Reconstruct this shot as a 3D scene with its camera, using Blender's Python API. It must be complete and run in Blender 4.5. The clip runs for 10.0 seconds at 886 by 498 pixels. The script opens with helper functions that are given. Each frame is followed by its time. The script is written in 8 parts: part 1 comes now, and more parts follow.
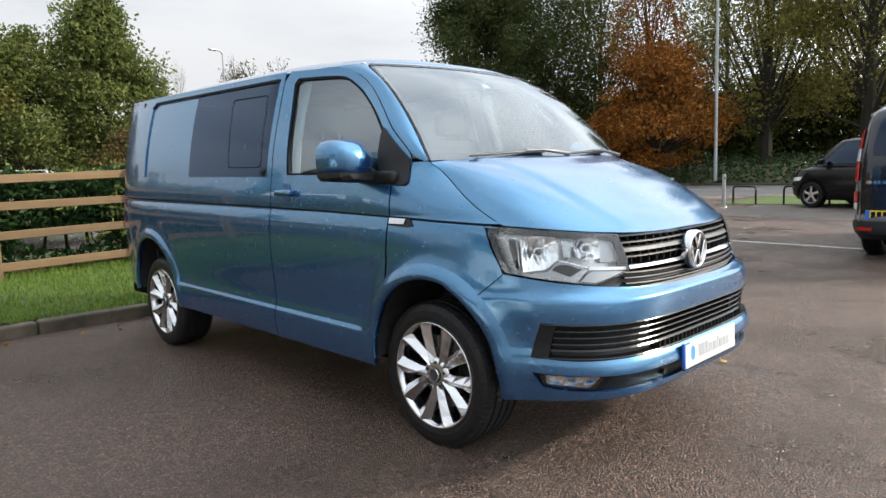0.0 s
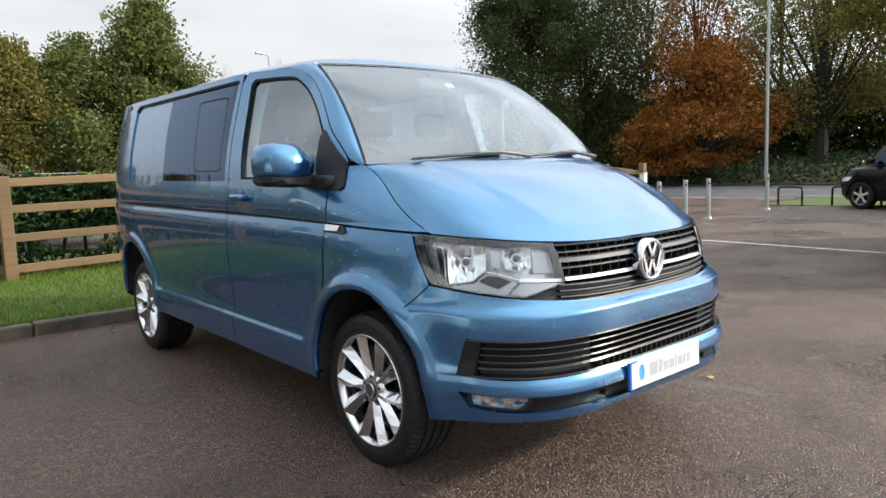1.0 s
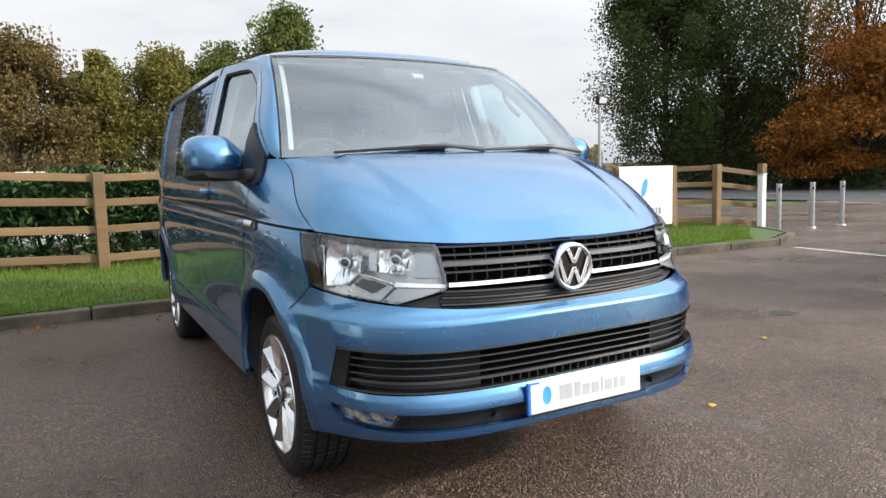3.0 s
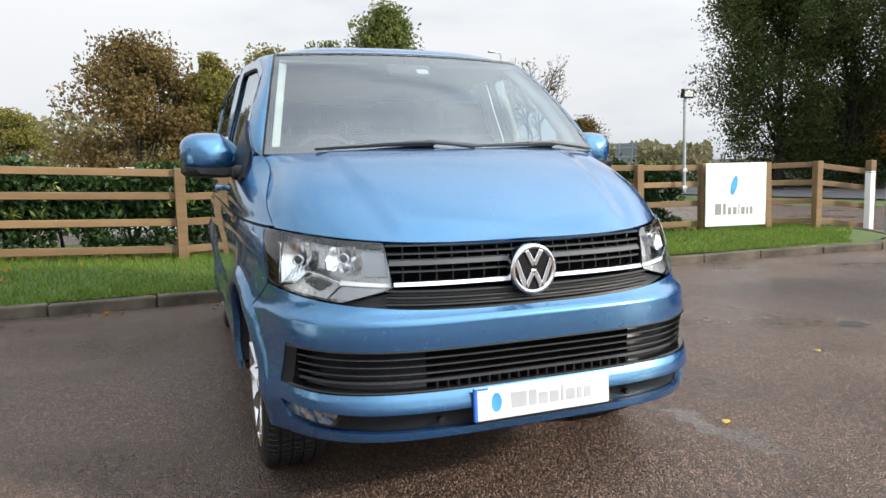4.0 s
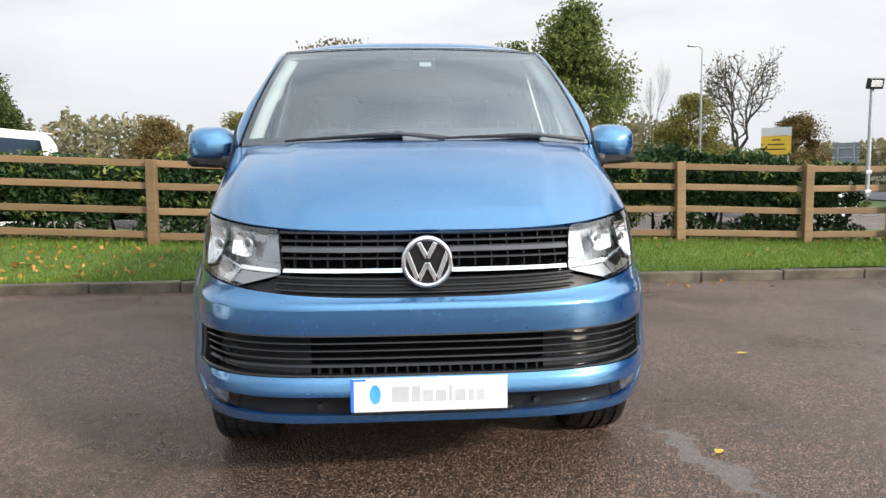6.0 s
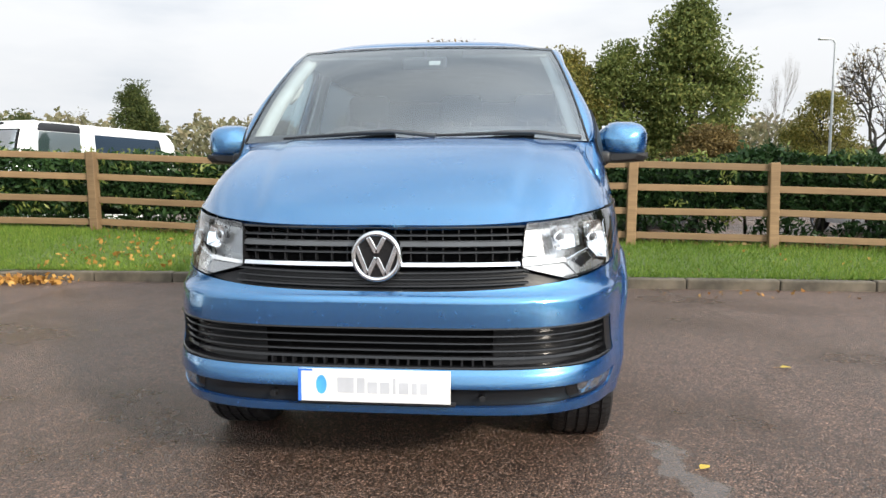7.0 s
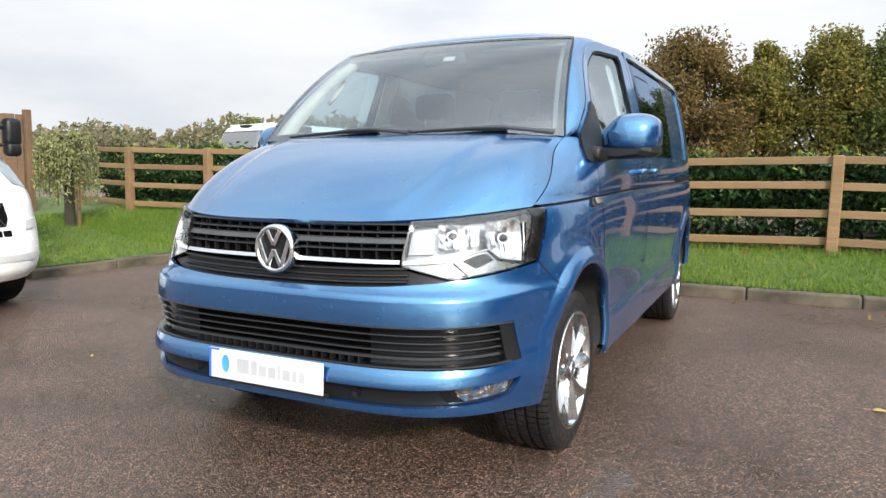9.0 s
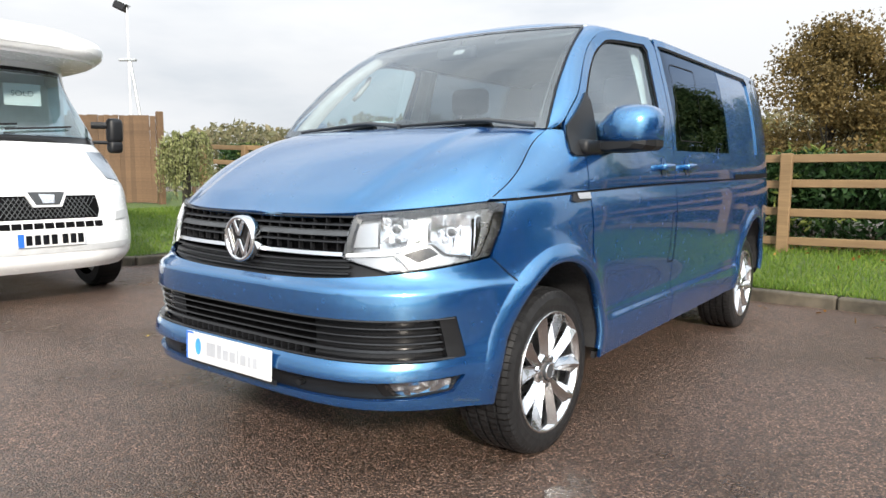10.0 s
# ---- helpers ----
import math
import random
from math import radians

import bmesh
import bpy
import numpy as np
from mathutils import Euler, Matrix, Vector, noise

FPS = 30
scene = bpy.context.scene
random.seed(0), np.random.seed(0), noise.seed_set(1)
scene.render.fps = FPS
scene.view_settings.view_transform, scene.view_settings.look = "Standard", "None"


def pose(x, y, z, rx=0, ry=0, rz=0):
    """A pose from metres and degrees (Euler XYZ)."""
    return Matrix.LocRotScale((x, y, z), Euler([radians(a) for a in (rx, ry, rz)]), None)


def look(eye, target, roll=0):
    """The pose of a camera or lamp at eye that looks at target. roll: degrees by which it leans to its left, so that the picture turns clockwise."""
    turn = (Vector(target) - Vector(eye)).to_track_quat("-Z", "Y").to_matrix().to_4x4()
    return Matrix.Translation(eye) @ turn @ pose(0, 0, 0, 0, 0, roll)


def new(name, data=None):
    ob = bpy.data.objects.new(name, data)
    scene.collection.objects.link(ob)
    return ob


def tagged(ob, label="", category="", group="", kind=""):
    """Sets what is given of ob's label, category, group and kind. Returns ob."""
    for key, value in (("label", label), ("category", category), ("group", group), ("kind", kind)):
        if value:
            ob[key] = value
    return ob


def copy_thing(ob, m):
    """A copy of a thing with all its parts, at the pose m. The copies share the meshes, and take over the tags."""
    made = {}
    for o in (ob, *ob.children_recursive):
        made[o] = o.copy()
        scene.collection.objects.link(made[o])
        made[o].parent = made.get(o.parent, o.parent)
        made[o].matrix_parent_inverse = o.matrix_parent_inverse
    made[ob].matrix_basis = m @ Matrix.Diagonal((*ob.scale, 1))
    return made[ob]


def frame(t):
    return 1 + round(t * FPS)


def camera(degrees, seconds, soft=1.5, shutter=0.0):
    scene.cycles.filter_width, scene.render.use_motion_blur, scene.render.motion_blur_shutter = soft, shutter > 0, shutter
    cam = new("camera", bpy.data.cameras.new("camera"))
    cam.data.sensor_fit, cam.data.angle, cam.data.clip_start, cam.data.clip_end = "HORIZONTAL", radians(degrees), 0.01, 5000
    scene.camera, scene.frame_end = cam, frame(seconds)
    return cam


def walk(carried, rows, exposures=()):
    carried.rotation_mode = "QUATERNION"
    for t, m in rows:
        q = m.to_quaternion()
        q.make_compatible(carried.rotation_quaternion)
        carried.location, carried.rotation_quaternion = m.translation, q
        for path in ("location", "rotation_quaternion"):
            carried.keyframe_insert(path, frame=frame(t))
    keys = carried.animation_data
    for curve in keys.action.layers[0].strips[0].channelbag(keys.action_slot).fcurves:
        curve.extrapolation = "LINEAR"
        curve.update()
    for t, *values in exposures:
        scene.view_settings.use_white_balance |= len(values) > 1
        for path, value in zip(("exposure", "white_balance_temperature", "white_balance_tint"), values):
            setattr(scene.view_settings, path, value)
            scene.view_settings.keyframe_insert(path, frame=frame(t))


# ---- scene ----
cam = camera(65.7, 10.0)
PATH = [
    (0, (-3.013, -1.341, 1.28), (-1.619, 0.075, 1.05), -1.8),
    (0.5, (-2.789, -1.403, 1.293), (-1.445, 0.059, 1.062), -1.9),
    (1, (-2.527, -1.55, 1.279), (-1.238, -0.037, 1.055), -2.0),
    (1.5, (-2.305, -1.66, 1.257), (-1.076, -0.098, 1.033), -2.0),
    (2, (-2.081, -1.728, 1.255), (-0.923, -0.113, 1.03), -1.7),
    (2.5, (-1.865, -1.805, 1.249), (-0.802, -0.125, 1.028), -1.6),
    (2.7, (-1.774, -1.841, 1.233), (-0.747, -0.138, 1.018), -1.6),
    (4, (-1.123, -2.068, 1.216), (-0.435, -0.203, 1.003), -1.4),
    (4.5, (-0.897, -2.117, 1.207), (-0.317, -0.215, 0.996), -1.1),
    (5, (-0.637, -2.186, 1.193), (-0.189, -0.248, 0.987), -1.1),
    (5.5, (-0.373, -2.224, 1.176), (-0.069, -0.258, 0.969), -0.9),
    (5.7, (-0.263, -2.24, 1.17), (-0.029, -0.265, 0.965), -0.8),
    (7, (0.457, -2.259, 1.143), (0.264, -0.278, 0.945), -0.1),
    (7.5, (0.775, -2.197, 1.153), (0.406, -0.242, 0.949), -0.0),
    (8, (1.136, -2.134, 1.162), (0.573, -0.226, 0.954), 0.0),
    (8.5, (1.384, -2.038, 1.144), (0.664, -0.185, 0.931), 0.2),
    (9, (1.665, -1.894, 1.149), (0.777, -0.114, 0.938), 0.3),
    (9.5, (1.925, -1.75, 1.153), (0.872, -0.064, 0.932), 0.4),
    (10, (2.193, -1.538, 1.136), (0.989, 0.044, 0.917), 0.5),
]
walk(cam, [(t, look(eye, target, roll)) for t, eye, target, roll in PATH], exposures=((0.0, 0.0), (3.0, 0.03), (6.0, 0.09), (8.0, 0.14), (10.0, 0.14)))

# ---- light ----
SUN_EL, SUN_AZ = radians(25), radians(130)      # azimuth from +y towards +x
world = bpy.data.worlds.new("sky")
scene.world = world
world.use_nodes = True
wn, wl = world.node_tree.nodes, world.node_tree.links
wn.clear()
w_out, w_bg = wn.new("ShaderNodeOutputWorld"), wn.new("ShaderNodeBackground")
w_sky = wn.new("ShaderNodeTexSky")
w_sky.sky_type, w_sky.sun_disc = "NISHITA", False
w_sky.sun_elevation, w_sky.sun_rotation = SUN_EL, SUN_AZ
w_sky.dust_density = 2.5
w_gain = wn.new("ShaderNodeVectorMath")
w_gain.operation = "SCALE"
w_gain.inputs["Scale"].default_value = 0.11
w_co, w_map, w_noise = wn.new("ShaderNodeTexCoord"), wn.new("ShaderNodeMapping"), wn.new("ShaderNodeTexNoise")
w_map.inputs["Scale"].default_value = (1.0, 1.0, 3.6)
w_noise.inputs["Scale"].default_value, w_noise.inputs["Detail"].default_value = 1.7, 6.0
w_noise.inputs["Roughness"].default_value = 0.52
w_cover, w_shade = wn.new("ShaderNodeValToRGB"), wn.new("ShaderNodeValToRGB")
w_cover.color_ramp.elements[0].position, w_cover.color_ramp.elements[0].color = 0.33, (0.78, 0.78, 0.78, 1)
w_cover.color_ramp.elements[1].position, w_cover.color_ramp.elements[1].color = 0.52, (1, 1, 1, 1)
w_shade.color_ramp.elements[0].position, w_shade.color_ramp.elements[0].color = 0.36, (0.74, 0.79, 0.86, 1)
w_shade.color_ramp.elements[1].position, w_shade.color_ramp.elements[1].color = 0.60, (0.955, 0.975, 1.0, 1)
w_mix = wn.new("ShaderNodeMix")
w_mix.data_type = "RGBA"
wl.new(w_co.outputs["Generated"], w_map.inputs["Vector"])
wl.new(w_map.outputs["Vector"], w_noise.inputs["Vector"])
wl.new(w_noise.outputs["Fac"], w_cover.inputs["Fac"])
wl.new(w_noise.outputs["Fac"], w_shade.inputs["Fac"])
wl.new(w_sky.outputs["Color"], w_gain.inputs[0])
wl.new(w_cover.outputs["Color"], w_mix.inputs["Factor"])
wl.new(w_gain.outputs["Vector"], w_mix.inputs["A"])
wl.new(w_shade.outputs["Color"], w_mix.inputs["B"])
w_tone, w_high = wn.new("ShaderNodeMix"), wn.new("ShaderNodeMapRange")
w_tone.data_type, w_tone.blend_type = "RGBA", "MULTIPLY"
w_tone.inputs["B"].default_value = (0.93, 0.975, 1.0, 1)
w_high.inputs["From Min"].default_value, w_high.inputs["From Max"].default_value = 0.25, 0.80
wl.new(w_high.outputs["Result"], w_tone.inputs["Factor"])
wl.new(w_mix.outputs["Result"], w_tone.inputs["A"])
wl.new(w_tone.outputs["Result"], w_bg.inputs["Color"])
# an overcast sky is brighter overhead than at the horizon
w_sep, w_up = wn.new("ShaderNodeSeparateXYZ"), wn.new("ShaderNodeMapRange")
w_up.inputs["From Min"].default_value, w_up.inputs["From Max"].default_value = 0.12, 1.0
w_up.inputs["To Min"].default_value, w_up.inputs["To Max"].default_value = 1.02, 1.80
wl.new(w_co.outputs["Generated"], w_sep.inputs["Vector"])
wl.new(w_sep.outputs["Z"], w_up.inputs["Value"])
wl.new(w_sep.outputs["Z"], w_high.inputs["Value"])
# the sun stands behind thin cloud: a wide glow round its place
w_dot, w_pow, w_glow = wn.new("ShaderNodeVectorMath"), wn.new("ShaderNodeMapRange"), wn.new("ShaderNodeMath")
w_dot.operation, w_glow.operation = "DOT_PRODUCT", "MULTIPLY"
w_dot.inputs[1].default_value = (math.sin(SUN_AZ) * math.cos(SUN_EL), math.cos(SUN_AZ) * math.cos(SUN_EL), math.sin(SUN_EL))
w_pow.interpolation_type = "SMOOTHERSTEP"
w_pow.inputs["From Min"].default_value, w_pow.inputs["From Max"].default_value = -0.1, 1.0
w_pow.inputs["To Min"].default_value, w_pow.inputs["To Max"].default_value = 0.86, 1.95
wl.new(w_co.outputs["Generated"], w_dot.inputs[0])
wl.new(w_dot.outputs["Value"], w_pow.inputs["Value"])
wl.new(w_up.outputs["Result"], w_glow.inputs[0])
wl.new(w_pow.outputs["Result"], w_glow.inputs[1])
wl.new(w_glow.outputs[0], w_bg.inputs["Strength"])
wl.new(w_bg.outputs["Background"], w_out.inputs["Surface"])

sun = new("sun", bpy.data.lights.new("sun", "SUN"))
sun.data.energy, sun.data.angle, sun.data.color = 4.6, radians(4.5), (1.0, 0.91, 0.78)
s_from = Vector((math.sin(SUN_AZ) * math.cos(SUN_EL), math.cos(SUN_AZ) * math.cos(SUN_EL), math.sin(SUN_EL)))
sun.matrix_world = look(s_from * 60, (0, 0, 0))


# ---- materials ----
class Mat:
    """A node material under construction."""

    def __init__(self, name):
        self.m = bpy.data.materials.new(name)
        self.m.use_nodes = True
        self.t = self.m.node_tree
        self.n, self.l = self.t.nodes, self.t.links
        self.p = self.n["Principled BSDF"]
        self.co = self.n.new("ShaderNodeTexCoord")

    def put(self, socket, value):
        if isinstance(value, bpy.types.NodeSocket):
            self.l.new(value, self.p.inputs[socket])
        else:
            self.p.inputs[socket].default_value = (*value, 1) if isinstance(value, tuple) and len(value) == 3 else value
        return self

    def noise(self, scale, detail=4.0, rough=0.55, coord="Object", stretch=(1, 1, 1)):
        mp, nz = self.n.new("ShaderNodeMapping"), self.n.new("ShaderNodeTexNoise")
        mp.inputs["Scale"].default_value = stretch
        nz.inputs["Scale"].default_value, nz.inputs["Detail"].default_value = scale, detail
        nz.inputs["Roughness"].default_value = rough
        self.l.new(self.co.outputs[coord], mp.inputs["Vector"])
        self.l.new(mp.outputs["Vector"], nz.inputs["Vector"])
        return nz.outputs["Fac"]

    def voronoi(self, scale, feature="F1", coord="Object"):
        v = self.n.new("ShaderNodeTexVoronoi")
        v.feature = feature
        v.inputs["Scale"].default_value = scale
        self.l.new(self.co.outputs[coord], v.inputs["Vector"])
        return v

    def ramp(self, fac, *stops):
        r = self.n.new("ShaderNodeValToRGB")
        els = r.color_ramp.elements
        while len(els) < len(stops):
            els.new(0.5)
        for e, (pos, col) in zip(els, stops):
            e.position = pos
            e.color = (*col, 1) if isinstance(col, tuple) else (col, col, col, 1)
        self.l.new(fac, r.inputs["Fac"])
        return r.outputs["Color"]

    def mix(self, fac, a, b, how="MIX"):
        m = self.n.new("ShaderNodeMix")
        m.data_type, m.blend_type = "RGBA", how
        for key, v in (("Factor", fac), ("A", a), ("B", b)):
            if isinstance(v, bpy.types.NodeSocket):
                self.l.new(v, m.inputs[key])
            elif key == "Factor":
                m.inputs["Factor"].default_value = v
            else:
                m.inputs[key].default_value = (*v, 1)
        return m.outputs["Result"]

    def bump(self, height, strength, distance, chain=None):
        b = self.n.new("ShaderNodeBump")
        b.inputs["Strength"].default_value, b.inputs["Distance"].default_value = strength, distance
        self.l.new(height, b.inputs["Height"])
        if chain is not None:
            self.l.new(chain, b.inputs["Normal"])
        self.l.new(b.outputs["Normal"], self.p.inputs["Normal"])
        return b.outputs["Normal"]

    def random(self):
        return self.n.new("ShaderNodeObjectInfo").outputs["Random"]

    def island(self):
        return self.n.new("ShaderNodeNewGeometry").outputs["Random Per Island"]


def plain(name, colour, rough=0.5, metal=0.0, vary=0.12, scale=9.0, coat=0.0, bump=0.0, spec=0.5):
    """A surface with slight tone and gloss variation."""
    m = Mat(name)
    n = m.noise(scale)
    lo = tuple(c * (1 - vary) for c in colour)
    hi = tuple(min(1, c * (1 + vary)) for c in colour)
    m.put("Base Color", m.ramp(n, (0.3, lo), (0.7, hi)))
    m.put("Roughness", m.ramp(m.noise(scale * 3.1), (0.3, max(0.02, rough * 0.85)), (0.7, min(1, rough * 1.15))))
    m.put("Metallic", metal).put("Specular IOR Level", spec)
    if coat:
        m.put("Coat Weight", coat).put("Coat Roughness", 0.03)
    if bump:
        m.bump(m.noise(scale * 8), bump, 0.002)
    return m.m


def make_paint():
    """Metallic blue car paint: bright flakes over a navy pigment, under clear coat."""
    m = Mat("blue_paint")
    flake = m.voronoi(1400)
    f = m.ramp(flake.outputs["Distance"], (0.1, (0.101, 0.270, 0.416)), (0.8, (0.106, 0.280, 0.430)))
    m.put("Base Color", m.mix(m.noise(2.2), f, (0.108, 0.275, 0.418)))
    m.put("Metallic", 1.0).put("Roughness", m.ramp(m.noise(30), (0.3, 0.255), (0.7, 0.275)))
    gloss = m.ramp(m.noise(5.0, 6), (0.35, 0.015), (0.8, 0.05))
    m.put("Coat IOR", 1.55).put("Coat Weight", 1.0).put("Coat Roughness", gloss)
    under, mx = m.n.new("ShaderNodeBsdfPrincipled"), m.n.new("ShaderNodeMixShader")
    under.inputs["Base Color"].default_value = (0.001, 0.050, 0.238, 1)
    under.inputs["Roughness"].default_value = 0.6
    under.inputs["Specular IOR Level"].default_value = 0.0
    under.inputs["Coat IOR"].default_value, under.inputs["Coat Weight"].default_value = 1.55, 1.0
    m.l.new(gloss, under.inputs["Coat Roughness"])
    mx.inputs["Fac"].default_value = 0.30
    m.l.new(m.p.outputs["BSDF"], mx.inputs[1])
    m.l.new(under.outputs["BSDF"], mx.inputs[2])
    m.l.new(mx.outputs["Shader"], m.n["Material Output"].inputs["Surface"])
    return m.m


def make_glass(name, tint, straight=0.08, sheen=(1.0, 1.0, 1.0)):
    """A single pane: clear or tinted; gloss from `straight` head-on to full at a glancing angle."""
    m = Mat(name)
    m.n.remove(m.p)
    out = m.n["Material Output"]
    tr, gl, mx, fr = (m.n.new("ShaderNodeBsdfTransparent"), m.n.new("ShaderNodeBsdfGlossy"), m.n.new("ShaderNodeMixShader"), m.n.new("ShaderNodeLayerWeight"))
    tr.inputs["Color"].default_value = (*tint, 1)
    gl.inputs["Roughness"].default_value = 0.012
    gl.inputs["Color"].default_value = (*sheen, 1)
    fr.inputs["Blend"].default_value = 0.5
    pw, ma = m.n.new("ShaderNodeMath"), m.n.new("ShaderNodeMath")
    pw.operation, ma.operation = "POWER", "MULTIPLY_ADD"
    pw.inputs[1].default_value = 4.0
    ma.inputs[1].default_value, ma.inputs[2].default_value = 1 - straight, straight
    m.l.new(fr.outputs["Facing"], pw.inputs[0])
    m.l.new(pw.outputs[0], ma.inputs[0])
    m.l.new(ma.outputs[0], mx.inputs["Fac"])
    m.l.new(tr.outputs["BSDF"], mx.inputs[1])
    m.l.new(gl.outputs["BSDF"], mx.inputs[2])
    m.l.new(mx.outputs["Shader"], out.inputs["Surface"])
    return m.m


def make_asphalt():
    """Damp reddish tarmac with stone chippings, dry patches and wet patches."""
    m = Mat("tarmac")
    grit, grit2 = m.voronoi(118), m.voronoi(270)
    patch, wet, speck = m.noise(0.32, 6), m.noise(0.7, 7, 0.62), m.noise(60, 3)
    base = m.mix(m.ramp(patch, (0.35, 0.0), (0.65, 1.0)), (0.088, 0.045, 0.028), (0.148, 0.094, 0.070))
    stone = m.mix(m.ramp(grit.outputs["Color"], (0.55, 0.0), (0.92, 1.0)), base, (0.52, 0.325, 0.235))
    stone = m.mix(m.ramp(grit2.outputs["Color"], (0.55, 0.0), (0.95, 0.8)), stone, (0.24, 0.136, 0.088))
    stone = m.mix(m.ramp(grit.outputs["Color"], (0.08, 1.0), (0.48, 0.0)), stone, (0.012, 0.009, 0.007))
    stone = m.mix(m.ramp(grit.outputs["Distance"], (0.40, 0.0), (0.85, 0.7)), stone, (0.024, 0.016, 0.012))
    stone = m.mix(m.ramp(speck, (0.50, 0.0), (0.72, 0.6)), stone, (0.034, 0.023, 0.017))
    stone = m.mix(1.0, stone, m.ramp(m.noise(17, 6, 0.7), (0.32, 0.56), (0.70, 1.26)), "MULTIPLY")
    damp = m.ramp(wet, (0.42, 0.0), (0.60, 1.0))
    stone = m.mix(damp, stone, m.mix(0.40, stone, (0.030, 0.020, 0.015)))
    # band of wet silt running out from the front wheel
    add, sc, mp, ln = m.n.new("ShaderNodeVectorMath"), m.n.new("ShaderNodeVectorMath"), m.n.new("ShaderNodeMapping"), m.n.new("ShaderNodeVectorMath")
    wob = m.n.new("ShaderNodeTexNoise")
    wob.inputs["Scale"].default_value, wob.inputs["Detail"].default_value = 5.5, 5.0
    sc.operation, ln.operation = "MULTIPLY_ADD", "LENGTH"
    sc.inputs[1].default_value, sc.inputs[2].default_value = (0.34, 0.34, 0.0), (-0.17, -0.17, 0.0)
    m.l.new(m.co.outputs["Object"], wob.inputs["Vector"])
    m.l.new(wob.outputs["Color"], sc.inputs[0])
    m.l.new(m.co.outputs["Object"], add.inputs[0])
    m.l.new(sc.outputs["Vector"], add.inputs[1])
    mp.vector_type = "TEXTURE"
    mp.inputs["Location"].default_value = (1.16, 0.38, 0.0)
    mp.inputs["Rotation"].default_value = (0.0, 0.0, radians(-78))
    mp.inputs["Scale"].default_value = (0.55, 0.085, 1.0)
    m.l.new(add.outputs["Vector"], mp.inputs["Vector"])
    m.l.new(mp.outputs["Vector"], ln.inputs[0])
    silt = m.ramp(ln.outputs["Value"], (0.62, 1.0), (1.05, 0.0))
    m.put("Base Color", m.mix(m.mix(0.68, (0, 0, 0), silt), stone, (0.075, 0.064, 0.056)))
    m.put("Roughness", m.mix(silt, m.ramp(wet, (0.40, 0.50), (0.62, 0.26)), m.ramp(m.noise(9, 4), (0.35, 0.12), (0.7, 0.27))))
    m.put("Specular IOR Level", 0.62)
    dome = m.mix(1.0, m.ramp(grit.outputs["Distance"], (0.0, 1.0), (0.75, 0.0)), m.ramp(grit.outputs["Color"], (0.0, 0.25), (1.0, 1.0)), "MULTIPLY")
    dome = m.mix(m.mix(0.93, (0, 0, 0), silt), dome, (0.35, 0.35, 0.35))
    n = m.bump(dome, 1.0, 0.015)
    m.bump(m.noise(3.5, 6), 0.3, 0.02, n)
    return m.m


def make_grass_ground():
    m = Mat("turf")
    a, b = m.noise(1.3, 5), m.noise(38, 4)
    c = m.mix(a, (0.056, 0.104, 0.018), (0.105, 0.155, 0.032))
    m.put("Base Color", m.mix(m.ramp(b, (0.4, 0.0), (0.75, 0.8)), c, (0.05, 0.045, 0.02)))
    m.put("Roughness", 0.9)
    m.bump(b, 0.8, 0.03)
    return m.m


def leafy(name, *cols, rough=0.55, back=0.35):
    """Leaves: tone by island, some light through."""
    m = Mat(name)
    stops = [(i / max(1, len(cols) - 1), c) for i, c in enumerate(cols)]
    r = m.ramp(m.island(), *stops)
    r = m.mix(m.ramp(m.noise(0.55, 3), (0.35, 0.0), (0.65, 1.0)), r, m.mix(0.5, r, cols[0]))
    m.put("Base Color", r).put("Roughness", rough)
    m.put("Specular IOR Level", 0.12)
    tr, mx = m.n.new("ShaderNodeBsdfTranslucent"), m.n.new("ShaderNodeMixShader")
    m.l.new(r, tr.inputs["Color"])
    mx.inputs["Fac"].default_value = back
    m.l.new(m.p.outputs["BSDF"], mx.inputs[1])
    m.l.new(tr.outputs["BSDF"], mx.inputs[2])
    m.l.new(mx.outputs["Shader"], m.n["Material Output"].inputs["Surface"])
    return m.m


def make_timber(name, lo, hi, knots=True):
    m = Mat(name)
    grain = m.noise(9, 6, 0.6, stretch=(0.35, 6, 6))
    c = m.mix(grain, lo, hi)
    c = m.mix(m.ramp(m.noise(2.3, 5), (0.42, 0.0), (0.75, 0.55)), c, tuple(0.55 * v for v in lo))
    if knots:
        k = m.voronoi(3.2)
        c = m.mix(m.ramp(k.outputs["Distance"], (0.04, 0.8), (0.09, 0.0)), c, tuple(0.35 * v for v in lo))
    tone = m.ramp(m.random(), (0.0, 0.75), (1.0, 1.1))
    m.put("Base Color", m.mix(1.0, c, tone, "MULTIPLY"))
    m.put("Roughness", 0.78)
    m.bump(grain, 0.35, 0.004)
    return m.m


def make_bark(name, lo, hi):
    m = Mat(name)
    n = m.noise(4, 7, 0.65, stretch=(3, 3, 0.7))
    m.put("Base Color", m.mix(n, lo, hi)).put("Roughness", 0.9)
    m.bump(n, 0.8, 0.04)
    return m.m


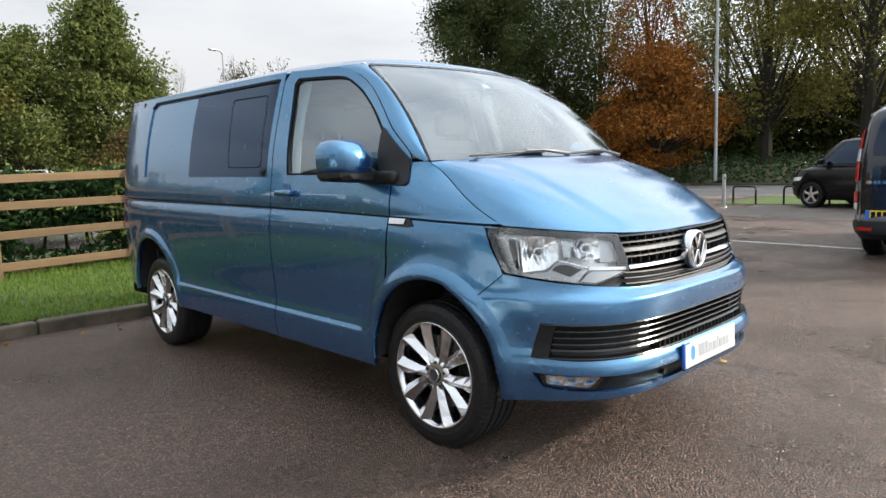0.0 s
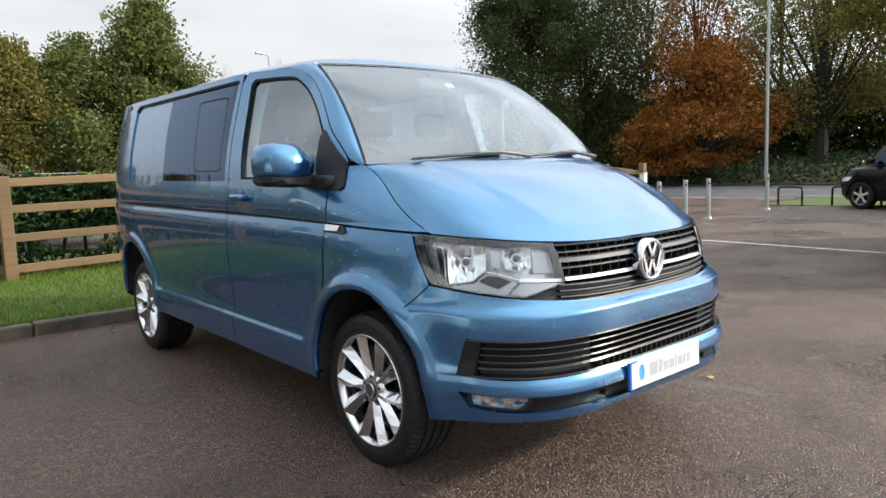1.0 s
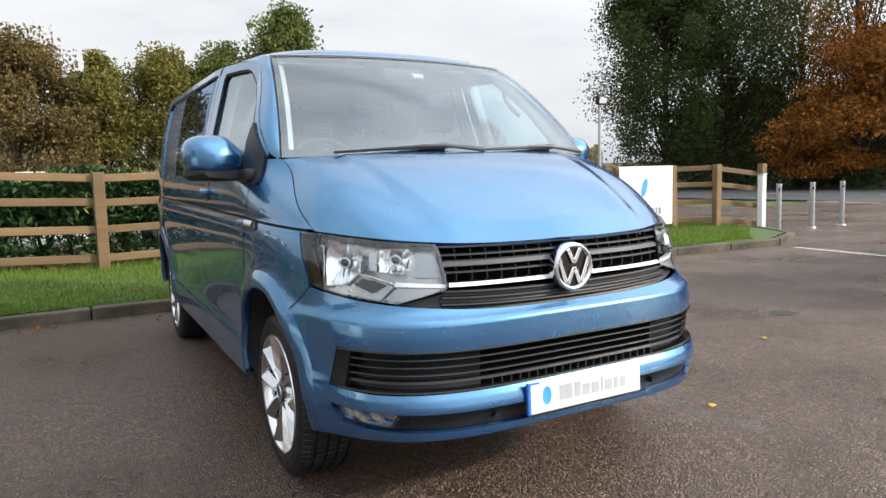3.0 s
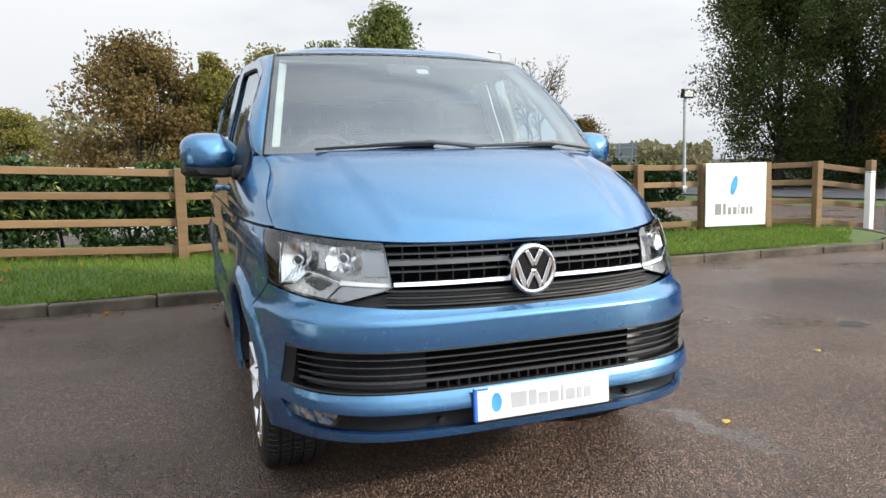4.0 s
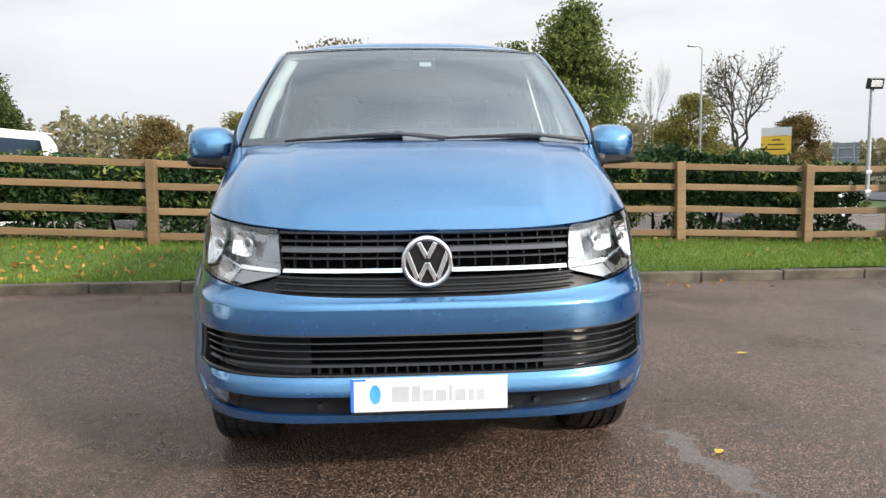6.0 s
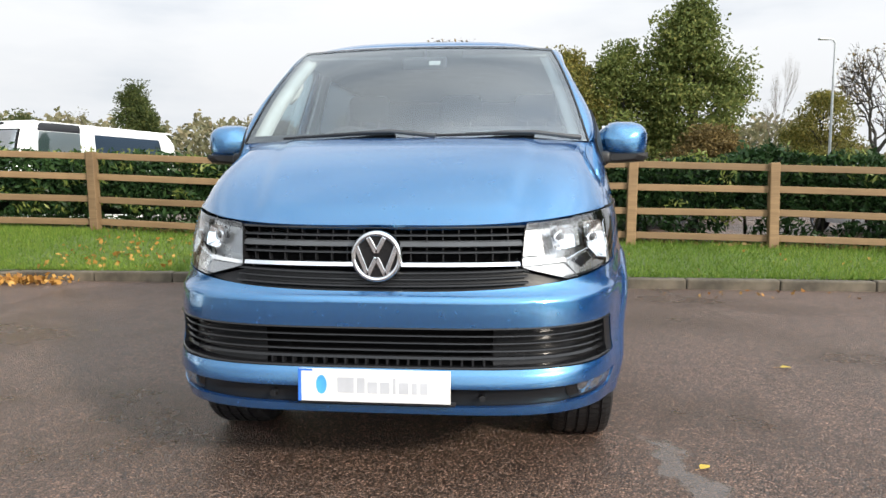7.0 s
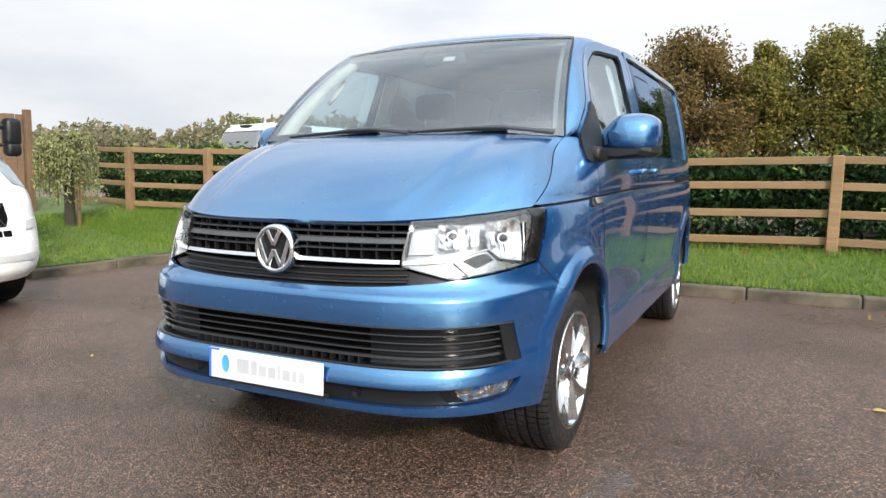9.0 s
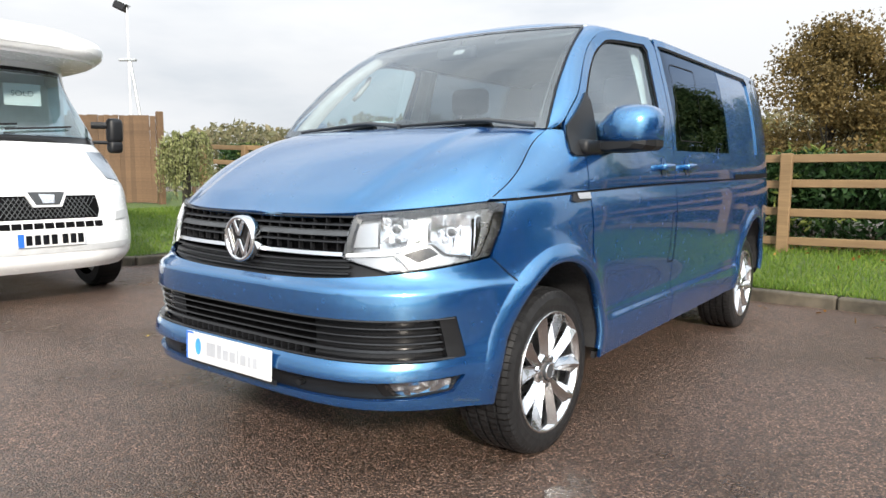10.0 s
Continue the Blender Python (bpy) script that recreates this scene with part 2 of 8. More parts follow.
PAINT = make_paint()
GLASS_CLEAR = make_glass("windscreen_glass", (0.66, 0.73, 0.75), 0.15, (0.93, 0.97, 1.0))
GLASS_SIDE = make_glass("door_glass", (0.58, 0.76, 0.80), 0.22, (0.86, 0.94, 1.0))
GLASS_DARK = make_glass("privacy_glass", (0.11, 0.145, 0.17), 0.070, (0.52, 0.68, 0.95))
GLASS_LAMP = make_glass("lamp_lens", (0.95, 0.97, 0.98), 0.07)
TARMAC = make_asphalt()
TURF = make_grass_ground()
BLACK_PLASTIC = plain("black_plastic", (0.009, 0.0095, 0.011), 0.42, spec=0.35, bump=0.15, scale=60)
DARK_GLOSS = plain("dark_gloss_plastic", (0.009, 0.009, 0.010), 0.18, spec=0.35)
# near-black colour that paints the shade inside openings and behind grilles
DARK_VOID = plain("void_shade", (0.005, 0.005, 0.0055), 0.9, spec=0.05)
GREY_PLASTIC = plain("grey_plastic", (0.045, 0.048, 0.052), 0.42)
RUBBER = plain("rubber", (0.0045, 0.0045, 0.005), 0.38, bump=0.25, scale=40, spec=0.28)


def make_tyre():
    """Wet black rubber with cross cuts round the tread."""
    m = Mat("tyre_rubber")
    m.put("Base Color", m.ramp(m.noise(40), (0.3, (0.010, 0.010, 0.011)), (0.7, (0.022, 0.022, 0.023))))
    m.put("Roughness", m.ramp(m.noise(25, 5), (0.35, 0.34), (0.7, 0.55))).put("Specular IOR Level", 0.24)
    mp, gr, mu, fr, sep = (m.n.new("ShaderNodeMapping"), m.n.new("ShaderNodeTexGradient"), m.n.new("ShaderNodeMath"), m.n.new("ShaderNodeMath"), m.n.new("ShaderNodeVectorMath"))
    mp.inputs["Rotation"].default_value = (0, radians(90), 0)
    gr.gradient_type = "RADIAL"
    mu.operation, fr.operation, sep.operation = "MULTIPLY", "FRACT", "MULTIPLY"
    mu.inputs[1].default_value = 74.0
    sep.inputs[1].default_value = (0, 1, 1)
    ln = m.n.new("ShaderNodeVectorMath")
    ln.operation = "LENGTH"
    m.l.new(m.co.outputs["Object"], mp.inputs["Vector"])
    m.l.new(mp.outputs["Vector"], gr.inputs["Vector"])
    m.l.new(gr.outputs["Fac"], mu.inputs[0])
    m.l.new(mu.outputs[0], fr.inputs[0])
    m.l.new(m.co.outputs["Object"], sep.inputs[0])
    m.l.new(sep.outputs["Vector"], ln.inputs[0])
    cut = m.ramp(fr.outputs[0], (0.0, 0.0), (0.16, 1.0))
    zone = m.ramp(ln.outputs["Value"], (0.318, 0.0), (0.326, 1.0))
    m.bump(m.mix(zone, (1, 1, 1), cut), 0.9, 0.006)
    return m.m


TYRE = make_tyre()
LINER = plain("wheel_liner", (0.026, 0.026, 0.028), 0.75, vary=0.3, scale=20, bump=0.3)
SEAL = plain("window_seal", (0.006, 0.006, 0.007), 0.6, spec=0.15)
CHROME = plain("chrome", (0.70, 0.71, 0.73), 0.12, 1.0, vary=0.02)
ALLOY = plain("polished_alloy", (0.74, 0.75, 0.77), 0.17, 1.0, vary=0.04)
ALLOY_WALL = plain("cast_alloy", (0.42, 0.43, 0.45), 0.28, 1.0)
ALLOY_DARK = plain("dark_alloy", (0.16, 0.165, 0.175), 0.35, 0.9)
STEEL = plain("brake_steel", (0.30, 0.29, 0.28), 0.45, 0.9)
REFLECTOR = plain("lamp_reflector", (0.90, 0.91, 0.92), 0.12, 1.0, vary=0.03)


def make_facets():
    m = Mat("faceted_reflector")
    v = m.voronoi(24)
    m.put("Base Color", m.mix(v.outputs["Color"], (0.35, 0.36, 0.38), (0.95, 0.96, 0.97))).put("Metallic", 1.0).put("Roughness", 0.12)
    m.bump(v.outputs["Distance"], 0.9, 0.02)
    return m.m


FACETS = make_facets()
WHITE_GLOSS = plain("white_gloss", (0.80, 0.81, 0.82), 0.25, vary=0.03)
WHITE_PLATE = plain("white_plate", (0.62, 0.62, 0.615), 0.35, vary=0.03)
PLATE_BLUE = plain("plate_blue", (0.03, 0.14, 0.52), 0.35)
LOGO_BLUE = plain("logo_blue", (0.06, 0.30, 0.66), 0.35, vary=0.3, scale=6)
INTERIOR_GREY = plain("interior_trim", (0.42, 0.45, 0.44), 0.75)
INTERIOR_DARK = plain("dashboard_plastic", (0.022, 0.026, 0.030), 0.65, bump=0.2, scale=50)
SEAT_CLOTH = plain("seat_cloth", (0.045, 0.052, 0.062), 0.9, bump=0.3, scale=40)
TIMBER = make_timber("fence_timber", (0.125, 0.072, 0.031), (0.300, 0.195, 0.098))
TIMBER_OLD = make_timber("panel_timber", (0.070, 0.040, 0.021), (0.195, 0.116, 0.060))
KERB_STONE = plain("kerb_concrete", (0.080, 0.066, 0.047), 0.9, vary=0.6, scale=5, bump=0.7)
WHITE_LINE = plain("road_paint", (0.50, 0.49, 0.47), 0.7, vary=0.4, scale=14)
GALV = plain("galvanised_steel", (0.42, 0.44, 0.45), 0.42, 0.7, vary=0.15)
BARK = make_bark("bark", (0.014, 0.013, 0.010), (0.050, 0.044, 0.032))
HEDGE_LEAF = leafy("laurel_leaf", (0.016, 0.038, 0.015), (0.031, 0.068, 0.022), (0.053, 0.100, 0.030), rough=0.36, back=0.2)
LEAF_DARK = leafy("ivy_oak_leaf", (0.034, 0.050, 0.017), (0.066, 0.088, 0.027), (0.125, 0.135, 0.042))
LEAF_GREEN = leafy("hedgerow_leaf", (0.070, 0.098, 0.028), (0.138, 0.172, 0.048), (0.245, 0.245, 0.074))
LEAF_OLIVE = leafy("autumn_olive_leaf", (0.085, 0.090, 0.024), (0.190, 0.178, 0.046), (0.33, 0.265, 0.07))
LEAF_ORANGE = leafy("beech_orange_leaf", (0.120, 0.052, 0.014), (0.340, 0.125, 0.024), (0.52, 0.23, 0.045))
LEAF_BROWN = leafy("autumn_brown_leaf", (0.078, 0.060, 0.024), (0.165, 0.120, 0.046), (0.265, 0.185, 0.070))
SHOOT_LEAF = leafy("laurel_shoot_leaf", (0.10, 0.135, 0.030), (0.20, 0.24, 0.060), (0.34, 0.36, 0.11), rough=0.4)
LEAF_WEEP = leafy("willow_leaf", (0.13, 0.15, 0.055), (0.29, 0.31, 0.13), (0.44, 0.44, 0.23))
LITTER = leafy("fallen_leaf", (0.20, 0.085, 0.020), (0.42, 0.22, 0.055), (0.55, 0.33, 0.10), back=0.15)
BLADE = leafy("grass_blade", (0.070, 0.135, 0.018), (0.140, 0.225, 0.032), (0.240, 0.290, 0.065), back=0.3)
# distance haze is mixed into these paler, greyer leaf colours
HAZED_LEAF = leafy("hazed_hedge_leaf", (0.130, 0.130, 0.072), (0.208, 0.195, 0.111), (0.286, 0.234, 0.143))
TWIG = plain("bare_twigs", (0.17, 0.145, 0.125), 0.9)


# ---- mesh helpers ----
def part(name, bm, material, parent=None, label="", smooth=False):
    """Links a bmesh as one mesh object, under a thing or a part."""
    me = bpy.data.meshes.new(name)
    bm.normal_update()
    bm.to_mesh(me)
    bm.free()
    for m in (material if isinstance(material, (list, tuple)) else [material]):
        me.materials.append(m)
    if smooth:
        me.polygons.foreach_set("use_smooth", [True] * len(me.polygons))
    ob = new(name, me)
    if parent is not None:
        ob.parent = parent
    if label:
        tagged(ob, label)
    return ob


def thing(name, label, category, group="", kind="", at=None):
    """An Empty at a thing's base."""
    ob = tagged(new(name), label, category, group, kind)
    if at is not None:
        ob.matrix_basis = at
    return ob


def box(bm, size, at=(0, 0, 0), bevel=0.0, turn=None, seg=2):
    m = Matrix.Translation(at) @ (turn if turn is not None else Matrix.Identity(4)) @ Matrix.Diagonal((*size, 1))
    r = bmesh.ops.create_cube(bm, size=1, matrix=m)
    if bevel:
        es = list({e for v in r["verts"] for e in v.link_edges})
        bmesh.ops.bevel(bm, geom=es, offset=bevel, segments=seg, affect="EDGES", profile=0.5)
    return bm


def cyl(bm, r0, r1, a, b, seg=16, caps=True):
    a, b = Vector(a), Vector(b)
    q = (b - a).to_track_quat("Z", "Y").to_matrix().to_4x4()
    bmesh.ops.create_cone(bm, cap_ends=caps, segments=seg, radius1=r0, radius2=r1, depth=(b - a).length,
                          matrix=Matrix.Translation((a + b) / 2) @ q)
    return bm


def lathe(bm, profile, seg=48, axis="X", at=(0, 0, 0), closed=False):
    """Turns (offset along the axis, radius) pairs round the axis."""
    rings = []
    for o, r in profile:
        ring = []
        for i in range(seg):
            a = 2 * math.pi * i / seg
            p = (o, r * math.cos(a), r * math.sin(a))
            if axis == "Z":
                p = (r * math.cos(a), r * math.sin(a), o)
            elif axis == "Y":
                p = (r * math.sin(a), o, r * math.cos(a))
            ring.append(bm.verts.new(Vector(p) + Vector(at)))
        rings.append(ring)
    pairs = list(zip(rings, rings[1:])) + ([(rings[-1], rings[0])] if closed else [])
    for p, q in pairs:
        for i in range(seg):
            j = (i + 1) % seg
            bm.faces.new((p[i], p[j], q[j], q[i]))
    return bm


def tube(bm, pts, r, seg=8, caps=True):
    """A round bar along points; r may be a list."""
    pts = [Vector(p) for p in pts]
    rs = r if isinstance(r, (list, tuple)) else [r] * len(pts)
    rings, up = [], Vector((0, 0, 1))
    for i, p in enumerate(pts):
        d = (pts[min(i + 1, len(pts) - 1)] - pts[max(i - 1, 0)]).normalized()
        ref = up if abs(d.dot(up)) < 0.95 else Vector((1, 0, 0))
        s = d.cross(ref).normalized()
        t = d.cross(s).normalized()
        rings.append([bm.verts.new(p + (s * math.cos(k) + t * math.sin(k)) * rs[i]) for k in [2 * math.pi * j / seg for j in range(seg)]])
    for a, b in zip(rings, rings[1:]):
        for i in range(seg):
            j = (i + 1) % seg
            bm.faces.new((a[i], b[i], b[j], a[j]))
    if caps:
        bm.faces.new(rings[0])
        bm.faces.new(list(reversed(rings[-1])))
    return bm


def spline(points, x):
    """Monotone-ish cubic through (x, y) pairs."""
    if x <= points[0][0]:
        return points[0][1]
    if x >= points[-1][0]:
        return points[-1][1]
    for i in range(len(points) - 1):
        x0, y0 = points[i]
        x1, y1 = points[i + 1]
        if x <= x1:
            def slope(k):
                if k <= 0 or k >= len(points) - 1:
                    return 0.0
                (xa, ya), (xb, yb), (xc, yc_) = points[k - 1:k + 2]
                p, q = (yb - ya) / (xb - xa), (yc_ - yb) / (xc - xb)
                return 0.0 if p * q <= 0 else 2 * p * q / (p + q)
            h, t = x1 - x0, (x - x0) / (x1 - x0)
            return (y0 * (1 + 2 * t) * (1 - t) ** 2 + slope(i) * h * t * (1 - t) ** 2
                    + y1 * t * t * (3 - 2 * t) + slope(i + 1) * h * t * t * (t - 1))
    return points[-1][1]


def sm(t):
    t = min(1.0, max(0.0, t))
    return t * t * (3 - 2 * t)


def curve2(pts, n=6):
    """A smooth line through 2D points (Catmull-Rom)."""
    out = []
    P = [pts[0], *pts, pts[-1]]
    for i in range(1, len(P) - 2):
        a, b, c, d = P[i - 1:i + 3]
        for k in range(n):
            t = k / n
            out.append(tuple(0.5 * (2 * b[j] + (c[j] - a[j]) * t + (2 * a[j] - 5 * b[j] + 4 * c[j] - d[j]) * t * t + (3 * b[j] - a[j] - 3 * c[j] + d[j]) * t ** 3) for j in (0, 1)))
    out.append(tuple(pts[-1]))
    return out


def rounded(poly, r, n=4):
    """The 2D polygon with its corners rounded by up to r."""
    out, k = [], len(poly)
    for i in range(k):
        a, b, c = Vector(poly[i - 1]), Vector(poly[i]), Vector(poly[(i + 1) % k])
        u, v = a - b, c - b
        d = min(r, u.length * 0.45, v.length * 0.45)
        p, q = b + u.normalized() * d, b + v.normalized() * d
        for j in range(n + 1):
            t = j / n
            out.append(tuple(p * (1 - t) ** 2 + b * 2 * t * (1 - t) + q * t * t))
    return out


def skin(name, polys, fmap, material, parent, label="", res=(2.0, 0.04), rim=0.012, offset=0.0, aspect=1.0):
    """Panels cut out of a curved surface. polys are outlines in (u, v); fmap lays (u, v) into the world, outwards along du x dv.
    Normals are those of the surface; the free edges fold inwards by rim."""
    bm = bmesh.new()
    for poly in polys:
        area = sum(a[0] * b[1] - b[0] * a[1] for a, b in zip(poly, poly[1:] + poly[:1]))
        pp = poly if area > 0 else poly[::-1]
        f = bm.faces.new([bm.verts.new((p[0], p[1], 0)) for p in pp])
        bmesh.ops.triangulate(bm, faces=[f])
    for ax in (0, 1):
        lo, hi = min(v.co[ax] for v in bm.verts), max(v.co[ax] for v in bm.verts)
        k = math.floor(lo / res[ax]) + 1
        while k * res[ax] < hi - 1e-6:
            co = [0, 0, 0]
            no = [0, 0, 0]
            co[ax], no[ax] = k * res[ax], 1
            bmesh.ops.bisect_plane(bm, geom=bm.verts[:] + bm.edges[:] + bm.faces[:], dist=1e-6, plane_co=co, plane_no=no)
            k += 1
    bmesh.ops.remove_doubles(bm, verts=bm.verts[:], dist=1e-5)
    e = 1e-3
    normals = {}
    bm.verts.index_update()
    border = [ed for ed in bm.edges if len(ed.link_faces) == 1]
    for v in bm.verts:
        u, w = v.co[0], v.co[1]
        pu = fmap(u + e * res[0] * 20, w) - fmap(u - e * res[0] * 20, w)
        pv = fmap(u, w + e * 2) - fmap(u, w - e * 2)
        normals[v] = pu.cross(pv).normalized()
    for v in list(normals):
        p = fmap(v.co[0], v.co[1])
        v.co = p + normals[v] * offset
    main = set(bm.faces)
    inner = {}
    if rim:
        for ed in border:
            for v in ed.verts:
                if v not in inner:
                    inner[v] = bm.verts.new(v.co - normals[v] * rim)
        for ed in border:
            f = ed.link_faces[0]
            lp = next(l for l in f.loops if l.edge == ed)
            a, b = lp.vert, lp.link_loop_next.vert
            bm.faces.new((b, a, inner[a], inner[b]))
    bm.normal_update()
    bm.verts.index_update()
    bm.faces.index_update()
    loops = []
    for f in bm.faces:
        for l in f.loops:
            loops.append(tuple(normals[l.vert]) if f in main else tuple(f.normal))
    me = bpy.data.meshes.new(name)
    bm.to_mesh(me)
    bm.free()
    me.materials.append(material)
    me.polygons.foreach_set("use_smooth", [True] * len(me.polygons))
    me.normals_split_custom_set(loops)
    ob = new(name, me)
    ob.parent = parent
    if label:
        tagged(ob, label)
    return ob


def leaves(name, centres, sizes, material, parent=None, label="", seed=1, droop=0.0, narrow=0.6):
    """Many small folded leaf quads in one mesh."""
    rng = np.random.default_rng(seed)
    c = np.asarray(centres, float)
    n = len(c)
    d = rng.normal(size=(n, 3))
    d[:, 2] -= droop
    d /= np.linalg.norm(d, axis=1)[:, None]
    r = rng.normal(size=(n, 3))
    s = np.cross(d, r)
    s /= np.linalg.norm(s, axis=1)[:, None] + 1e-9
    sz = np.asarray(sizes, float).reshape(-1, 1)
    a, b = d * sz * 0.5, s * sz * 0.5 * narrow
    verts = np.stack([c - a, c + b * 0.9, c + a, c - b * 0.9], 1).reshape(-1, 3)
    faces = np.arange(4 * n).reshape(-1, 4)
    me = bpy.data.meshes.new(name)
    me.from_pydata(verts.tolist(), [], faces.tolist())
    me.materials.append(material)
    ob = new(name, me)
    if parent is not None:
        ob.parent = parent
    if label:
        tagged(ob, label)
    return ob


# ---- ground, road, grass bank ----
def sheet(name, poly, zfun, material, label, category, res=1.0, kind="structure"):
    ob = skin(name, [list(poly)], lambda u, v: Vector((u, v, zfun(u, v))), material, None, res=(res, res), rim=0.0)
    return tagged(ob, label, category, kind=kind)


def rect(x0, y0, x1, y1):
    return [(x0, y0), (x1, y0), (x1, y1), (x0, y1)]


def far_drop(x, y):
    return -0.06 - 0.00002 * (x * x + y * y) ** 0.5


sheet("ground", rect(-2600, -2600, 2600, 2600), far_drop, TURF, "wide flat green land round the car park", "ground", res=650)
sheet("car_park", rect(-45, -45, 17.2, 45), lambda x, y: 0.0, TARMAC, "damp reddish tarmac of the car park", "tarmac", res=4.0)
sheet("side_road", rect(17.2, 7.6, 22.2, 12.6), lambda x, y: 0.0, TARMAC, "tarmac mouth of the car park joining the road", "road", res=2.0)
sheet("road", rect(22.2, -70, 33.0, 90), lambda x, y: -0.004, plain("road_tarmac", (0.085, 0.083, 0.085), 0.75, vary=0.25, scale=1.2), "grey tarmac road past the car park", "road", res=8.0)
sheet("verge", rect(17.2, -70, 22.2, 7.6), lambda x, y: 0.02, TURF, "short grass verge between car park and road", "verge", res=2.0)
sheet("bank", rect(33.0, -70, 80, 90), lambda x, y: 0.05 + 0.9 * sm((x - 33) / 6) + 1.6 * sm((x - 40) / 30),
      plain("leaf_litter_bank", (0.060, 0.052, 0.024), 0.95, vary=0.7, scale=1.5), "low bank with ivy and fallen leaves under the trees", "bank", res=2.0)

# kerb line round the grass bank, from the far left end to the gate
KERB = [(-16.0, 2.35), (-6.3, 2.35), (-5.75, 2.75), (-5.65, 4.85), (-5.25, 5.2), (6.1, 5.15), (8.2, 5.0), (9.3, 5.5), (9.85, 6.3), (10.3, 7.3), (10.3, 9.5)]
BASE_Z = [(-13, 0.55), (-10, 0.48), (-8, 0.43), (-6, 0.37), (-3.5, 0.26), (-1.4, 0.18), (2.2, 0.21), (4.2, 0.17), (6.2, 0.11), (9.8, 0.09)]


def bank_z(x, y):
    t = max(sm((y - 5.3) / 2.3), 0.75 * sm((-5.7 - x) / 3.5) * sm((y - 2.3) / 2.0))
    return 0.105 + (spline(BASE_Z, x) - 0.105) * t + 0.012 * noise.noise((x * 0.9, y * 0.9, 0))


def inset(path, d):
    """The path moved to its left by d."""
    out = []
    for i, p in enumerate(path):
        a, b = path[max(i - 1, 0)], path[min(i + 1, len(path) - 1)]
        t = Vector((b[0] - a[0], b[1] - a[1])).normalized()
        out.append((p[0] - t.y * d, p[1] + t.x * d))
    return out


grass_edge = inset(KERB, 0.11)
sheet("grass_bank", grass_edge + [(10.2, 10.6), (-16, 10.6)], bank_z, TURF, "mown grass bank behind the kerb", "grass", res=0.4)


def kerbs():
    top = tagged(new("kerb"), "worn grey concrete kerb stones edging the grass", "kerb", kind="structure")
    bm = bmesh.new()
    box(bm, (0.905, 0.125, 0.26), (0, 0, -0.022), 0.018, seg=2)
    first = part("kerb_stone", bm, KERB_STONE, top)
    me = first.data
    me.polygons.foreach_set("use_smooth", [False] * len(me.polygons))
    bpy.data.objects.remove(first)
    rng = random.Random(4)
    for a, b in zip(KERB, KERB[1:]):
        a, b = Vector(a), Vector(b)
        n = max(1, round((b - a).length / 0.915))
        ang = math.degrees(math.atan2(b.y - a.y, b.x - a.x))
        for i in range(n):
            p = a.lerp(b, (i + 0.5) / n)
            ob = new("kerb_stone", me)
            ob.parent = top
            k = (b - a).length / n / 0.915
            ob.matrix_basis = pose(p.x, p.y, rng.uniform(-0.004, 0.006), rng.uniform(-1, 1), rng.uniform(-0.4, 0.4), ang + rng.uniform(-0.5, 0.5)) @ Matrix.Diagonal((k, 1, 1, 1))


kerbs()


def line_mark(name, a, b, w, label):
    a, b = Vector(a), Vector(b)
    n = Vector((-(b - a).y, (b - a).x)).normalized() * w / 2
    bm = bmesh.new()
    vs = [bm.verts.new((*p, 0.005)) for p in (a - n, b - n, b + n, a + n)]
    bm.faces.new(vs)
    return tagged(part(name, bm, WHITE_LINE), label, "road marking", kind="structure")


line_mark("bay_line", (7.75, 1.3), (8.1, 4.6), 0.09, "worn white parking bay line on the tarmac")
line_mark("road_line", (22.6, -40), (22.6, 8.5), 0.12, "white edge line along the road")
for i in range(9):
    line_mark("centre_dash", (27.6, -14 + 6 * i), (27.6, -10 + 6 * i), 0.14, "white dash of the road's centre line")
line_mark("give_way_line", (21.0, 8.2), (21.2, 13.0), 0.2, "white line across the side road's mouth")


# ---- grass blades ----
def grass():
    rng = np.random.default_rng(5)
    n = 112000
    x = rng.uniform(-9.5, 9.9, n)
    y = 5.25 + (rng.random(n) ** 1.3) * 2.9
    left = rng.random(n) < 0.26
    x[left], y[left] = rng.uniform(-10.5, -5.8, left.sum()), rng.uniform(2.6, 7.8, left.sum())
    keep = (x < 8.0) | (y > 5.35 + (x - 8.0) * 0.75)
    keep &= (x > -5.5) | (y < 7.9)
    x, y = x[keep], y[keep]
    n = len(x)
    z = np.array([bank_z(a, b) for a, b in zip(x, y)])
    h = rng.uniform(0.025, 0.065, n) * (1 + 0.8 * (rng.random(n) < 0.06))
    h *= 1 + 0.8 * np.clip((y - 7.4) / 0.6, 0, 1)
    ang, lean = rng.uniform(0, 2 * np.pi, n), rng.normal(0, 0.028, (n, 2))
    wx, wy = np.cos(ang) * 0.0055, np.sin(ang) * 0.0055
    v = np.stack([np.stack([x - wx, y - wy, z - 0.005], 1), np.stack([x + wx, y + wy, z - 0.005], 1), np.stack([x + lean[:, 0], y + lean[:, 1], z + h], 1)], 1).reshape(-1, 3)
    me = bpy.data.meshes.new("grass")
    me.from_pydata(v.tolist(), [], np.arange(3 * n).reshape(-1, 3).tolist())
    me.materials.append(BLADE)
    tagged(new("grass", me), "short green grass blades on the bank", "grass", kind="stuff")


grass()


# ---- fence ----
POSTS = [(-11.6, 7.6), (-9.75, 7.35), (-7.85, 7.5), (-5.93, 7.8), (-3.55, 7.7), (-1.22, 7.75), (0.4, 7.8), (2.2, 7.88), (4.2, 7.92), (6.2, 7.92), (7.6, 7.95), (8.95, 7.8), (9.7, 7.38), (10.75, 7.15)]


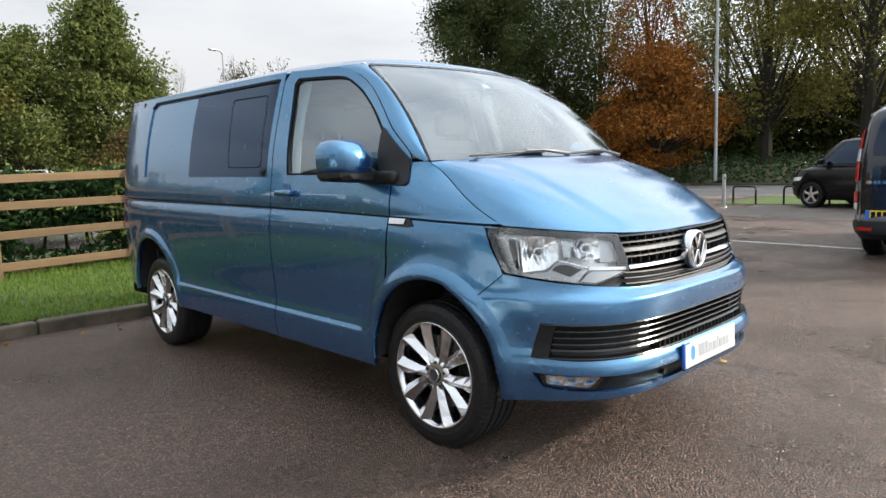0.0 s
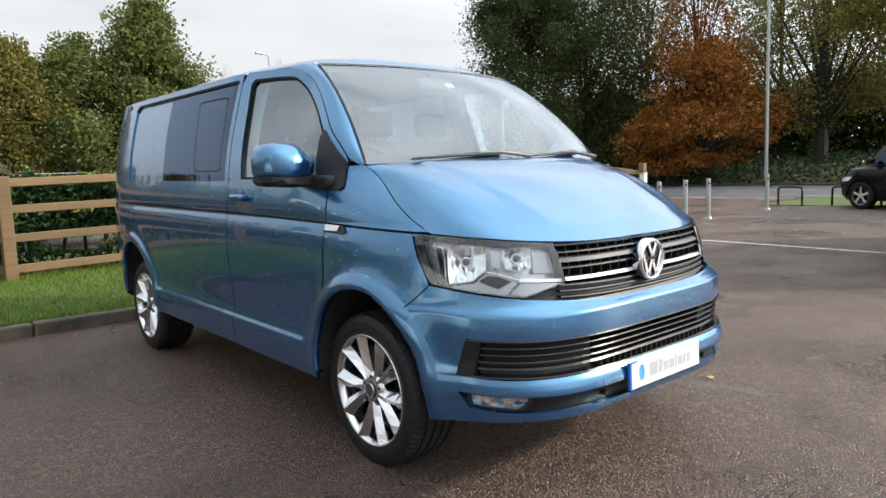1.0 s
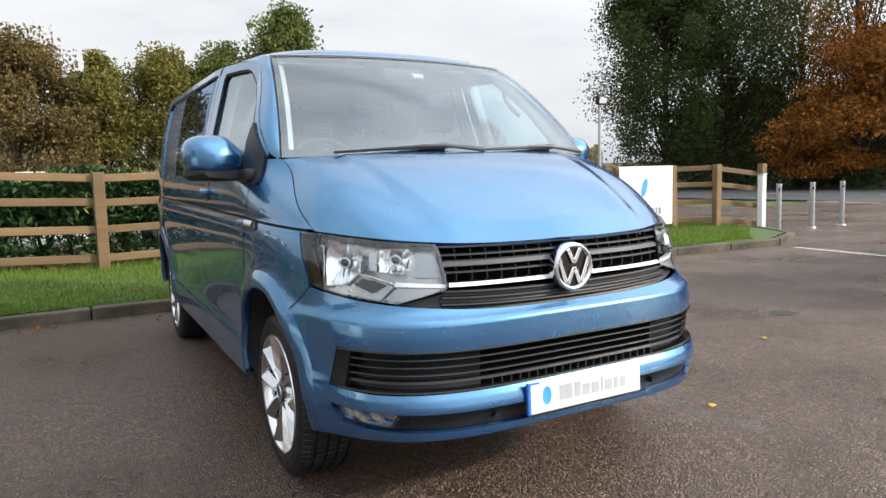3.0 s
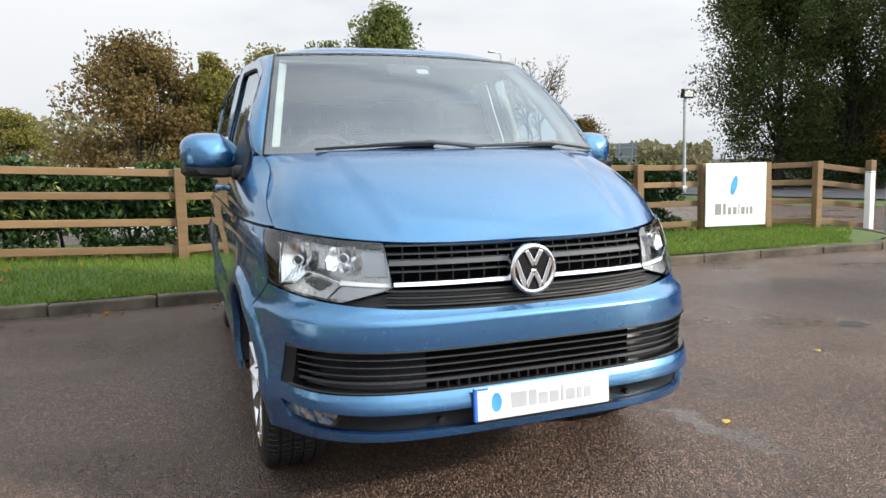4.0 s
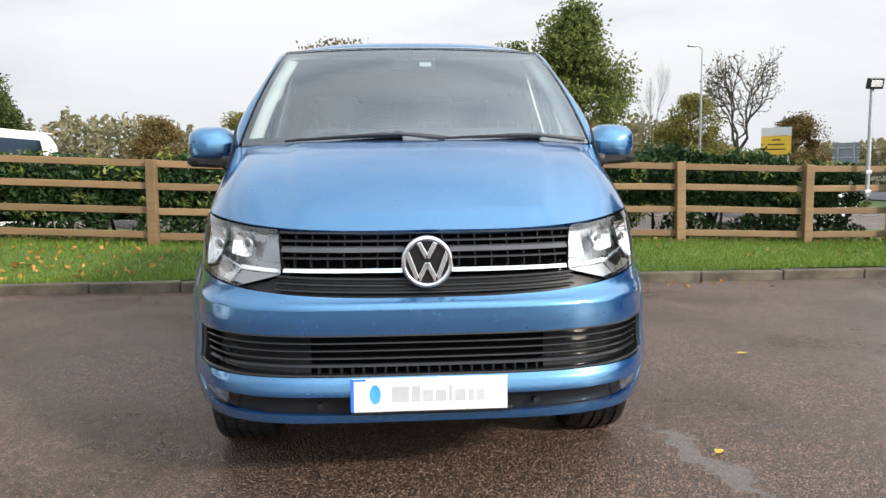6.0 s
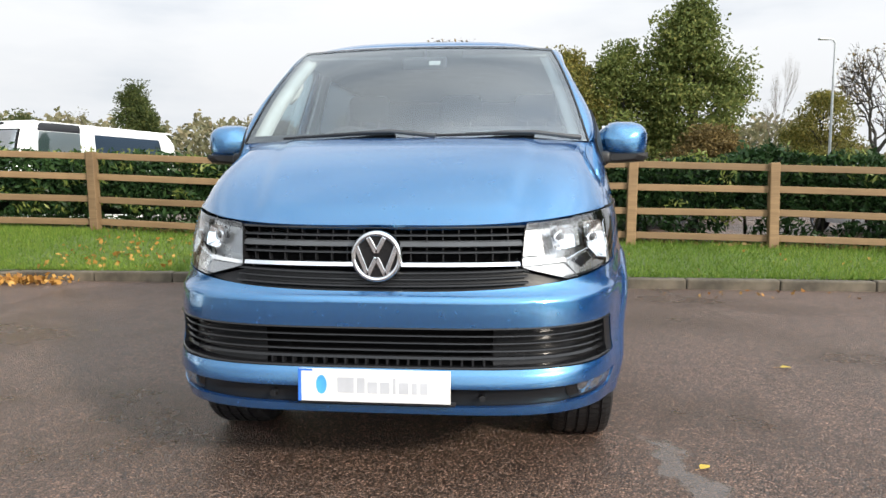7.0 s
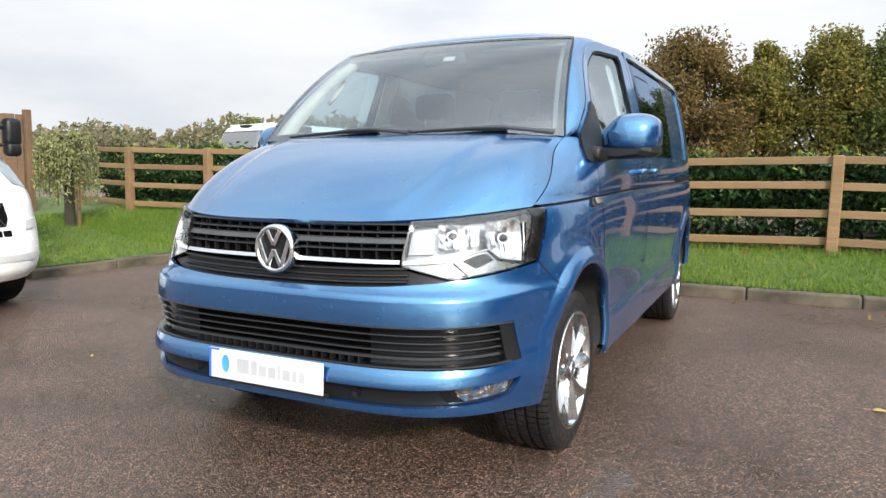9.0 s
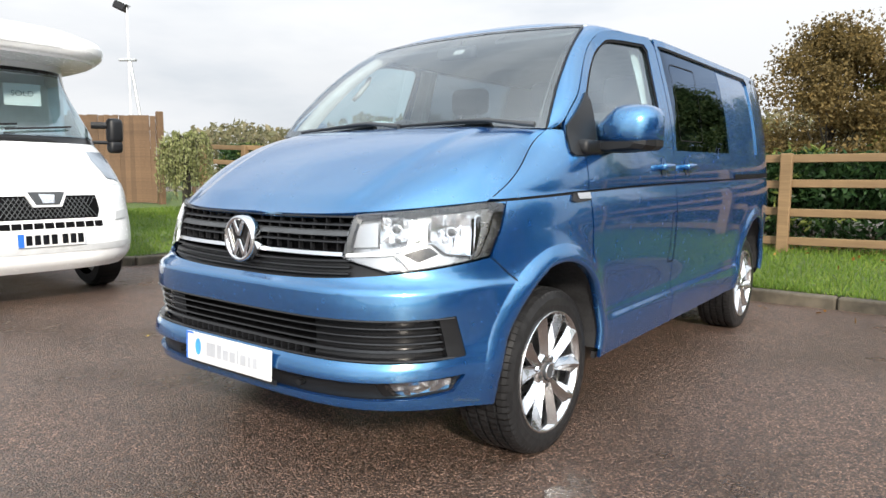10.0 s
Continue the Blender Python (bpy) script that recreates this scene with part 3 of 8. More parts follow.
def fence():
    top = thing("timber_fence", "four-rail timber post and rail fence with square posts", "fence")
    bm = bmesh.new()
    box(bm, (0.135, 0.125, 1.5), (0, 0, 0.47), 0.012)
    post = part("post", bm, TIMBER, top)
    pm = post.data
    bpy.data.objects.remove(post)
    bm = bmesh.new()
    box(bm, (1, 0.045, 0.098), (0, 0, 0), 0.006, seg=1)
    rail = part("rail", bm, TIMBER, top)
    rm = rail.data
    bpy.data.objects.remove(rail)
    rng = random.Random(7)
    for x, y in POSTS:
        ob = new("post", pm)
        ob.parent = top
        ob.matrix_basis = pose(x, y, bank_z(x, y), rng.uniform(-1, 1), rng.uniform(-1.2, 1.2), rng.uniform(-4, 4))
    for i, (a, b) in enumerate(zip(POSTS, POSTS[1:])):
        if i == 10:
            continue
        for h in (1.155, 0.845, 0.50, 0.145):
            p = Vector((*a, bank_z(*a) + h + rng.uniform(-0.012, 0.012)))
            q = Vector((*b, bank_z(*b) + h + rng.uniform(-0.012, 0.012) - (0.14 if i == 12 else 0)))
            d = (q - p)
            ob = new("rail", rm)
            ob.parent = top
            rot = d.to_track_quat("X", "Z").to_matrix().to_4x4()
            ob.matrix_basis = Matrix.Translation((p + q) / 2 + Vector((0, 0.035, 0))) @ rot @ Matrix.Diagonal((d.length, 1, 1, 1))


fence()


# ---- hedge ----
def hedge():
    rng = np.random.default_rng(11)
    pts = []
    n = 52000
    x = rng.uniform(-12, 7.4, n)
    top = np.array([bank_z(a, 8.0) + 1.17 + 0.20 * sm((a - 3.4) / 0.8) * sm((6.4 - a) / 0.7) + 0.16 * noise.noise((a * 1.1, 3, 0)) + 0.10 * noise.noise((a * 4.5, 9, 0)) for a in x])
    face = rng.random(n) < 0.72
    y = np.where(face, 8.22 + np.abs(rng.normal(0, 0.13, n)), rng.uniform(8.2, 9.6, n))
    y = y + np.array([0.16 * noise.noise((a * 0.9, 1, 5)) for a in x])
    u = rng.random(n)
    z0 = np.array([bank_z(a, 8.0) for a in x])
    z = np.where(face, z0 + 0.06 + (top - z0) * u ** 0.85, top - np.abs(rng.normal(0, 0.07, n)))
    spike = rng.random(n) < 0.02
    z = z + np.where(spike, rng.uniform(0, 0.16, n), 0)
    gap = np.array([noise.noise((a * 1.7, b * 2.6, 2)) for a, b in zip(x, z)])
    keep = ~((gap > 0.30) & (z < z0 + 0.55) & face)
    pts = np.stack([x, y, z], 1)[keep]
    top_thing = thing("laurel_hedge", "dense dark glossy laurel hedge behind the fence", "hedge")
    leaves("foliage", pts, rng.uniform(0.07, 0.15, len(pts)), HEDGE_LEAF, top_thing, seed=3, narrow=0.42)
    # pale new shoots along the top and on the face
    m = 170
    cx = rng.uniform(-11.8, 7.3, m)
    tops = rng.random(m) < 0.62
    sx = np.repeat(cx, 16) + rng.normal(0, 0.085, m * 16)
    zt = np.array([bank_z(a, 8.0) + 1.17 + 0.20 * sm((a - 3.4) / 0.8) * sm((6.4 - a) / 0.7) + 0.16 * noise.noise((a * 1.1, 3, 0)) + 0.10 * noise.noise((a * 4.5, 9, 0)) for a in cx])
    zf = np.where(tops, zt + 0.02, zt - rng.uniform(0.1, 0.9, m))
    yf = np.where(tops, rng.uniform(8.2, 8.6, m), 8.14)
    sz = np.repeat(zf, 16) + rng.normal(0, 0.05, m * 16)
    sy = np.repeat(yf, 16) + rng.normal(0, 0.06, m * 16)
    leaves("shoot_growth", np.stack([sx, sy, sz], 1), rng.uniform(0.07, 0.14, m * 16), SHOOT_LEAF, top_thing, seed=13, narrow=0.36)
    bm = bmesh.new()
    for k in range(60):
        xx = -11.8 + 19.0 * k / 59 + rng.uniform(-0.1, 0.1)
        z = bank_z(xx, 8.5)
        tube(bm, [(xx, 8.7, z - 0.05), (xx + rng.uniform(-0.1, 0.1), 8.6, z + 0.5), (xx + rng.uniform(-0.25, 0.25), 8.5, z + 1.0)], [0.03, 0.02, 0.008], 5)
    part("woody_growth", bm, BARK, top_thing)
    # near-black box added behind the leaves, standing in for the hedge's inner shade
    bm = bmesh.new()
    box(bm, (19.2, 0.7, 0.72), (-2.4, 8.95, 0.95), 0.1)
    part("inner_growth", bm, plain("hedge_inner_shade", (0.012, 0.018, 0.009), 0.95, vary=0.5, scale=12), top_thing)


hedge()


# ---- trees ----
def tree(name, label, at, height, width, leaf, n=7000, size=0.26, seed=1, base=0.18, clumps=46, trunk_r=0.22, sparse=0.0, category="tree", depth=None):
    """A tapered trunk with limbs under a crown of leaf clumps."""
    rng = np.random.default_rng(seed)
    n, size, clumps = int(n * 3.9), size * 0.78, int(clumps * 1.6)
    x0, y0, z0 = at
    top = thing(name, label, category, at=pose(x0, y0, z0))
    depth = depth or width
    bm = bmesh.new()
    lean = rng.normal(0, 0.02 * height, 2)
    stem = [(lean[0] * t ** 2, lean[1] * t ** 2, height * 0.85 * t - 0.2) for t in (0, 0.15, 0.35, 0.6, 0.85, 1)]
    tube(bm, stem, [trunk_r * k for k in (1.25, 1, 0.8, 0.5, 0.25, 0.06)], 8)
    cl, limbs = [], []
    for k in range(clumps):
        h = base + (1 - base) * rng.random() ** 0.8
        rad = math.sin(math.pi * min(1, (h - base * 0.55) / (1 - base * 0.55)) ** 0.75) ** 0.6
        a = rng.uniform(0, 2 * math.pi)
        r = rad * (0.25 + 0.75 * rng.random() ** 0.5) * rng.uniform(0.75, 1.12)
        c = np.array([math.cos(a) * r * width / 2, math.sin(a) * r * depth / 2, h * height * rng.uniform(0.94, 1.03)])
        cl.append((c, rng.uniform(0.5, 1.15)))
        if k % 2 == 0:
            s = Vector((0, 0, height * max(0.12, h - 0.32 * rad - 0.05)))
            e = Vector(c)
            mid = s.lerp(e, 0.55) + Vector((0, 0, -0.04 * height * rng.random()))
            lb = bmesh.new()
            limbs.append(lb)
            tube(lb, [s, mid, e], [trunk_r * 0.32, trunk_r * 0.18, 0.02], 5)
    part("trunk", bm, BARK, top)
    for lb in limbs:
        part("limb", lb, BARK, top)
    if n:
        idx = rng.integers(0, clumps, n)
        cc = np.array([c for c, _ in cl])[idx]
        ss = np.array([s for _, s in cl])[idx][:, None]
        off = np.clip(rng.normal(0, 1, (n, 3)), -1.7, 1.7) * np.array([width * 0.095, depth * 0.095, height * 0.058])
        pts = cc + off * ss
        pts[:, 2] = np.maximum(pts[:, 2], 0.03)
        leaves("crown", pts, rng.uniform(0.6, 1.35, n) * size, leaf, top, seed=seed + 1)
    return top


def bare_tree(name, label, at, height, width, leaf, n, seed, spread=0.62, trunk_r=0.26):
    """A leafless or thin-leaved tree: limbs that fork again and again into fine twigs."""
    rng = np.random.default_rng(seed)
    top = thing(name, label, "tree", at=pose(*at))
    trunk, twig, tips = bmesh.new(), bmesh.new(), []

    def grow(p, d, length, r, depth, bm):
        side = Vector(rng.normal(0, 1, 3)) * 0.10 * length
        mid, end = p + d * length * 0.5 + side, p + d * length
        tube(bm, [p, mid, end], [r, r * 0.85, r * 0.68], 6 if depth < 2 else 3, caps=False)
        if depth >= 3:
            tips.append(np.array(end))
        if depth == 6:
            return
        for k in range(3 if depth < 5 else 2):
            q = (d + Vector(rng.normal(0, 1, 3)) * spread + Vector((0, 0, 0.10))).normalized()
            if q.z < -0.15:
                q.z = abs(q.z)
            base = end if k else mid.lerp(end, rng.uniform(0.3, 0.9))
            sub = bmesh.new() if depth == 0 else bm
            grow(base, q, length * rng.uniform(0.62, 0.86), r * 0.63, depth + 1, twig if depth >= 2 else sub)
            if depth == 0:
                part("limb", sub, BARK, top)

    grow(Vector((0, 0, -0.2)), Vector((0.03, 0, 1)), height * 0.25, trunk_r, 0, trunk)
    part("trunk", trunk, BARK, top)
    reach = max(max(abs(v.co.x), abs(v.co.y)) for v in twig.verts) * 2
    high = max(v.co.z for v in twig.verts)
    fit = Matrix.Diagonal((width / reach, width / reach, height / high, 1))
    tagged(part("twig_growth", twig, TWIG if leaf is None else BARK, top), kind="stuff")
    for ob in top.children:
        ob.data.transform(fit)
    if n:
        at_tip = np.array(tips)[rng.integers(0, len(tips), n)] * np.array([width / reach, width / reach, height / high])
        leaves("crown", at_tip + rng.normal(0, 0.22, (n, 3)), rng.uniform(0.14, 0.30, n), leaf, top, seed=seed + 1)
    return top


def at_az(deg, dist, z=0.0):
    return (dist * math.sin(radians(deg)), dist * math.cos(radians(deg)), z)


# behind the hedge, from the left round to the road
tree("field_maple", "broad brown-green autumn maple behind the car park", at_az(-5.2, 36), 8.0, 7.0, LEAF_BROWN, 9000, 0.24, 21, base=0.06)
tree("field_maple", "bushy olive-green hedgerow tree behind the car park", at_az(0.6, 37), 7.4, 5.0, LEAF_OLIVE, 7000, 0.24, 22, base=0.05)
tree("hedgerow_tree", "rounded green hedgerow tree with yellowing leaves", at_az(5.5, 37), 7.8, 5.2, LEAF_OLIVE, 7500, 0.24, 23, base=0.04)
tree("hedgerow_tree", "dense green hedgerow tree behind the fence", at_az(10.0, 37), 8.3, 5.4, LEAF_GREEN, 8000, 0.24, 24, base=0.04)
tree("tall_ash", "tall green tree rising above the hedgerow", at_az(15.6, 38), 10.3, 5.6, LEAF_GREEN, 11000, 0.26, 25, base=0.05)
tree("yellow_shrub", "low yellow-brown autumn shrub under the trees", at_az(17.3, 33), 3.4, 4.6, LEAF_BROWN, 4500, 0.20, 26, base=0.02)
bare_tree("bare_birch", "pale leafless birch behind the hedge", at_az(21.2, 58), 11.0, 3.6, None, 0, 27, spread=0.30, trunk_r=0.10)
bare_tree("thin_oak", "half-bare dark oak with sparse leaves", at_az(27.8, 58), 11.2, 8.6, LEAF_BROWN, 700, 128)
tree("ivy_bush", "olive green ivy-covered bush beside the bare oak", at_az(24.4, 54), 7.0, 5.2, LEAF_OLIVE, 5000, 0.24, 29, base=0.04)
tree("ivy_bush", "low brown bush beside the yellow sign", at_az(31.8, 58), 5.4, 5.0, LEAF_BROWN, 4000, 0.24, 30, base=0.04)
tree("ivy_oak", "very dark ivy-clad oak towering beside the road", at_az(47.3, 42), 15.5, 8.0, LEAF_DARK, 20000, 0.23, 31, base=0.06, clumps=70)
tree("ivy_oak", "big dark green oak crowned with ivy", at_az(52.0, 45), 17.0, 9.0, LEAF_DARK, 12500, 0.24, 32, base=0.08, clumps=70)
tree("ivy_oak", "thin olive-green oak behind the copper beech", at_az(57.0, 50), 17, 8.6, LEAF_OLIVE, 4200, 0.28, 33, base=0.08, clumps=70)
tree("copper_beech", "orange autumn beech across the road", at_az(61.6, 40, 0.8), 7.0, 8.2, LEAF_ORANGE, 5000, 0.26, 34, base=0.03, clumps=60)
tree("copper_beech", "small orange autumn beech beside the road", at_az(61.0, 43, 0.8), 16.0, 5.4, LEAF_ORANGE, 3600, 0.24, 35, base=0.10, clumps=60)
tree("copper_beech", "low orange autumn shrub on the bank", at_az(58.0, 39, 0.6), 3.8, 4.6, LEAF_ORANGE, 3000, 0.22, 36, base=0.03)
tree("road_oak", "tall yellow-green oak across the road", at_az(70, 44, 0.8), 17.0, 9.5, LEAF_OLIVE, 5600, 0.26, 37, base=0.16, clumps=52, trunk_r=0.40)
tree("road_oak", "tall olive-green oak with dark trunk", at_az(77, 43, 0.8), 17.0, 9.5, LEAF_OLIVE, 5600, 0.26, 38, base=0.18, clumps=52, trunk_r=0.40)
tree("road_oak", "tall dark green oak across the road", at_az(85, 43, 0.8), 17.0, 10, LEAF_GREEN, 5600, 0.28, 39, base=0.12, clumps=52, trunk_r=0.40)
tree("road_oak", "broad green oak at the road's bend", at_az(67, 55, 0.8), 18.0, 11, LEAF_GREEN, 5000, 0.30, 40, base=0.05, clumps=64)
tree("road_oak", "dark green oak in the second row", at_az(74, 57, 0.8), 18.0, 11, LEAF_OLIVE, 5000, 0.30, 41, base=0.05, clumps=64)
tree("road_oak", "dark green oak in the second row", at_az(81, 57, 0.8), 18.0, 11, LEAF_GREEN, 5000, 0.30, 42, base=0.05, clumps=64)
tree("conifer", "dense dark green conifer behind the car park", at_az(-29.9, 58), 8.2, 4.3, LEAF_DARK, 6000, 0.28, 43, base=0.02)
tree("field_tree", "small round green tree far across the car park", at_az(-38, 66), 6.6, 5.5, LEAF_DARK, 4000, 0.3, 44, base=0.03)
tree("field_tree", "small dark green tree far across the car park", at_az(-42, 66), 6.0, 6.0, LEAF_GREEN, 4000, 0.3, 45, base=0.03)
bare_tree("field_tree", "hazy bare tree far behind the car park", at_az(-33.7, 64), 7.0, 4.6, HAZED_LEAF, 900, 46, trunk_r=0.14)
tree("field_tree", "orange-brown tree far behind the car park", at_az(-19, 66), 6.6, 6.0, LEAF_BROWN, 4500, 0.28, 47, base=0.03)
tree("field_tree", "green-brown tree far behind the car park", at_az(-13, 64), 7.0, 6.5, LEAF_OLIVE, 4500, 0.28, 48, base=0.03)
bare_tree("field_tree", "bare tree behind the weeping tree", at_az(-53, 60), 5.4, 4.0, HAZED_LEAF, 900, 49, trunk_r=0.12)


def far_woods():
    rng = np.random.default_rng(60)
    n = 52000
    az = rng.uniform(-75, 42, n)
    d = rng.uniform(72, 92, n)
    h = np.array([6.4 + 1.6 * noise.noise((a * 0.16, 0, 0)) + 1.3 * noise.noise((a * 0.5, 4, 0)) + 0.7 * noise.noise((a * 1.6, 8, 0)) for a in az])
    h = np.where(az > 20, h * (1 - 0.45 * np.clip((az - 20) / 8, 0, 1)), h)
    h = np.where(az < -44, h * (1 - 0.22 * np.clip((-44 - az) / 5, 0, 1) - 0.42 * np.clip((-57.5 - az) / 2, 0, 1)), h)
    z = h * rng.random(n) ** 0.75 * 1.15
    pts = np.stack([d * np.sin(np.radians(az)), d * np.cos(np.radians(az)), z], 1)
    ob = leaves("far_woods", pts, rng.uniform(0.4, 0.95, n), HAZED_LEAF, seed=61)
    tagged(ob, "hazy olive and brown hedgerow far away", "hedgerow", kind="stuff")


far_woods()


def undergrowth():
    rng = np.random.default_rng(70)
    n = 22000
    y = rng.uniform(-25, 45, n)
    x = 33.4 + rng.random(n) ** 1.6 * 16
    z = 0.05 + 0.9 * np.clip((x - 33) / 6, 0, 1) + rng.random(n) ** 2 * 0.75
    ob = leaves("ivy_undergrowth", np.stack([x, y, z], 1), rng.uniform(0.12, 0.32, n), HEDGE_LEAF, seed=71)
    tagged(ob, "green ivy and brambles covering the bank under the trees", "undergrowth", kind="stuff")


undergrowth()


def wood_edge():
    """Shaded shrub layer behind the trees across the road."""
    rng = np.random.default_rng(80)
    n = 52000
    az = 47 + 53 * rng.random(n)
    d = rng.uniform(54, 62, n)
    h = np.array([6.6 + 1.8 * noise.noise((a * 0.2, 0, 3)) + 0.9 * noise.noise((a * 0.9, 4, 3)) for a in az])
    z = 0.6 + h * np.clip((az - 45.5) / 4, 0, 1) * rng.random(n) ** 0.8
    pts = np.stack([d * np.sin(np.radians(az)), d * np.cos(np.radians(az)), z], 1)
    ob = leaves("shrub_layer", pts, rng.uniform(0.3, 0.7, n), LEAF_DARK, seed=81)
    tagged(ob, "dark green shrub layer behind the road trees", "shrubs", kind="stuff")


wood_edge()


# ---- blue van ----
# x across (the van's left is +x), y from the nose (0) to the tail (4.9), z up
W_Z = [(0.20, 0.880), (0.30, 0.915), (0.46, 0.936), (0.510, 0.936), (0.545, 0.933), (0.75, 0.949), (0.93, 0.9545), (1.00, 0.950), (1.04, 0.9435), (1.075, 0.936), (1.09, 0.9365), (1.28, 0.918), (1.45, 0.893), (1.65, 0.850), (1.80, 0.808), (1.88, 0.782), (1.95, 0.70)]
N_Z = [(0.20, 0.12), (0.28, 0.06), (0.345, 0.030), (0.40, 0.022), (0.44, 0.004), (0.475, 0.010), (0.51, 0.028), (0.56, 0.034), (0.64, 0.025), (0.70, 0.0215), (0.733, 0.0215), (0.743, 0.027), (0.765, 0.060), (0.80, 0.076), (0.90, 0.088), (0.99, 0.112), (1.04, 0.15), (1.33, 0.75)]
P_Z = [(0.2, 4.4), (0.5, 4.5), (0.65, 4.3), (0.80, 3.9), (1.03, 3.5)]
YC, TAIL = 1.6, 4.9
FRONT_AXLE, REAR_AXLE = 0.905, 3.900
FRONT_ARCH = 0.872                       # middle of the front wheel opening


def rake(y):
    return 0.0145 * max(0.0, y - 1.1)


def flare(y, z):
    """Slight swelling round the wheel openings."""
    k = 0.0
    for yw in (FRONT_ARCH, REAR_AXLE):
        d = math.hypot((y - yw) / 0.41, (z - 0.36) / 0.44)
        k += 0.021 * math.exp(-((d - 1.0) / 0.16) ** 2)
    return k


def half(y, z):
    """Half width of the body at y, z."""
    w = spline(W_Z, z)
    if y < 2.3 and z > 1.33:
        w *= 1 - 0.100 * sm((z - 1.31) / 0.45) * min(1.0, (2.3 - y) / 0.8)
    if y < YC:
        n, p = spline(N_Z, z), spline(P_Z, z)
        q = min(0.999, (YC - y) / (YC - n))
        w *= (1 - q ** p) ** (1 / p)
    elif y > 2.8:
        q = min(0.9999, (y - 2.8) / (TAIL - 2.8))
        w *= (1 - q ** 6.0) ** (1 / 6.0)
    if 1.30 < y < 3.54 and z < 0.60:
        w += 0.013 * sm((0.5125 - z) / 0.0375) * sm((y - 1.30) / 0.10) * sm((3.54 - y) / 0.10)
    return w + flare(y, z)


def left(y, z):
    return Vector((half(y, z), y, z + rake(y)))


def right(y, z):
    return Vector((-half(y, z), y, z + rake(y)))


def nose(a, z):
    """Body surface at the angle a (degrees from straight ahead) and height z."""
    s, c = math.sin(radians(a)), math.cos(radians(a))
    w, n, p = spline(W_Z, z), spline(N_Z, z), spline(P_Z, z)
    r = (abs(s / w) ** p + abs(c / (YC - n)) ** p) ** (-1 / p)
    y = YC - r * c
    f = flare(y, z) * sm((abs(a) - 25) / 12)
    return Vector((r * s + math.copysign(f, s), y, z))


def angle_at(y, z):
    return math.degrees(math.atan2(half(y, z), YC - y))


van = thing("camper_van", "metallic blue panel van with dark side windows and alloy wheels", "van")

ARCH = (0.396, 0.435, 0.360)            # half length, half height, centre height of a wheel opening


def arch(yw, a0, a1, n=22):
    """Points (y, z) along a wheel opening, angles from the tail side (0) over the top to the nose side (180)."""
    out = []
    for i in range(n + 1):
        a = radians(a0 + (a1 - a0) * i / n)
        out.append((yw + ARCH[0] * math.cos(a), ARCH[2] + ARCH[1] * math.sin(a)))
    return out


def shut(v, x_side=1.0):
    """Bonnet side edge, (y, z): v from the headlight to the windscreen."""
    a, b, c, d = (0.515, 1.040), (0.66, 1.108), (0.83, 1.220), (0.975, 1.322)
    k = ((1 - v) ** 3, 3 * v * (1 - v) ** 2, 3 * v * v * (1 - v), v ** 3)
    return tuple(sum(w * p[j] for w, p in zip(k, (a, b, c, d))) for j in (0, 1))


def bonnet(s, v):
    """Bonnet surface: s across from -1 to 1, v from the nose (0) to the windscreen (1)."""
    t = abs(s)
    ys, zs = shut(0)
    # front edge: along the grille, then along the headlight top
    xf = half(ys, zs) * t
    k = min(1.0, xf / half(ys, zs))
    yf = 0.108 + (ys - 0.108) * (0.16 * k ** 2 + 0.84 * k ** 4.2)
    zf = 0.990 - 0.003 * math.sin(math.pi * k) + (zs - 0.990) * k ** 3
    yr, zr = 0.880 + 0.095 * t ** 2.2, 1.336 - 0.014 * t ** 3
    xr = half(*shut(1)) * t
    f, r = Vector((xf, yf, zf)), Vector((xr, yr, zr))
    ln = (r - f).length / 0.84
    c1 = f + Vector((0, (0.210 - 0.12 * t ** 5) * ln, (0.135 + 0.135 * t ** 5) * ln))
    c2 = r - Vector((0, 0.30 * ln, 0.050 * ln))
    p = f * (1 - v) ** 3 + c1 * 3 * v * (1 - v) ** 2 + c2 * 3 * v * v * (1 - v) + r * v ** 3
    y2, z2 = shut(v)
    e = Vector((half(y2, z2), y2, z2))
    f1, r1 = Vector((half(ys, zs), ys, zs)), Vector((half(*shut(1)), 0.975, 1.322))
    l1 = (r1 - f1).length / 0.84
    g1 = f1 + Vector((0, 0.090 * l1, 0.270 * l1))
    g2 = r1 - Vector((0, 0.30 * l1, 0.050 * l1))
    p1 = f1 * (1 - v) ** 3 + g1 * 3 * v * (1 - v) ** 2 + g2 * 3 * v * v * (1 - v) + r1 * v ** 3
    p = p + (e - p1) * t ** 14
    ridge = 0.56 + 0.16 * v
    p.z += 0.011 * (1 - sm((t - ridge + 0.06) / 0.095)) * sm(v / 0.15) * sm((1 - v) / 0.12 + 0.25)
    p.x = math.copysign(p.x, s)
    return p


def screen(s, v):
    """Windscreen surface: s across, v from the base to the roof."""
    t = abs(s)
    b = Vector((0.815 * t, 0.868 + 0.10 * t ** 2.2, 1.330 - 0.010 * t ** 2))
    u = Vector((0.672 * t, 1.485 + 0.075 * t ** 2.4, 1.852 - 0.010 * t ** 2))
    p = b.lerp(u, v)
    p.y -= 0.030 * 4 * v * (1 - v)
    p.z += 0.030 * 4 * v * (1 - v)
    p.x = math.copysign(p.x, s)
    return p


ROOF_Z = [(1.485, 1.853), (1.54, 1.882), (1.62, 1.905), (1.80, 1.930), (2.3, 1.955), (3.2, 1.962), (4.3, 1.940), (4.75, 1.88), (4.9, 1.75)]


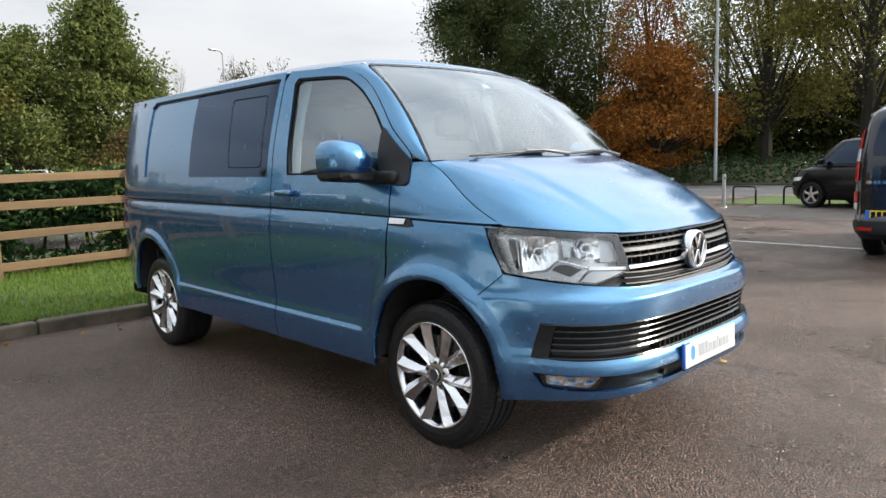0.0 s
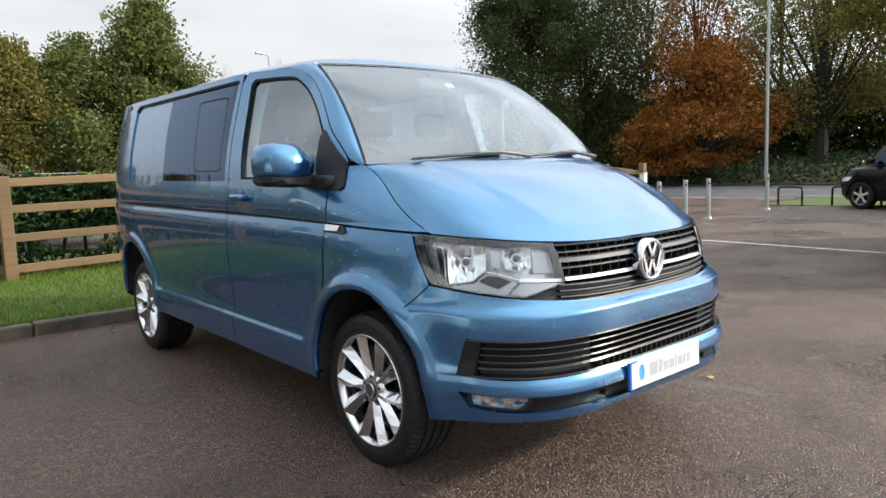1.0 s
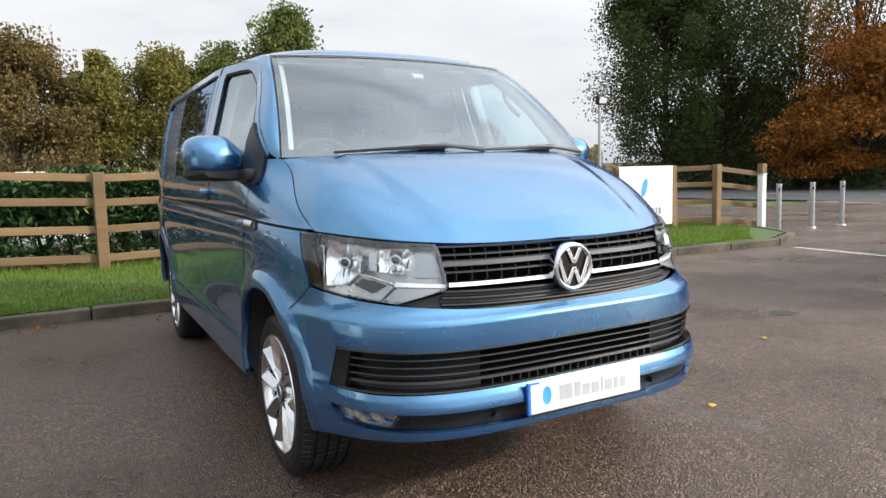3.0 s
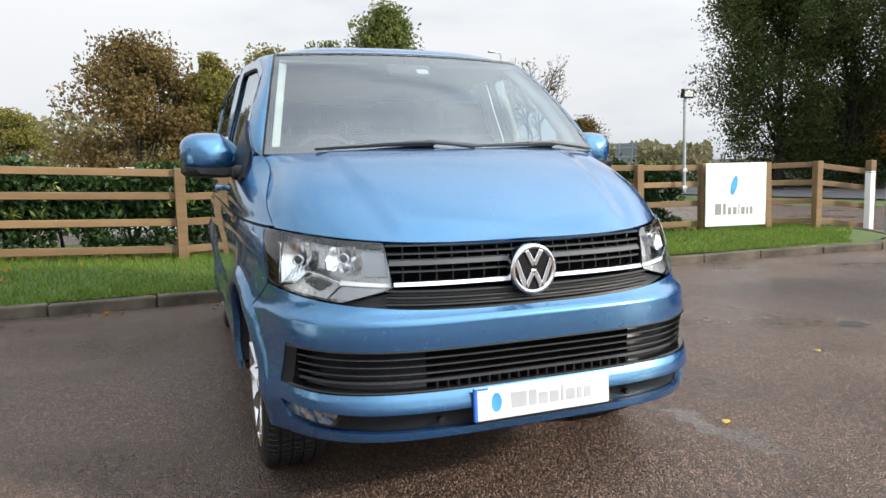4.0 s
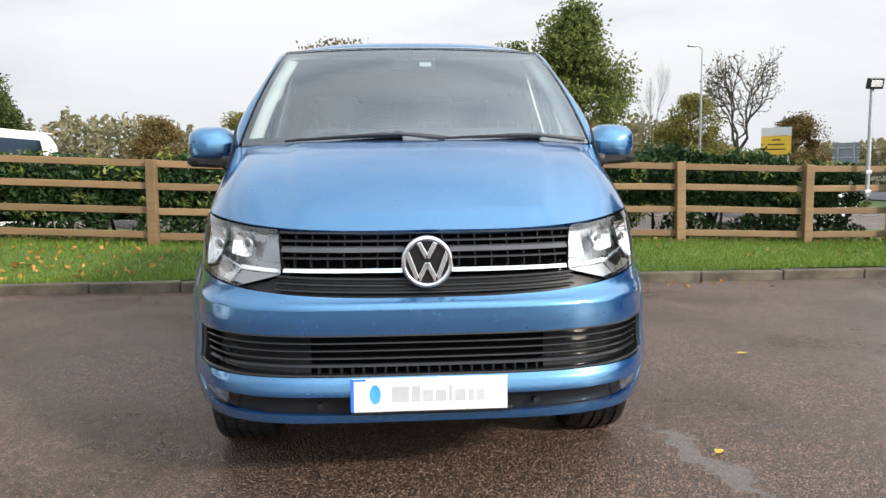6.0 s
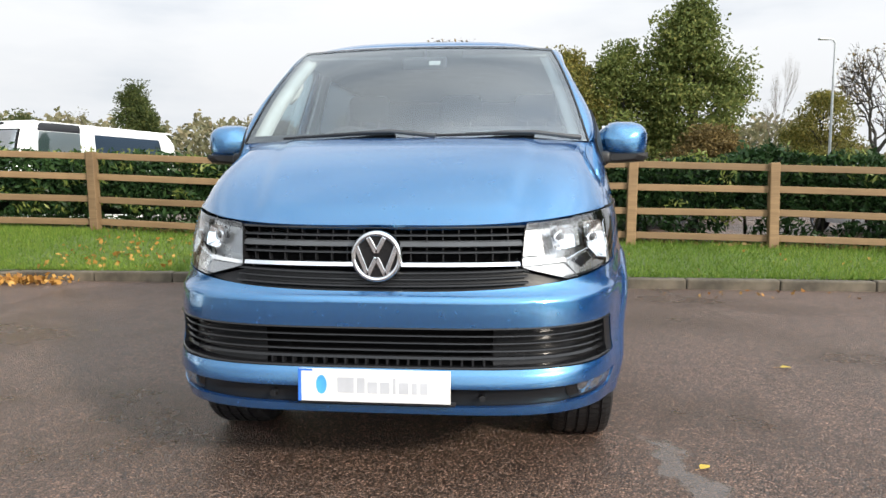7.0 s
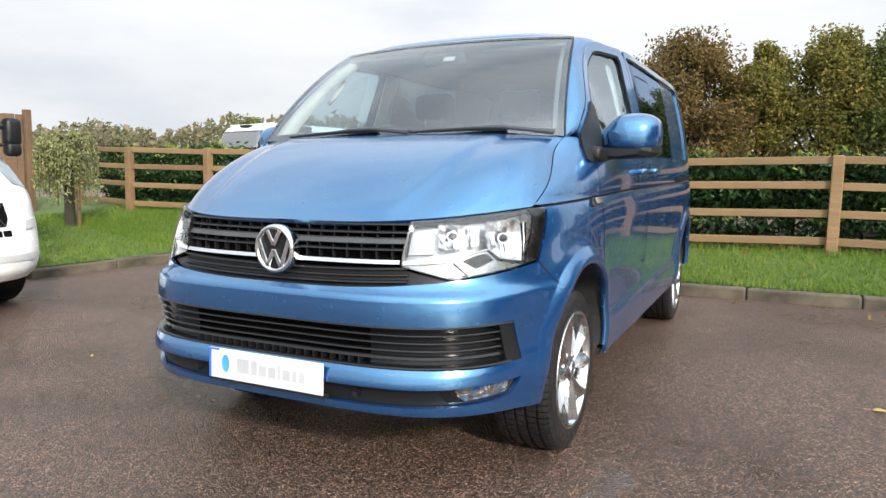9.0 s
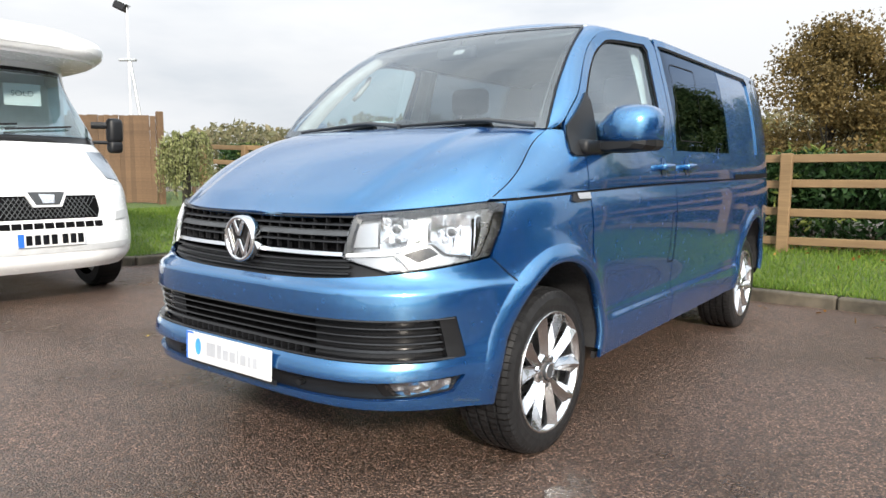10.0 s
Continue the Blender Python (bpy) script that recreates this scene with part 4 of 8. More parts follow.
def roof(s, y):
    """Roof surface: s across, y along."""
    t = abs(s)
    ye = y + 0.07 * t ** 2.4 * sm((2.2 - y) / 0.7)
    edge = half(max(y, 1.62), 1.845) * (1 - 0.105 * sm((1.75 - y) / 0.30))
    drop = spline(ROOF_Z, y) - (1.848 - 0.006 * sm((1.75 - y) / 0.25))
    z = spline(ROOF_Z, y) - drop * (0.22 * t ** 2 + 0.78 * t ** 5) + rake(y) * 0.6
    return Vector((math.copysign(edge * t, s), ye, z))


def both(poly):
    """Half outline (a >= 0, from the centre line out) made whole."""
    return poly + [(-a, z) for a, z in reversed(poly)]


def mirrored(make):
    for s in (1, -1):
        make(s)


# bumper: upper band, corners, lip and lower strip cut round the openings
A_FRONT = arch(FRONT_ARCH, 180, 128, 10)
def along(pts, n):
    """n + 1 points at even steps along a 2D line."""
    run = [0.0]
    for p, q in zip(pts, pts[1:]):
        run.append(run[-1] + math.dist(p, q))
    out = []
    for i in range(n + 1):
        d = run[-1] * i / n
        k = max(j for j in range(len(run) - 1) if run[j] <= d + 1e-9)
        t = 0 if run[k + 1] == run[k] else (d - run[k]) / (run[k + 1] - run[k])
        out.append(tuple(pts[k][c] + (pts[k + 1][c] - pts[k][c]) * t for c in (0, 1)))
    return out


def strip(one, two, n=16):
    """Quads between two 2D lines."""
    a, b = along(one, n), along(two, n)
    return [[a[i], a[i + 1], b[i + 1], b[i]] for i in range(n)]


HL_OUT = [(40.2, 1.026), (39.5, 0.945), (37.8, 0.848)]      # headlight's outer edge


def on_nose(a, z):
    p = nose(a, z)
    return (p.y, p.z)




LAMP_WHITE = plain("clear_lamp", (0.72, 0.73, 0.74), 0.2, 0.35)


def bumper():
    grp = part("front_bumper", bmesh.new(), PAINT, van, "blue painted front bumper")
    e = 0.003
    top = [(0, 0.762), (8, 0.763), (15, 0.770), (20, 0.780), (25.6, 0.794), (31, 0.812), (38.0, 0.841)]
    lg_top = [(0, 0.642), (12, 0.642), (22, 0.644), (29, 0.646), (33.2, 0.652)]
    lg_bot = [(0, 0.499), (12, 0.499), (22, 0.500), (29, 0.500), (34.6, 0.509)]
    fog_top = [(0, 0.437), (12, 0.437), (22, 0.438), (29, 0.442), (34.5, 0.448)]
    fog_bot = [(0, 0.366), (12, 0.366), (22, 0.368), (29, 0.374), (33.0, 0.386)]
    bot = [(0, 0.338), (12, 0.338), (22, 0.336), (29, 0.332), (36, 0.318)]
    def rim_a(z0, z1, n=8):
        """Wheel opening edge as (angle, z) between two heights."""
        out = []
        for k in range(n + 1):
            z = z0 + (z1 - z0) * k / n
            y = FRONT_ARCH - ARCH[0] * math.sqrt(max(0.0, 1 - ((max(z, ARCH[2]) - ARCH[2]) / ARCH[1]) ** 2))
            out.append((angle_at(y - 0.001, z), z))
        return out

    z_top = A_FRONT[-1][1]
    polys = []
    for s in (1, -1):
        f = (lambda quads: [[(s * a, z) for a, z in q] for q in quads])
        polys += f(strip(curve2(top, 4), curve2(lg_top, 4), 26))
        polys += f(strip([(38.0, 0.841), (33.2, 0.652)], rim_a(z_top, 0.652), 8))
        polys += f(strip([(33.2, 0.652), (34.6, 0.509)], rim_a(0.652, 0.509), 6))
        polys += f(strip(curve2(lg_bot, 4), curve2(fog_top, 4), 26))
        polys += f(strip([(34.6, 0.509), (34.5, 0.448)], rim_a(0.509, 0.448), 3))
        polys += f(strip([(34.5, 0.448), (33.0, 0.386)], rim_a(0.448, 0.386), 4))
        polys += f(strip([(33.0, 0.386), (36.0, 0.318)], rim_a(0.386, 0.310), 4))
        polys += f(strip(curve2(fog_bot, 4), curve2(bot, 4)[:-1] + [(36.0, 0.318)], 26))
    ob = skin("bumper_cover", polys, nose, PAINT, grp, res=(1.5, 0.0125), rim=0.018)
    for s in (1, -1):
        line = along([(38.0, 0.841), (angle_at(*A_FRONT[-1]), z_top)], 6)
        skin("bumper_gap", [[(s * a, z + 0.002), (s * c, y + 0.002), (s * c, y - 0.003), (s * a, z - 0.003)] for (a, z), (c, y) in zip(line, line[1:])], nose, SEAL, grp, res=(2, 0.1), rim=0.0, offset=0.0015)
    # lower grille: backing sheet with the recess shade in its colour, frame end caps and slats
    back = both([(0, 0.652), (22, 0.654), (34.5, 0.662), (35.2, 0.50), (22, 0.491), (0, 0.490)])
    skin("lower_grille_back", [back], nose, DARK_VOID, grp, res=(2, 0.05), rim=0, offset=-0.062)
    for s in (1, -1):
        cap = [(32.2, 0.652), (33.4, 0.655), (34.8, 0.508), (33.6, 0.506)]
        skin("grille_end_cap", [[(s * a, z) for a, z in [(31.2, 0.648), (33.3, 0.653), (34.7, 0.509), (32.4, 0.504)]]], nose, BLACK_PLASTIC, grp, res=(1, 0.03), rim=0.05, offset=-0.005)
        plate_ = [(14.6, 0.624), (31.9, 0.643), (32.7, 0.514), (14.6, 0.500)]
        skin("grille_blank", [[(s * a, z) for a, z in plate_]], nose, DARK_GLOSS, grp, res=(2, 0.03), rim=0.0, offset=-0.040)
    for i, (z0, h, d) in enumerate(((0.6405, 0.007, 0.004), (0.612, 0.006, -0.006), (0.585, 0.006, -0.008), (0.558, 0.007, -0.010), (0.532, 0.013, -0.014), (0.5035, 0.008, 0.002))):
        wide = 33.0 if i in (0, 5) else 32.2
        slat(grp, "grille_slat", lambda a, z0=z0: z0 + 0.006 * (abs(a) / 33) ** 2, -wide, wide, h, 0.035, d, DARK_GLOSS)
    for a in [k * 1.35 for k in range(-10, 11)]:
        rib(grp, "grille_rib", a, 0.508, 0.528, 0.030, -0.010)
    # fog strip
    fog_band = both([(0, 0.446), (22, 0.447), (34.5, 0.458), (34.8, 0.38), (22, 0.360), (0, 0.357)])
    skin("fog_strip", [fog_band], nose, BLACK_PLASTIC, grp, res=(2, 0.03), rim=0, offset=-0.022)
    for s in (1, -1):
        skin("fog_surround", [[(s * a, z) for a, z in rounded([(23.4, 0.436), (34.0, 0.444), (33.2, 0.390), (24.8, 0.373)], 0.5)]], nose, DARK_GLOSS, grp, res=(1, 0.02), rim=0, offset=-0.018)
        fog = part("fog_lamp", bmesh.new(), REFLECTOR, grp, "clear fog lamp")
        skin("reflector", [[(s * a, z) for a, z in rounded([(25.4, 0.428), (33.0, 0.435), (32.6, 0.396), (26.6, 0.383)], 0.5)]], nose, FACETS, fog, res=(1, 0.02), rim=0.012, offset=-0.014)
        skin("lens", [[(s * a, z) for a, z in rounded([(24.9, 0.432), (33.5, 0.439), (33.0, 0.391), (26.2, 0.379)], 0.5)]], nose, GLASS_LAMP, fog, res=(1, 0.02), rim=0.0, offset=-0.004).visible_shadow = False
        bm = bmesh.new()
        c = nose(s * 13.2, 0.400)
        nn = Vector((math.sin(radians(s * 6)), -math.cos(radians(s * 6)), 0))
        cyl(bm, 0.0125, 0.011, c + nn * -0.03, c + nn * 0.003, 20)
        part("parking_sensor", bm, BLACK_PLASTIC, grp, smooth=False)


def slat(parent, name, zf, a0, a1, h, depth, off, mat, step=1.5):
    """A bar along the nose surface with a rounded front edge."""
    bm = bmesh.new()
    n = max(2, int((a1 - a0) / step))
    rows = []
    for i in range(n + 1):
        a = a0 + (a1 - a0) * i / n
        z = zf(a)
        p = nose(a, z)
        d = (nose(a + 0.3, z) - nose(a - 0.3, z)).normalized()
        out = d.cross(Vector((0, 0, 1))).normalized()
        q = p + out * off
        rows.append([bm.verts.new(q + out * o + Vector((0, 0, zz))) for o, zz in ((-depth, -h * 0.45), (-h * 0.3, -h / 2), (0, -h * 0.34), (-h * 0.42, h * 0.30), (-h * 0.8, h / 2), (-depth, h * 0.45))])
    for a, b in zip(rows, rows[1:]):
        for j in range(6):
            k = (j + 1) % 6
            bm.faces.new((a[j], b[j], b[k], a[k]))
    bm.faces.new(rows[0])
    bm.faces.new(list(reversed(rows[-1])))
    bmesh.ops.recalc_face_normals(bm, faces=bm.faces[:])
    return part(name, bm, mat, parent)


def rib(parent, name, a, z0, z1, depth, off, w=0.006):
    bm = bmesh.new()
    p = nose(a, (z0 + z1) / 2)
    out = Vector((math.sin(radians(a * 0.55)), -math.cos(radians(a * 0.55)), 0))
    q = p + out * (off - depth / 2)
    box(bm, (w, depth, z1 - z0), q, turn=pose(0, 0, 0, 0, 0, a * 0.55))
    return part(name, bm, BLACK_PLASTIC, parent)


bumper()

# bonnet
def bonnet_map(u, v):
    """The bonnet with its two creases laid at u = 0.6."""
    ridge, k = 0.56 + 0.16 * v, abs(u)
    t = k / 0.6 * ridge if k < 0.6 else ridge + (k - 0.6) / 0.4 * (1 - ridge)
    return bonnet(math.copysign(t, u), v)


skin("bonnet", [[(-0.999, 0), (0.999, 0), (0.999, 1), (-0.999, 1)]], bonnet_map, PAINT, van, res=(0.025, 0.04), rim=0.02)


def body_side(s):
    fm = left if s > 0 else right
    P = (lambda pts: pts)
    name = "left" if s > 0 else "right"
    # right-hand map is mirrored, so outlines are turned by skin's own sign test through a mirrored u
    if s < 0:
        fm2 = lambda u, v: right(-u, v)
        T = lambda pts: [(-y, z) for y, z in pts]
    else:
        fm2 = lambda u, v: left(u, v)
        T = lambda pts: pts
    gz = lambda y: spline([(0.5, 1.040), (0.75, 1.050), (1.1, 1.066), (1.6, 1.075), (2.2, 1.078), (3.2, 1.081), (4.9, 1.086)], y)
    g0, g1 = (lambda y: gz(y) - 0.005), (lambda y: gz(y) + 0.005)
    a_rear = arch(FRONT_ARCH, 0, 128, 24)
    door_arch = [p for p in a_rear if p[0] > 1.150]
    fend_arch = [p for p in a_rear if p[0] <= 1.144]
    fender = part("front_wing", bmesh.new(), PAINT, van)
    edge_a = list(reversed([(1.144, fend_arch[0][1])] + fend_arch[1:]))
    edge_b = [(lambda q: (q[0] + 0.004, q[1] + 0.002))(on_nose(38.0, 0.838))] + [(lambda q: (q[0] + 0.006, q[1]))(on_nose(a, z)) for a, z in reversed(HL_OUT)]
    y_c = edge_b[-1][0]
    edge_b += [(y_c + 0.004, g0(y_c)), (0.75, g0(0.75)), (1.124, g0(1.124))]
    skin("wing_panel", [T(q) for q in strip(edge_a, edge_b, 30) + [[(0.540, 1.035), (y_c, 1.029), (y_c + 0.004, g0(y_c)), (0.562, g0(0.562))]]], fm2, PAINT, fender, res=(0.04, 0.03), rim=0.015)
    line = [(y + 0.0016, z - 0.0013) for y, z in (shut(k / 24) for k in range(25))]
    line = [(0.523, 1.0475)] + [p for p in line if p[1] > g1(p[0]) + 0.004]
    up = [[(p[0], g1(p[0]) if k else 1.0470), (q[0], g1(q[0])), q, p] for k, (p, q) in enumerate(zip(line, line[1:]))]
    y_e = line[-1][0]
    up += [[(y_e, g1(y_e)), (1.040, g1(1.040)), (1.040, 1.318), line[-1]], [(1.040, g1(1.040)), (1.124, g1(1.124)), (1.124, 1.225), (1.040, 1.230)]]
    skin("wing_top", [T(q) for q in up], fm2, PAINT, fender, res=(0.04, 0.04), rim=0.015)
    # front door
    door = part("front_door", bmesh.new(), PAINT, van)
    d_arc = list(reversed(door_arch))
    dl = [[p, q, (q[0], g0(q[0])), (p[0] if k else 1.132, g0(p[0]))] for k, (p, q) in enumerate(zip(d_arc, d_arc[1:]))]
    dl += [[d_arc[-1], (d_arc[-1][0] + 0.004, 0.322), (2.170, 0.322), (2.170, g0(2.17)), (1.6, g0(1.6)), (d_arc[-1][0], g0(d_arc[-1][0]))]]
    skin("door_skin", [T(q) for q in dl], fm2, PAINT, door, res=(0.05, 0.0125), rim=0.015)
    du = [(1.132, g1(1.132)), (1.6, g1(1.6)), (2.170, g1(2.17)), (2.165, 1.262), (1.132, 1.262)]
    skin("door_shoulder", [T(du)], fm2, PAINT, door, res=(0.05, 0.03), rim=0.015)
    # window frame of the door: outer outline minus glass, as strips
    out_f = [(1.045, 1.270), (1.052, 1.345), (1.10, 1.405), (1.185, 1.477), (1.29, 1.580), (1.42, 1.695), (1.56, 1.785), (1.70, 1.830), (2.12, 1.852), (2.165, 1.80), (2.165, 1.266)]
    in_f = [(1.115, 1.270), (1.130, 1.335), (1.165, 1.395), (1.235, 1.475), (1.335, 1.572), (1.455, 1.665), (1.575, 1.742), (1.70, 1.787), (2.045, 1.806), (2.076, 1.778), (2.010, 1.262)]
    out_f = curve2(out_f[:9], 4) + out_f[9:]
    in_f = curve2(in_f[:9], 4) + in_f[9:]
    ring = [[out_f[i], out_f[i + 1], in_f[i + 1], in_f[i]] for i in range(len(out_f) - 1)]
    skin("door_frame", [T(q) for q in ring], fm2, PAINT, door, res=(0.05, 0.05), rim=0.02)
    inner = [(y - 0.0, z) for y, z in in_f]
    cx, cz = 1.75, 1.52
    shr = [(y + (cx - y) * 0.045, z + (cz - z) * 0.045) for y, z in in_f]
    ring = [[in_f[i], in_f[(i + 1) % len(in_f)], shr[(i + 1) % len(in_f)], shr[i]] for i in range(len(in_f))]
    skin("window_seal", [T(q) for q in ring], fm2, SEAL, door, res=(0.08, 0.08), rim=0.01, offset=-0.004)
    g = skin("door_window", [T([in_f[i], in_f[i + 1], (1.75, 1.30)]) for i in range(len(in_f) - 1)], fm2, GLASS_SIDE, door, "clear door window", res=(0.08, 0.08), rim=0.0, offset=-0.016)
    g.visible_shadow = False
    # mirror triangle
    tri = [(1.032, 1.226), (1.050, 1.212), (1.15, 1.215), (1.20, 1.262), (1.225, 1.30), (1.243, 1.45), (1.235, 1.487), (1.13, 1.402), (1.055, 1.338)]
    skin("mirror_triangle", [T(tri)], fm2, BLACK_PLASTIC, door, res=(0.05, 0.05), rim=0.02, offset=0.010)
    # body side behind the door
    side = part("body_side", bmesh.new(), PAINT, van)
    r_arch = arch(REAR_AXLE, 0, 180, 36)
    tail_y = 4.86
    bl = [[(2.178, g0(2.178)), (2.178, 0.322), (r_arch[-1][0], 0.322), r_arch[-1], (r_arch[-1][0], g0(r_arch[-1][0]))]]
    bl += [[(p[0], g0(p[0])), (q[0], g0(q[0])), q, p] for p, q in zip(r_arch, r_arch[1:])]
    bl += [[(r_arch[0][0], g0(r_arch[0][0])), r_arch[0], (4.45, 0.37), (4.6, 0.39), (tail_y, 0.45), (tail_y, g0(tail_y))]]
    skin("lower_panel", [T(q) for q in bl], fm2, PAINT, side, res=(0.06, 0.0125), rim=0.015)
    bu = [(2.178, g1(2.178)), (3.2, g1(3.2)), (tail_y, g1(tail_y)), (tail_y, 1.252), (2.173, 1.252)]
    skin("shoulder_panel", [T(bu)], fm2, PAINT, side, res=(0.06, 0.03), rim=0.015)
    out_w = [(2.173, 1.252), (2.173, 1.852), (4.62, 1.845), (tail_y, 1.80), (tail_y, 1.252)]
    in_w = [(2.222, 1.254), (2.214, 1.802), (3.95, 1.795), (4.01, 1.765), (4.03, 1.254)]
    rings = [[out_w[i], out_w[i + 1], in_w[i + 1], in_w[i]] for i in range(4)]
    skin("pillar_panel", [T(q) for q in rings], fm2, PAINT, side, res=(0.06, 0.05), rim=0.012)
    split = 3.262
    glass = [(2.222, 1.254), (2.214, 1.802), (3.252, 1.798), (split, 1.254)]
    skin("side_window", [T(glass)], fm2, GLASS_DARK, side, "dark tinted side window", res=(0.08, 0.08), rim=0.012, offset=-0.006)
    pan = [(split + 0.004, 1.254), (3.256, 1.798), (3.95, 1.795), (4.01, 1.765), (4.03, 1.254)]
    skin("rear_quarter_panel", [T(pan)], fm2, PAINT, side, res=(0.08, 0.08), rim=0.012, offset=-0.010)
    seal = [(2.214, 1.802), (3.95, 1.795), (4.01, 1.765), (4.012, 1.776), (3.955, 1.809), (2.214, 1.816)]
    skin("drip_rail", [T(seal)], fm2, SEAL, side, res=(0.08, 0.08), rim=0.006, offset=0.004)
    # sliding pane outline
    o = rounded([(2.305, 1.308), (2.312, 1.734), (2.735, 1.736), (2.705, 1.308)], 0.03)
    c = (2.515, 1.52)
    i2 = [(y + (c[0] - y) * 0.022, z + (c[1] - z) * 0.022) for y, z in o]
    skin("pane_edge", [T([o[i], o[(i + 1) % len(o)], i2[(i + 1) % len(o)], i2[i]]) for i in range(len(o))], fm2, SEAL, side, res=(0.1, 0.1), rim=0, offset=-0.003)
    # groove along the waist, and dark lining behind the panels
    gy = [0.57 + 4.23 * k / 24 for k in range(25)]
    gro = [[(p, gz(p) - 0.012), (q, gz(q) - 0.012), (q, gz(q) + 0.012), (p, gz(p) + 0.012)] for p, q in zip(gy, gy[1:])]
    skin("waist_groove", [T(q) for q in gro], fm2, SEAL, van, res=(0.08, 0.03), rim=0, offset=-0.007)
    gaps = [[(1.115, 0.80), (1.115, 1.28), (1.142, 1.28), (1.160, 0.76)], [(2.155, 0.36), (2.19, 0.36), (2.19, 1.85), (2.155, 1.85)]]
    for q in gaps:
        skin("shut_gap", [T(q)], fm2, SEAL, van, res=(0.1, 0.04), rim=0, offset=-0.012)
    # sill
    sill = [(1.285, 0.332), (1.30, 0.300), (3.48, 0.300), (3.50, 0.332)]
    skin("sill", [T(sill)], fm2, LINER, van, res=(0.1, 0.02), rim=0.02, offset=-0.030)
    # indicator repeater and badge on the groove
    rep = [(0.965, 1.030), (1.00, 1.022), (1.118, 1.028), (1.118, 1.064), (0.985, 1.060)]
    skin("side_repeater", [T(rep)], fm2, DARK_GLOSS, van, res=(0.05, 0.03), rim=0.008, offset=0.008)
    skin("repeater_lens", [T([(1.015, 1.036), (1.112, 1.036), (1.112, 1.061), (1.005, 1.058)])], fm2, CHROME, van, res=(0.05, 0.03), rim=0.006, offset=0.013)
    # handles
    def handle(yh, parent):
        h = part("door_handle", bmesh.new(), PAINT, parent, "blue painted door handle")
        zc = 1.165
        # no hollow here: a flat darker blue patch paints the shade behind the bar
        cup = rounded([(yh - 0.03, zc - 0.050), (yh + 0.035, zc - 0.050), (yh + 0.035, zc + 0.050), (yh - 0.03, zc + 0.050)], 0.03)
        skin("handle_cup", [T(cup)], fm2, plain("handle_shadow_paint", (0.022, 0.09, 0.25), 0.3, 0.5, coat=1.0), h, res=(0.03, 0.03), rim=0.0, offset=0.0025)
        bm = bmesh.new()
        p = fm(yh, zc)
        box(bm, (0.028, 0.150, 0.036), p + Vector((s * 0.030, 0, 0)), 0.013, seg=3)
        box(bm, (0.04, 0.022, 0.026), p + Vector((s * 0.018, -0.066, 0)), 0.006)
        box(bm, (0.04, 0.022, 0.026), p + Vector((s * 0.018, 0.066, 0)), 0.006)
        part("handle_bar", bm, PAINT, h, smooth=True)
    handle(1.995, door)
    if s > 0:
        handle(2.362, side)
        skin("slide_rail", [T([(3.34, 1.086), (4.55, 1.086), (4.55, 1.112), (3.34, 1.112)])], fm2, SEAL, side, res=(0.1, 0.03), rim=0, offset=0.004)
        flap = [(2.09, 0.66), (2.172, 0.66), (2.172, 0.93), (2.115, 0.92)]
        w = 0.003
        for a, b in zip(flap, flap[1:] + flap[:1]):
            d = Vector((b[0] - a[0], b[1] - a[1])).normalized()
            nn = Vector((-d.y, d.x)) * w
            skin("flap_gap", [T([(a[0] - nn.x, a[1] - nn.y), (b[0] - nn.x, b[1] - nn.y), (b[0] + nn.x, b[1] + nn.y), (a[0] + nn.x, a[1] + nn.y)])], fm2, SEAL, side, res=(0.1, 0.1), rim=0, offset=0.002)
    # tail lamp
    skin("tail_lamp", [T([(4.66, 0.86), (4.84, 0.86), (4.84, 1.38), (4.72, 1.38)])], fm2, plain("tail_lamp_red", (0.30, 0.012, 0.012), 0.12), van, res=(0.05, 0.05), rim=0.01, offset=0.006)


mirrored(body_side)


def a_pillar(s):
    """Painted pillar between windscreen and door, rolled over from one to the other."""
    pts = curve2([(0.985, 1.316), (1.045, 1.352), (1.10, 1.412), (1.185, 1.484), (1.29, 1.587), (1.42, 1.702), (1.56, 1.792), (1.70, 1.838), (1.80, 1.848)], 6)
    run = [0.0]
    for p, q in zip(pts, pts[1:]):
        run.append(run[-1] + math.dist(p, q))
    n, L = 28, []
    for i in range(n + 1):
        d = run[-1] * i / n
        k = max(j for j in range(len(run) - 1) if run[j] <= d + 1e-9)
        t = (d - run[k]) / (run[k + 1] - run[k])
        q = [pts[k][c] + (pts[k + 1][c] - pts[k][c]) * t for c in (0, 1)]
        L.append((screen(1.0, i / n), Vector((half(q[0], q[1]), q[0] - 0.002, q[1] + 0.001))))
    bm = bmesh.new()
    m = 8
    rows = []
    for a, b in L:
        c = Vector((b.x - 0.006 + 0.30 * (a.x - b.x), a.y + 0.20 * (b.y - a.y), a.z + 0.42 * (b.z - a.z) + 0.012))
        row = []
        for j in range(m + 1):
            t = j / m
            p = a * (1 - t) ** 2 + c * 2 * t * (1 - t) + b * t * t
            row.append(bm.verts.new((p.x * s, p.y, p.z)))
        rows.append(row)
    for a, b in zip(rows, rows[1:]):
        for j in range(m):
            bm.faces.new((a[j], a[j + 1], b[j + 1], b[j]) if s > 0 else (a[j], b[j], b[j + 1], a[j + 1]))
    bmesh.ops.recalc_face_normals(bm, faces=bm.faces[:])
    part("a_pillar", bm, PAINT, van, smooth=True)


mirrored(a_pillar)

# roof and tail
skin("roof", [rect(-1, 1.487, 1, 4.80)], roof, PAINT, van, res=(0.08, 0.08), rim=0.01)


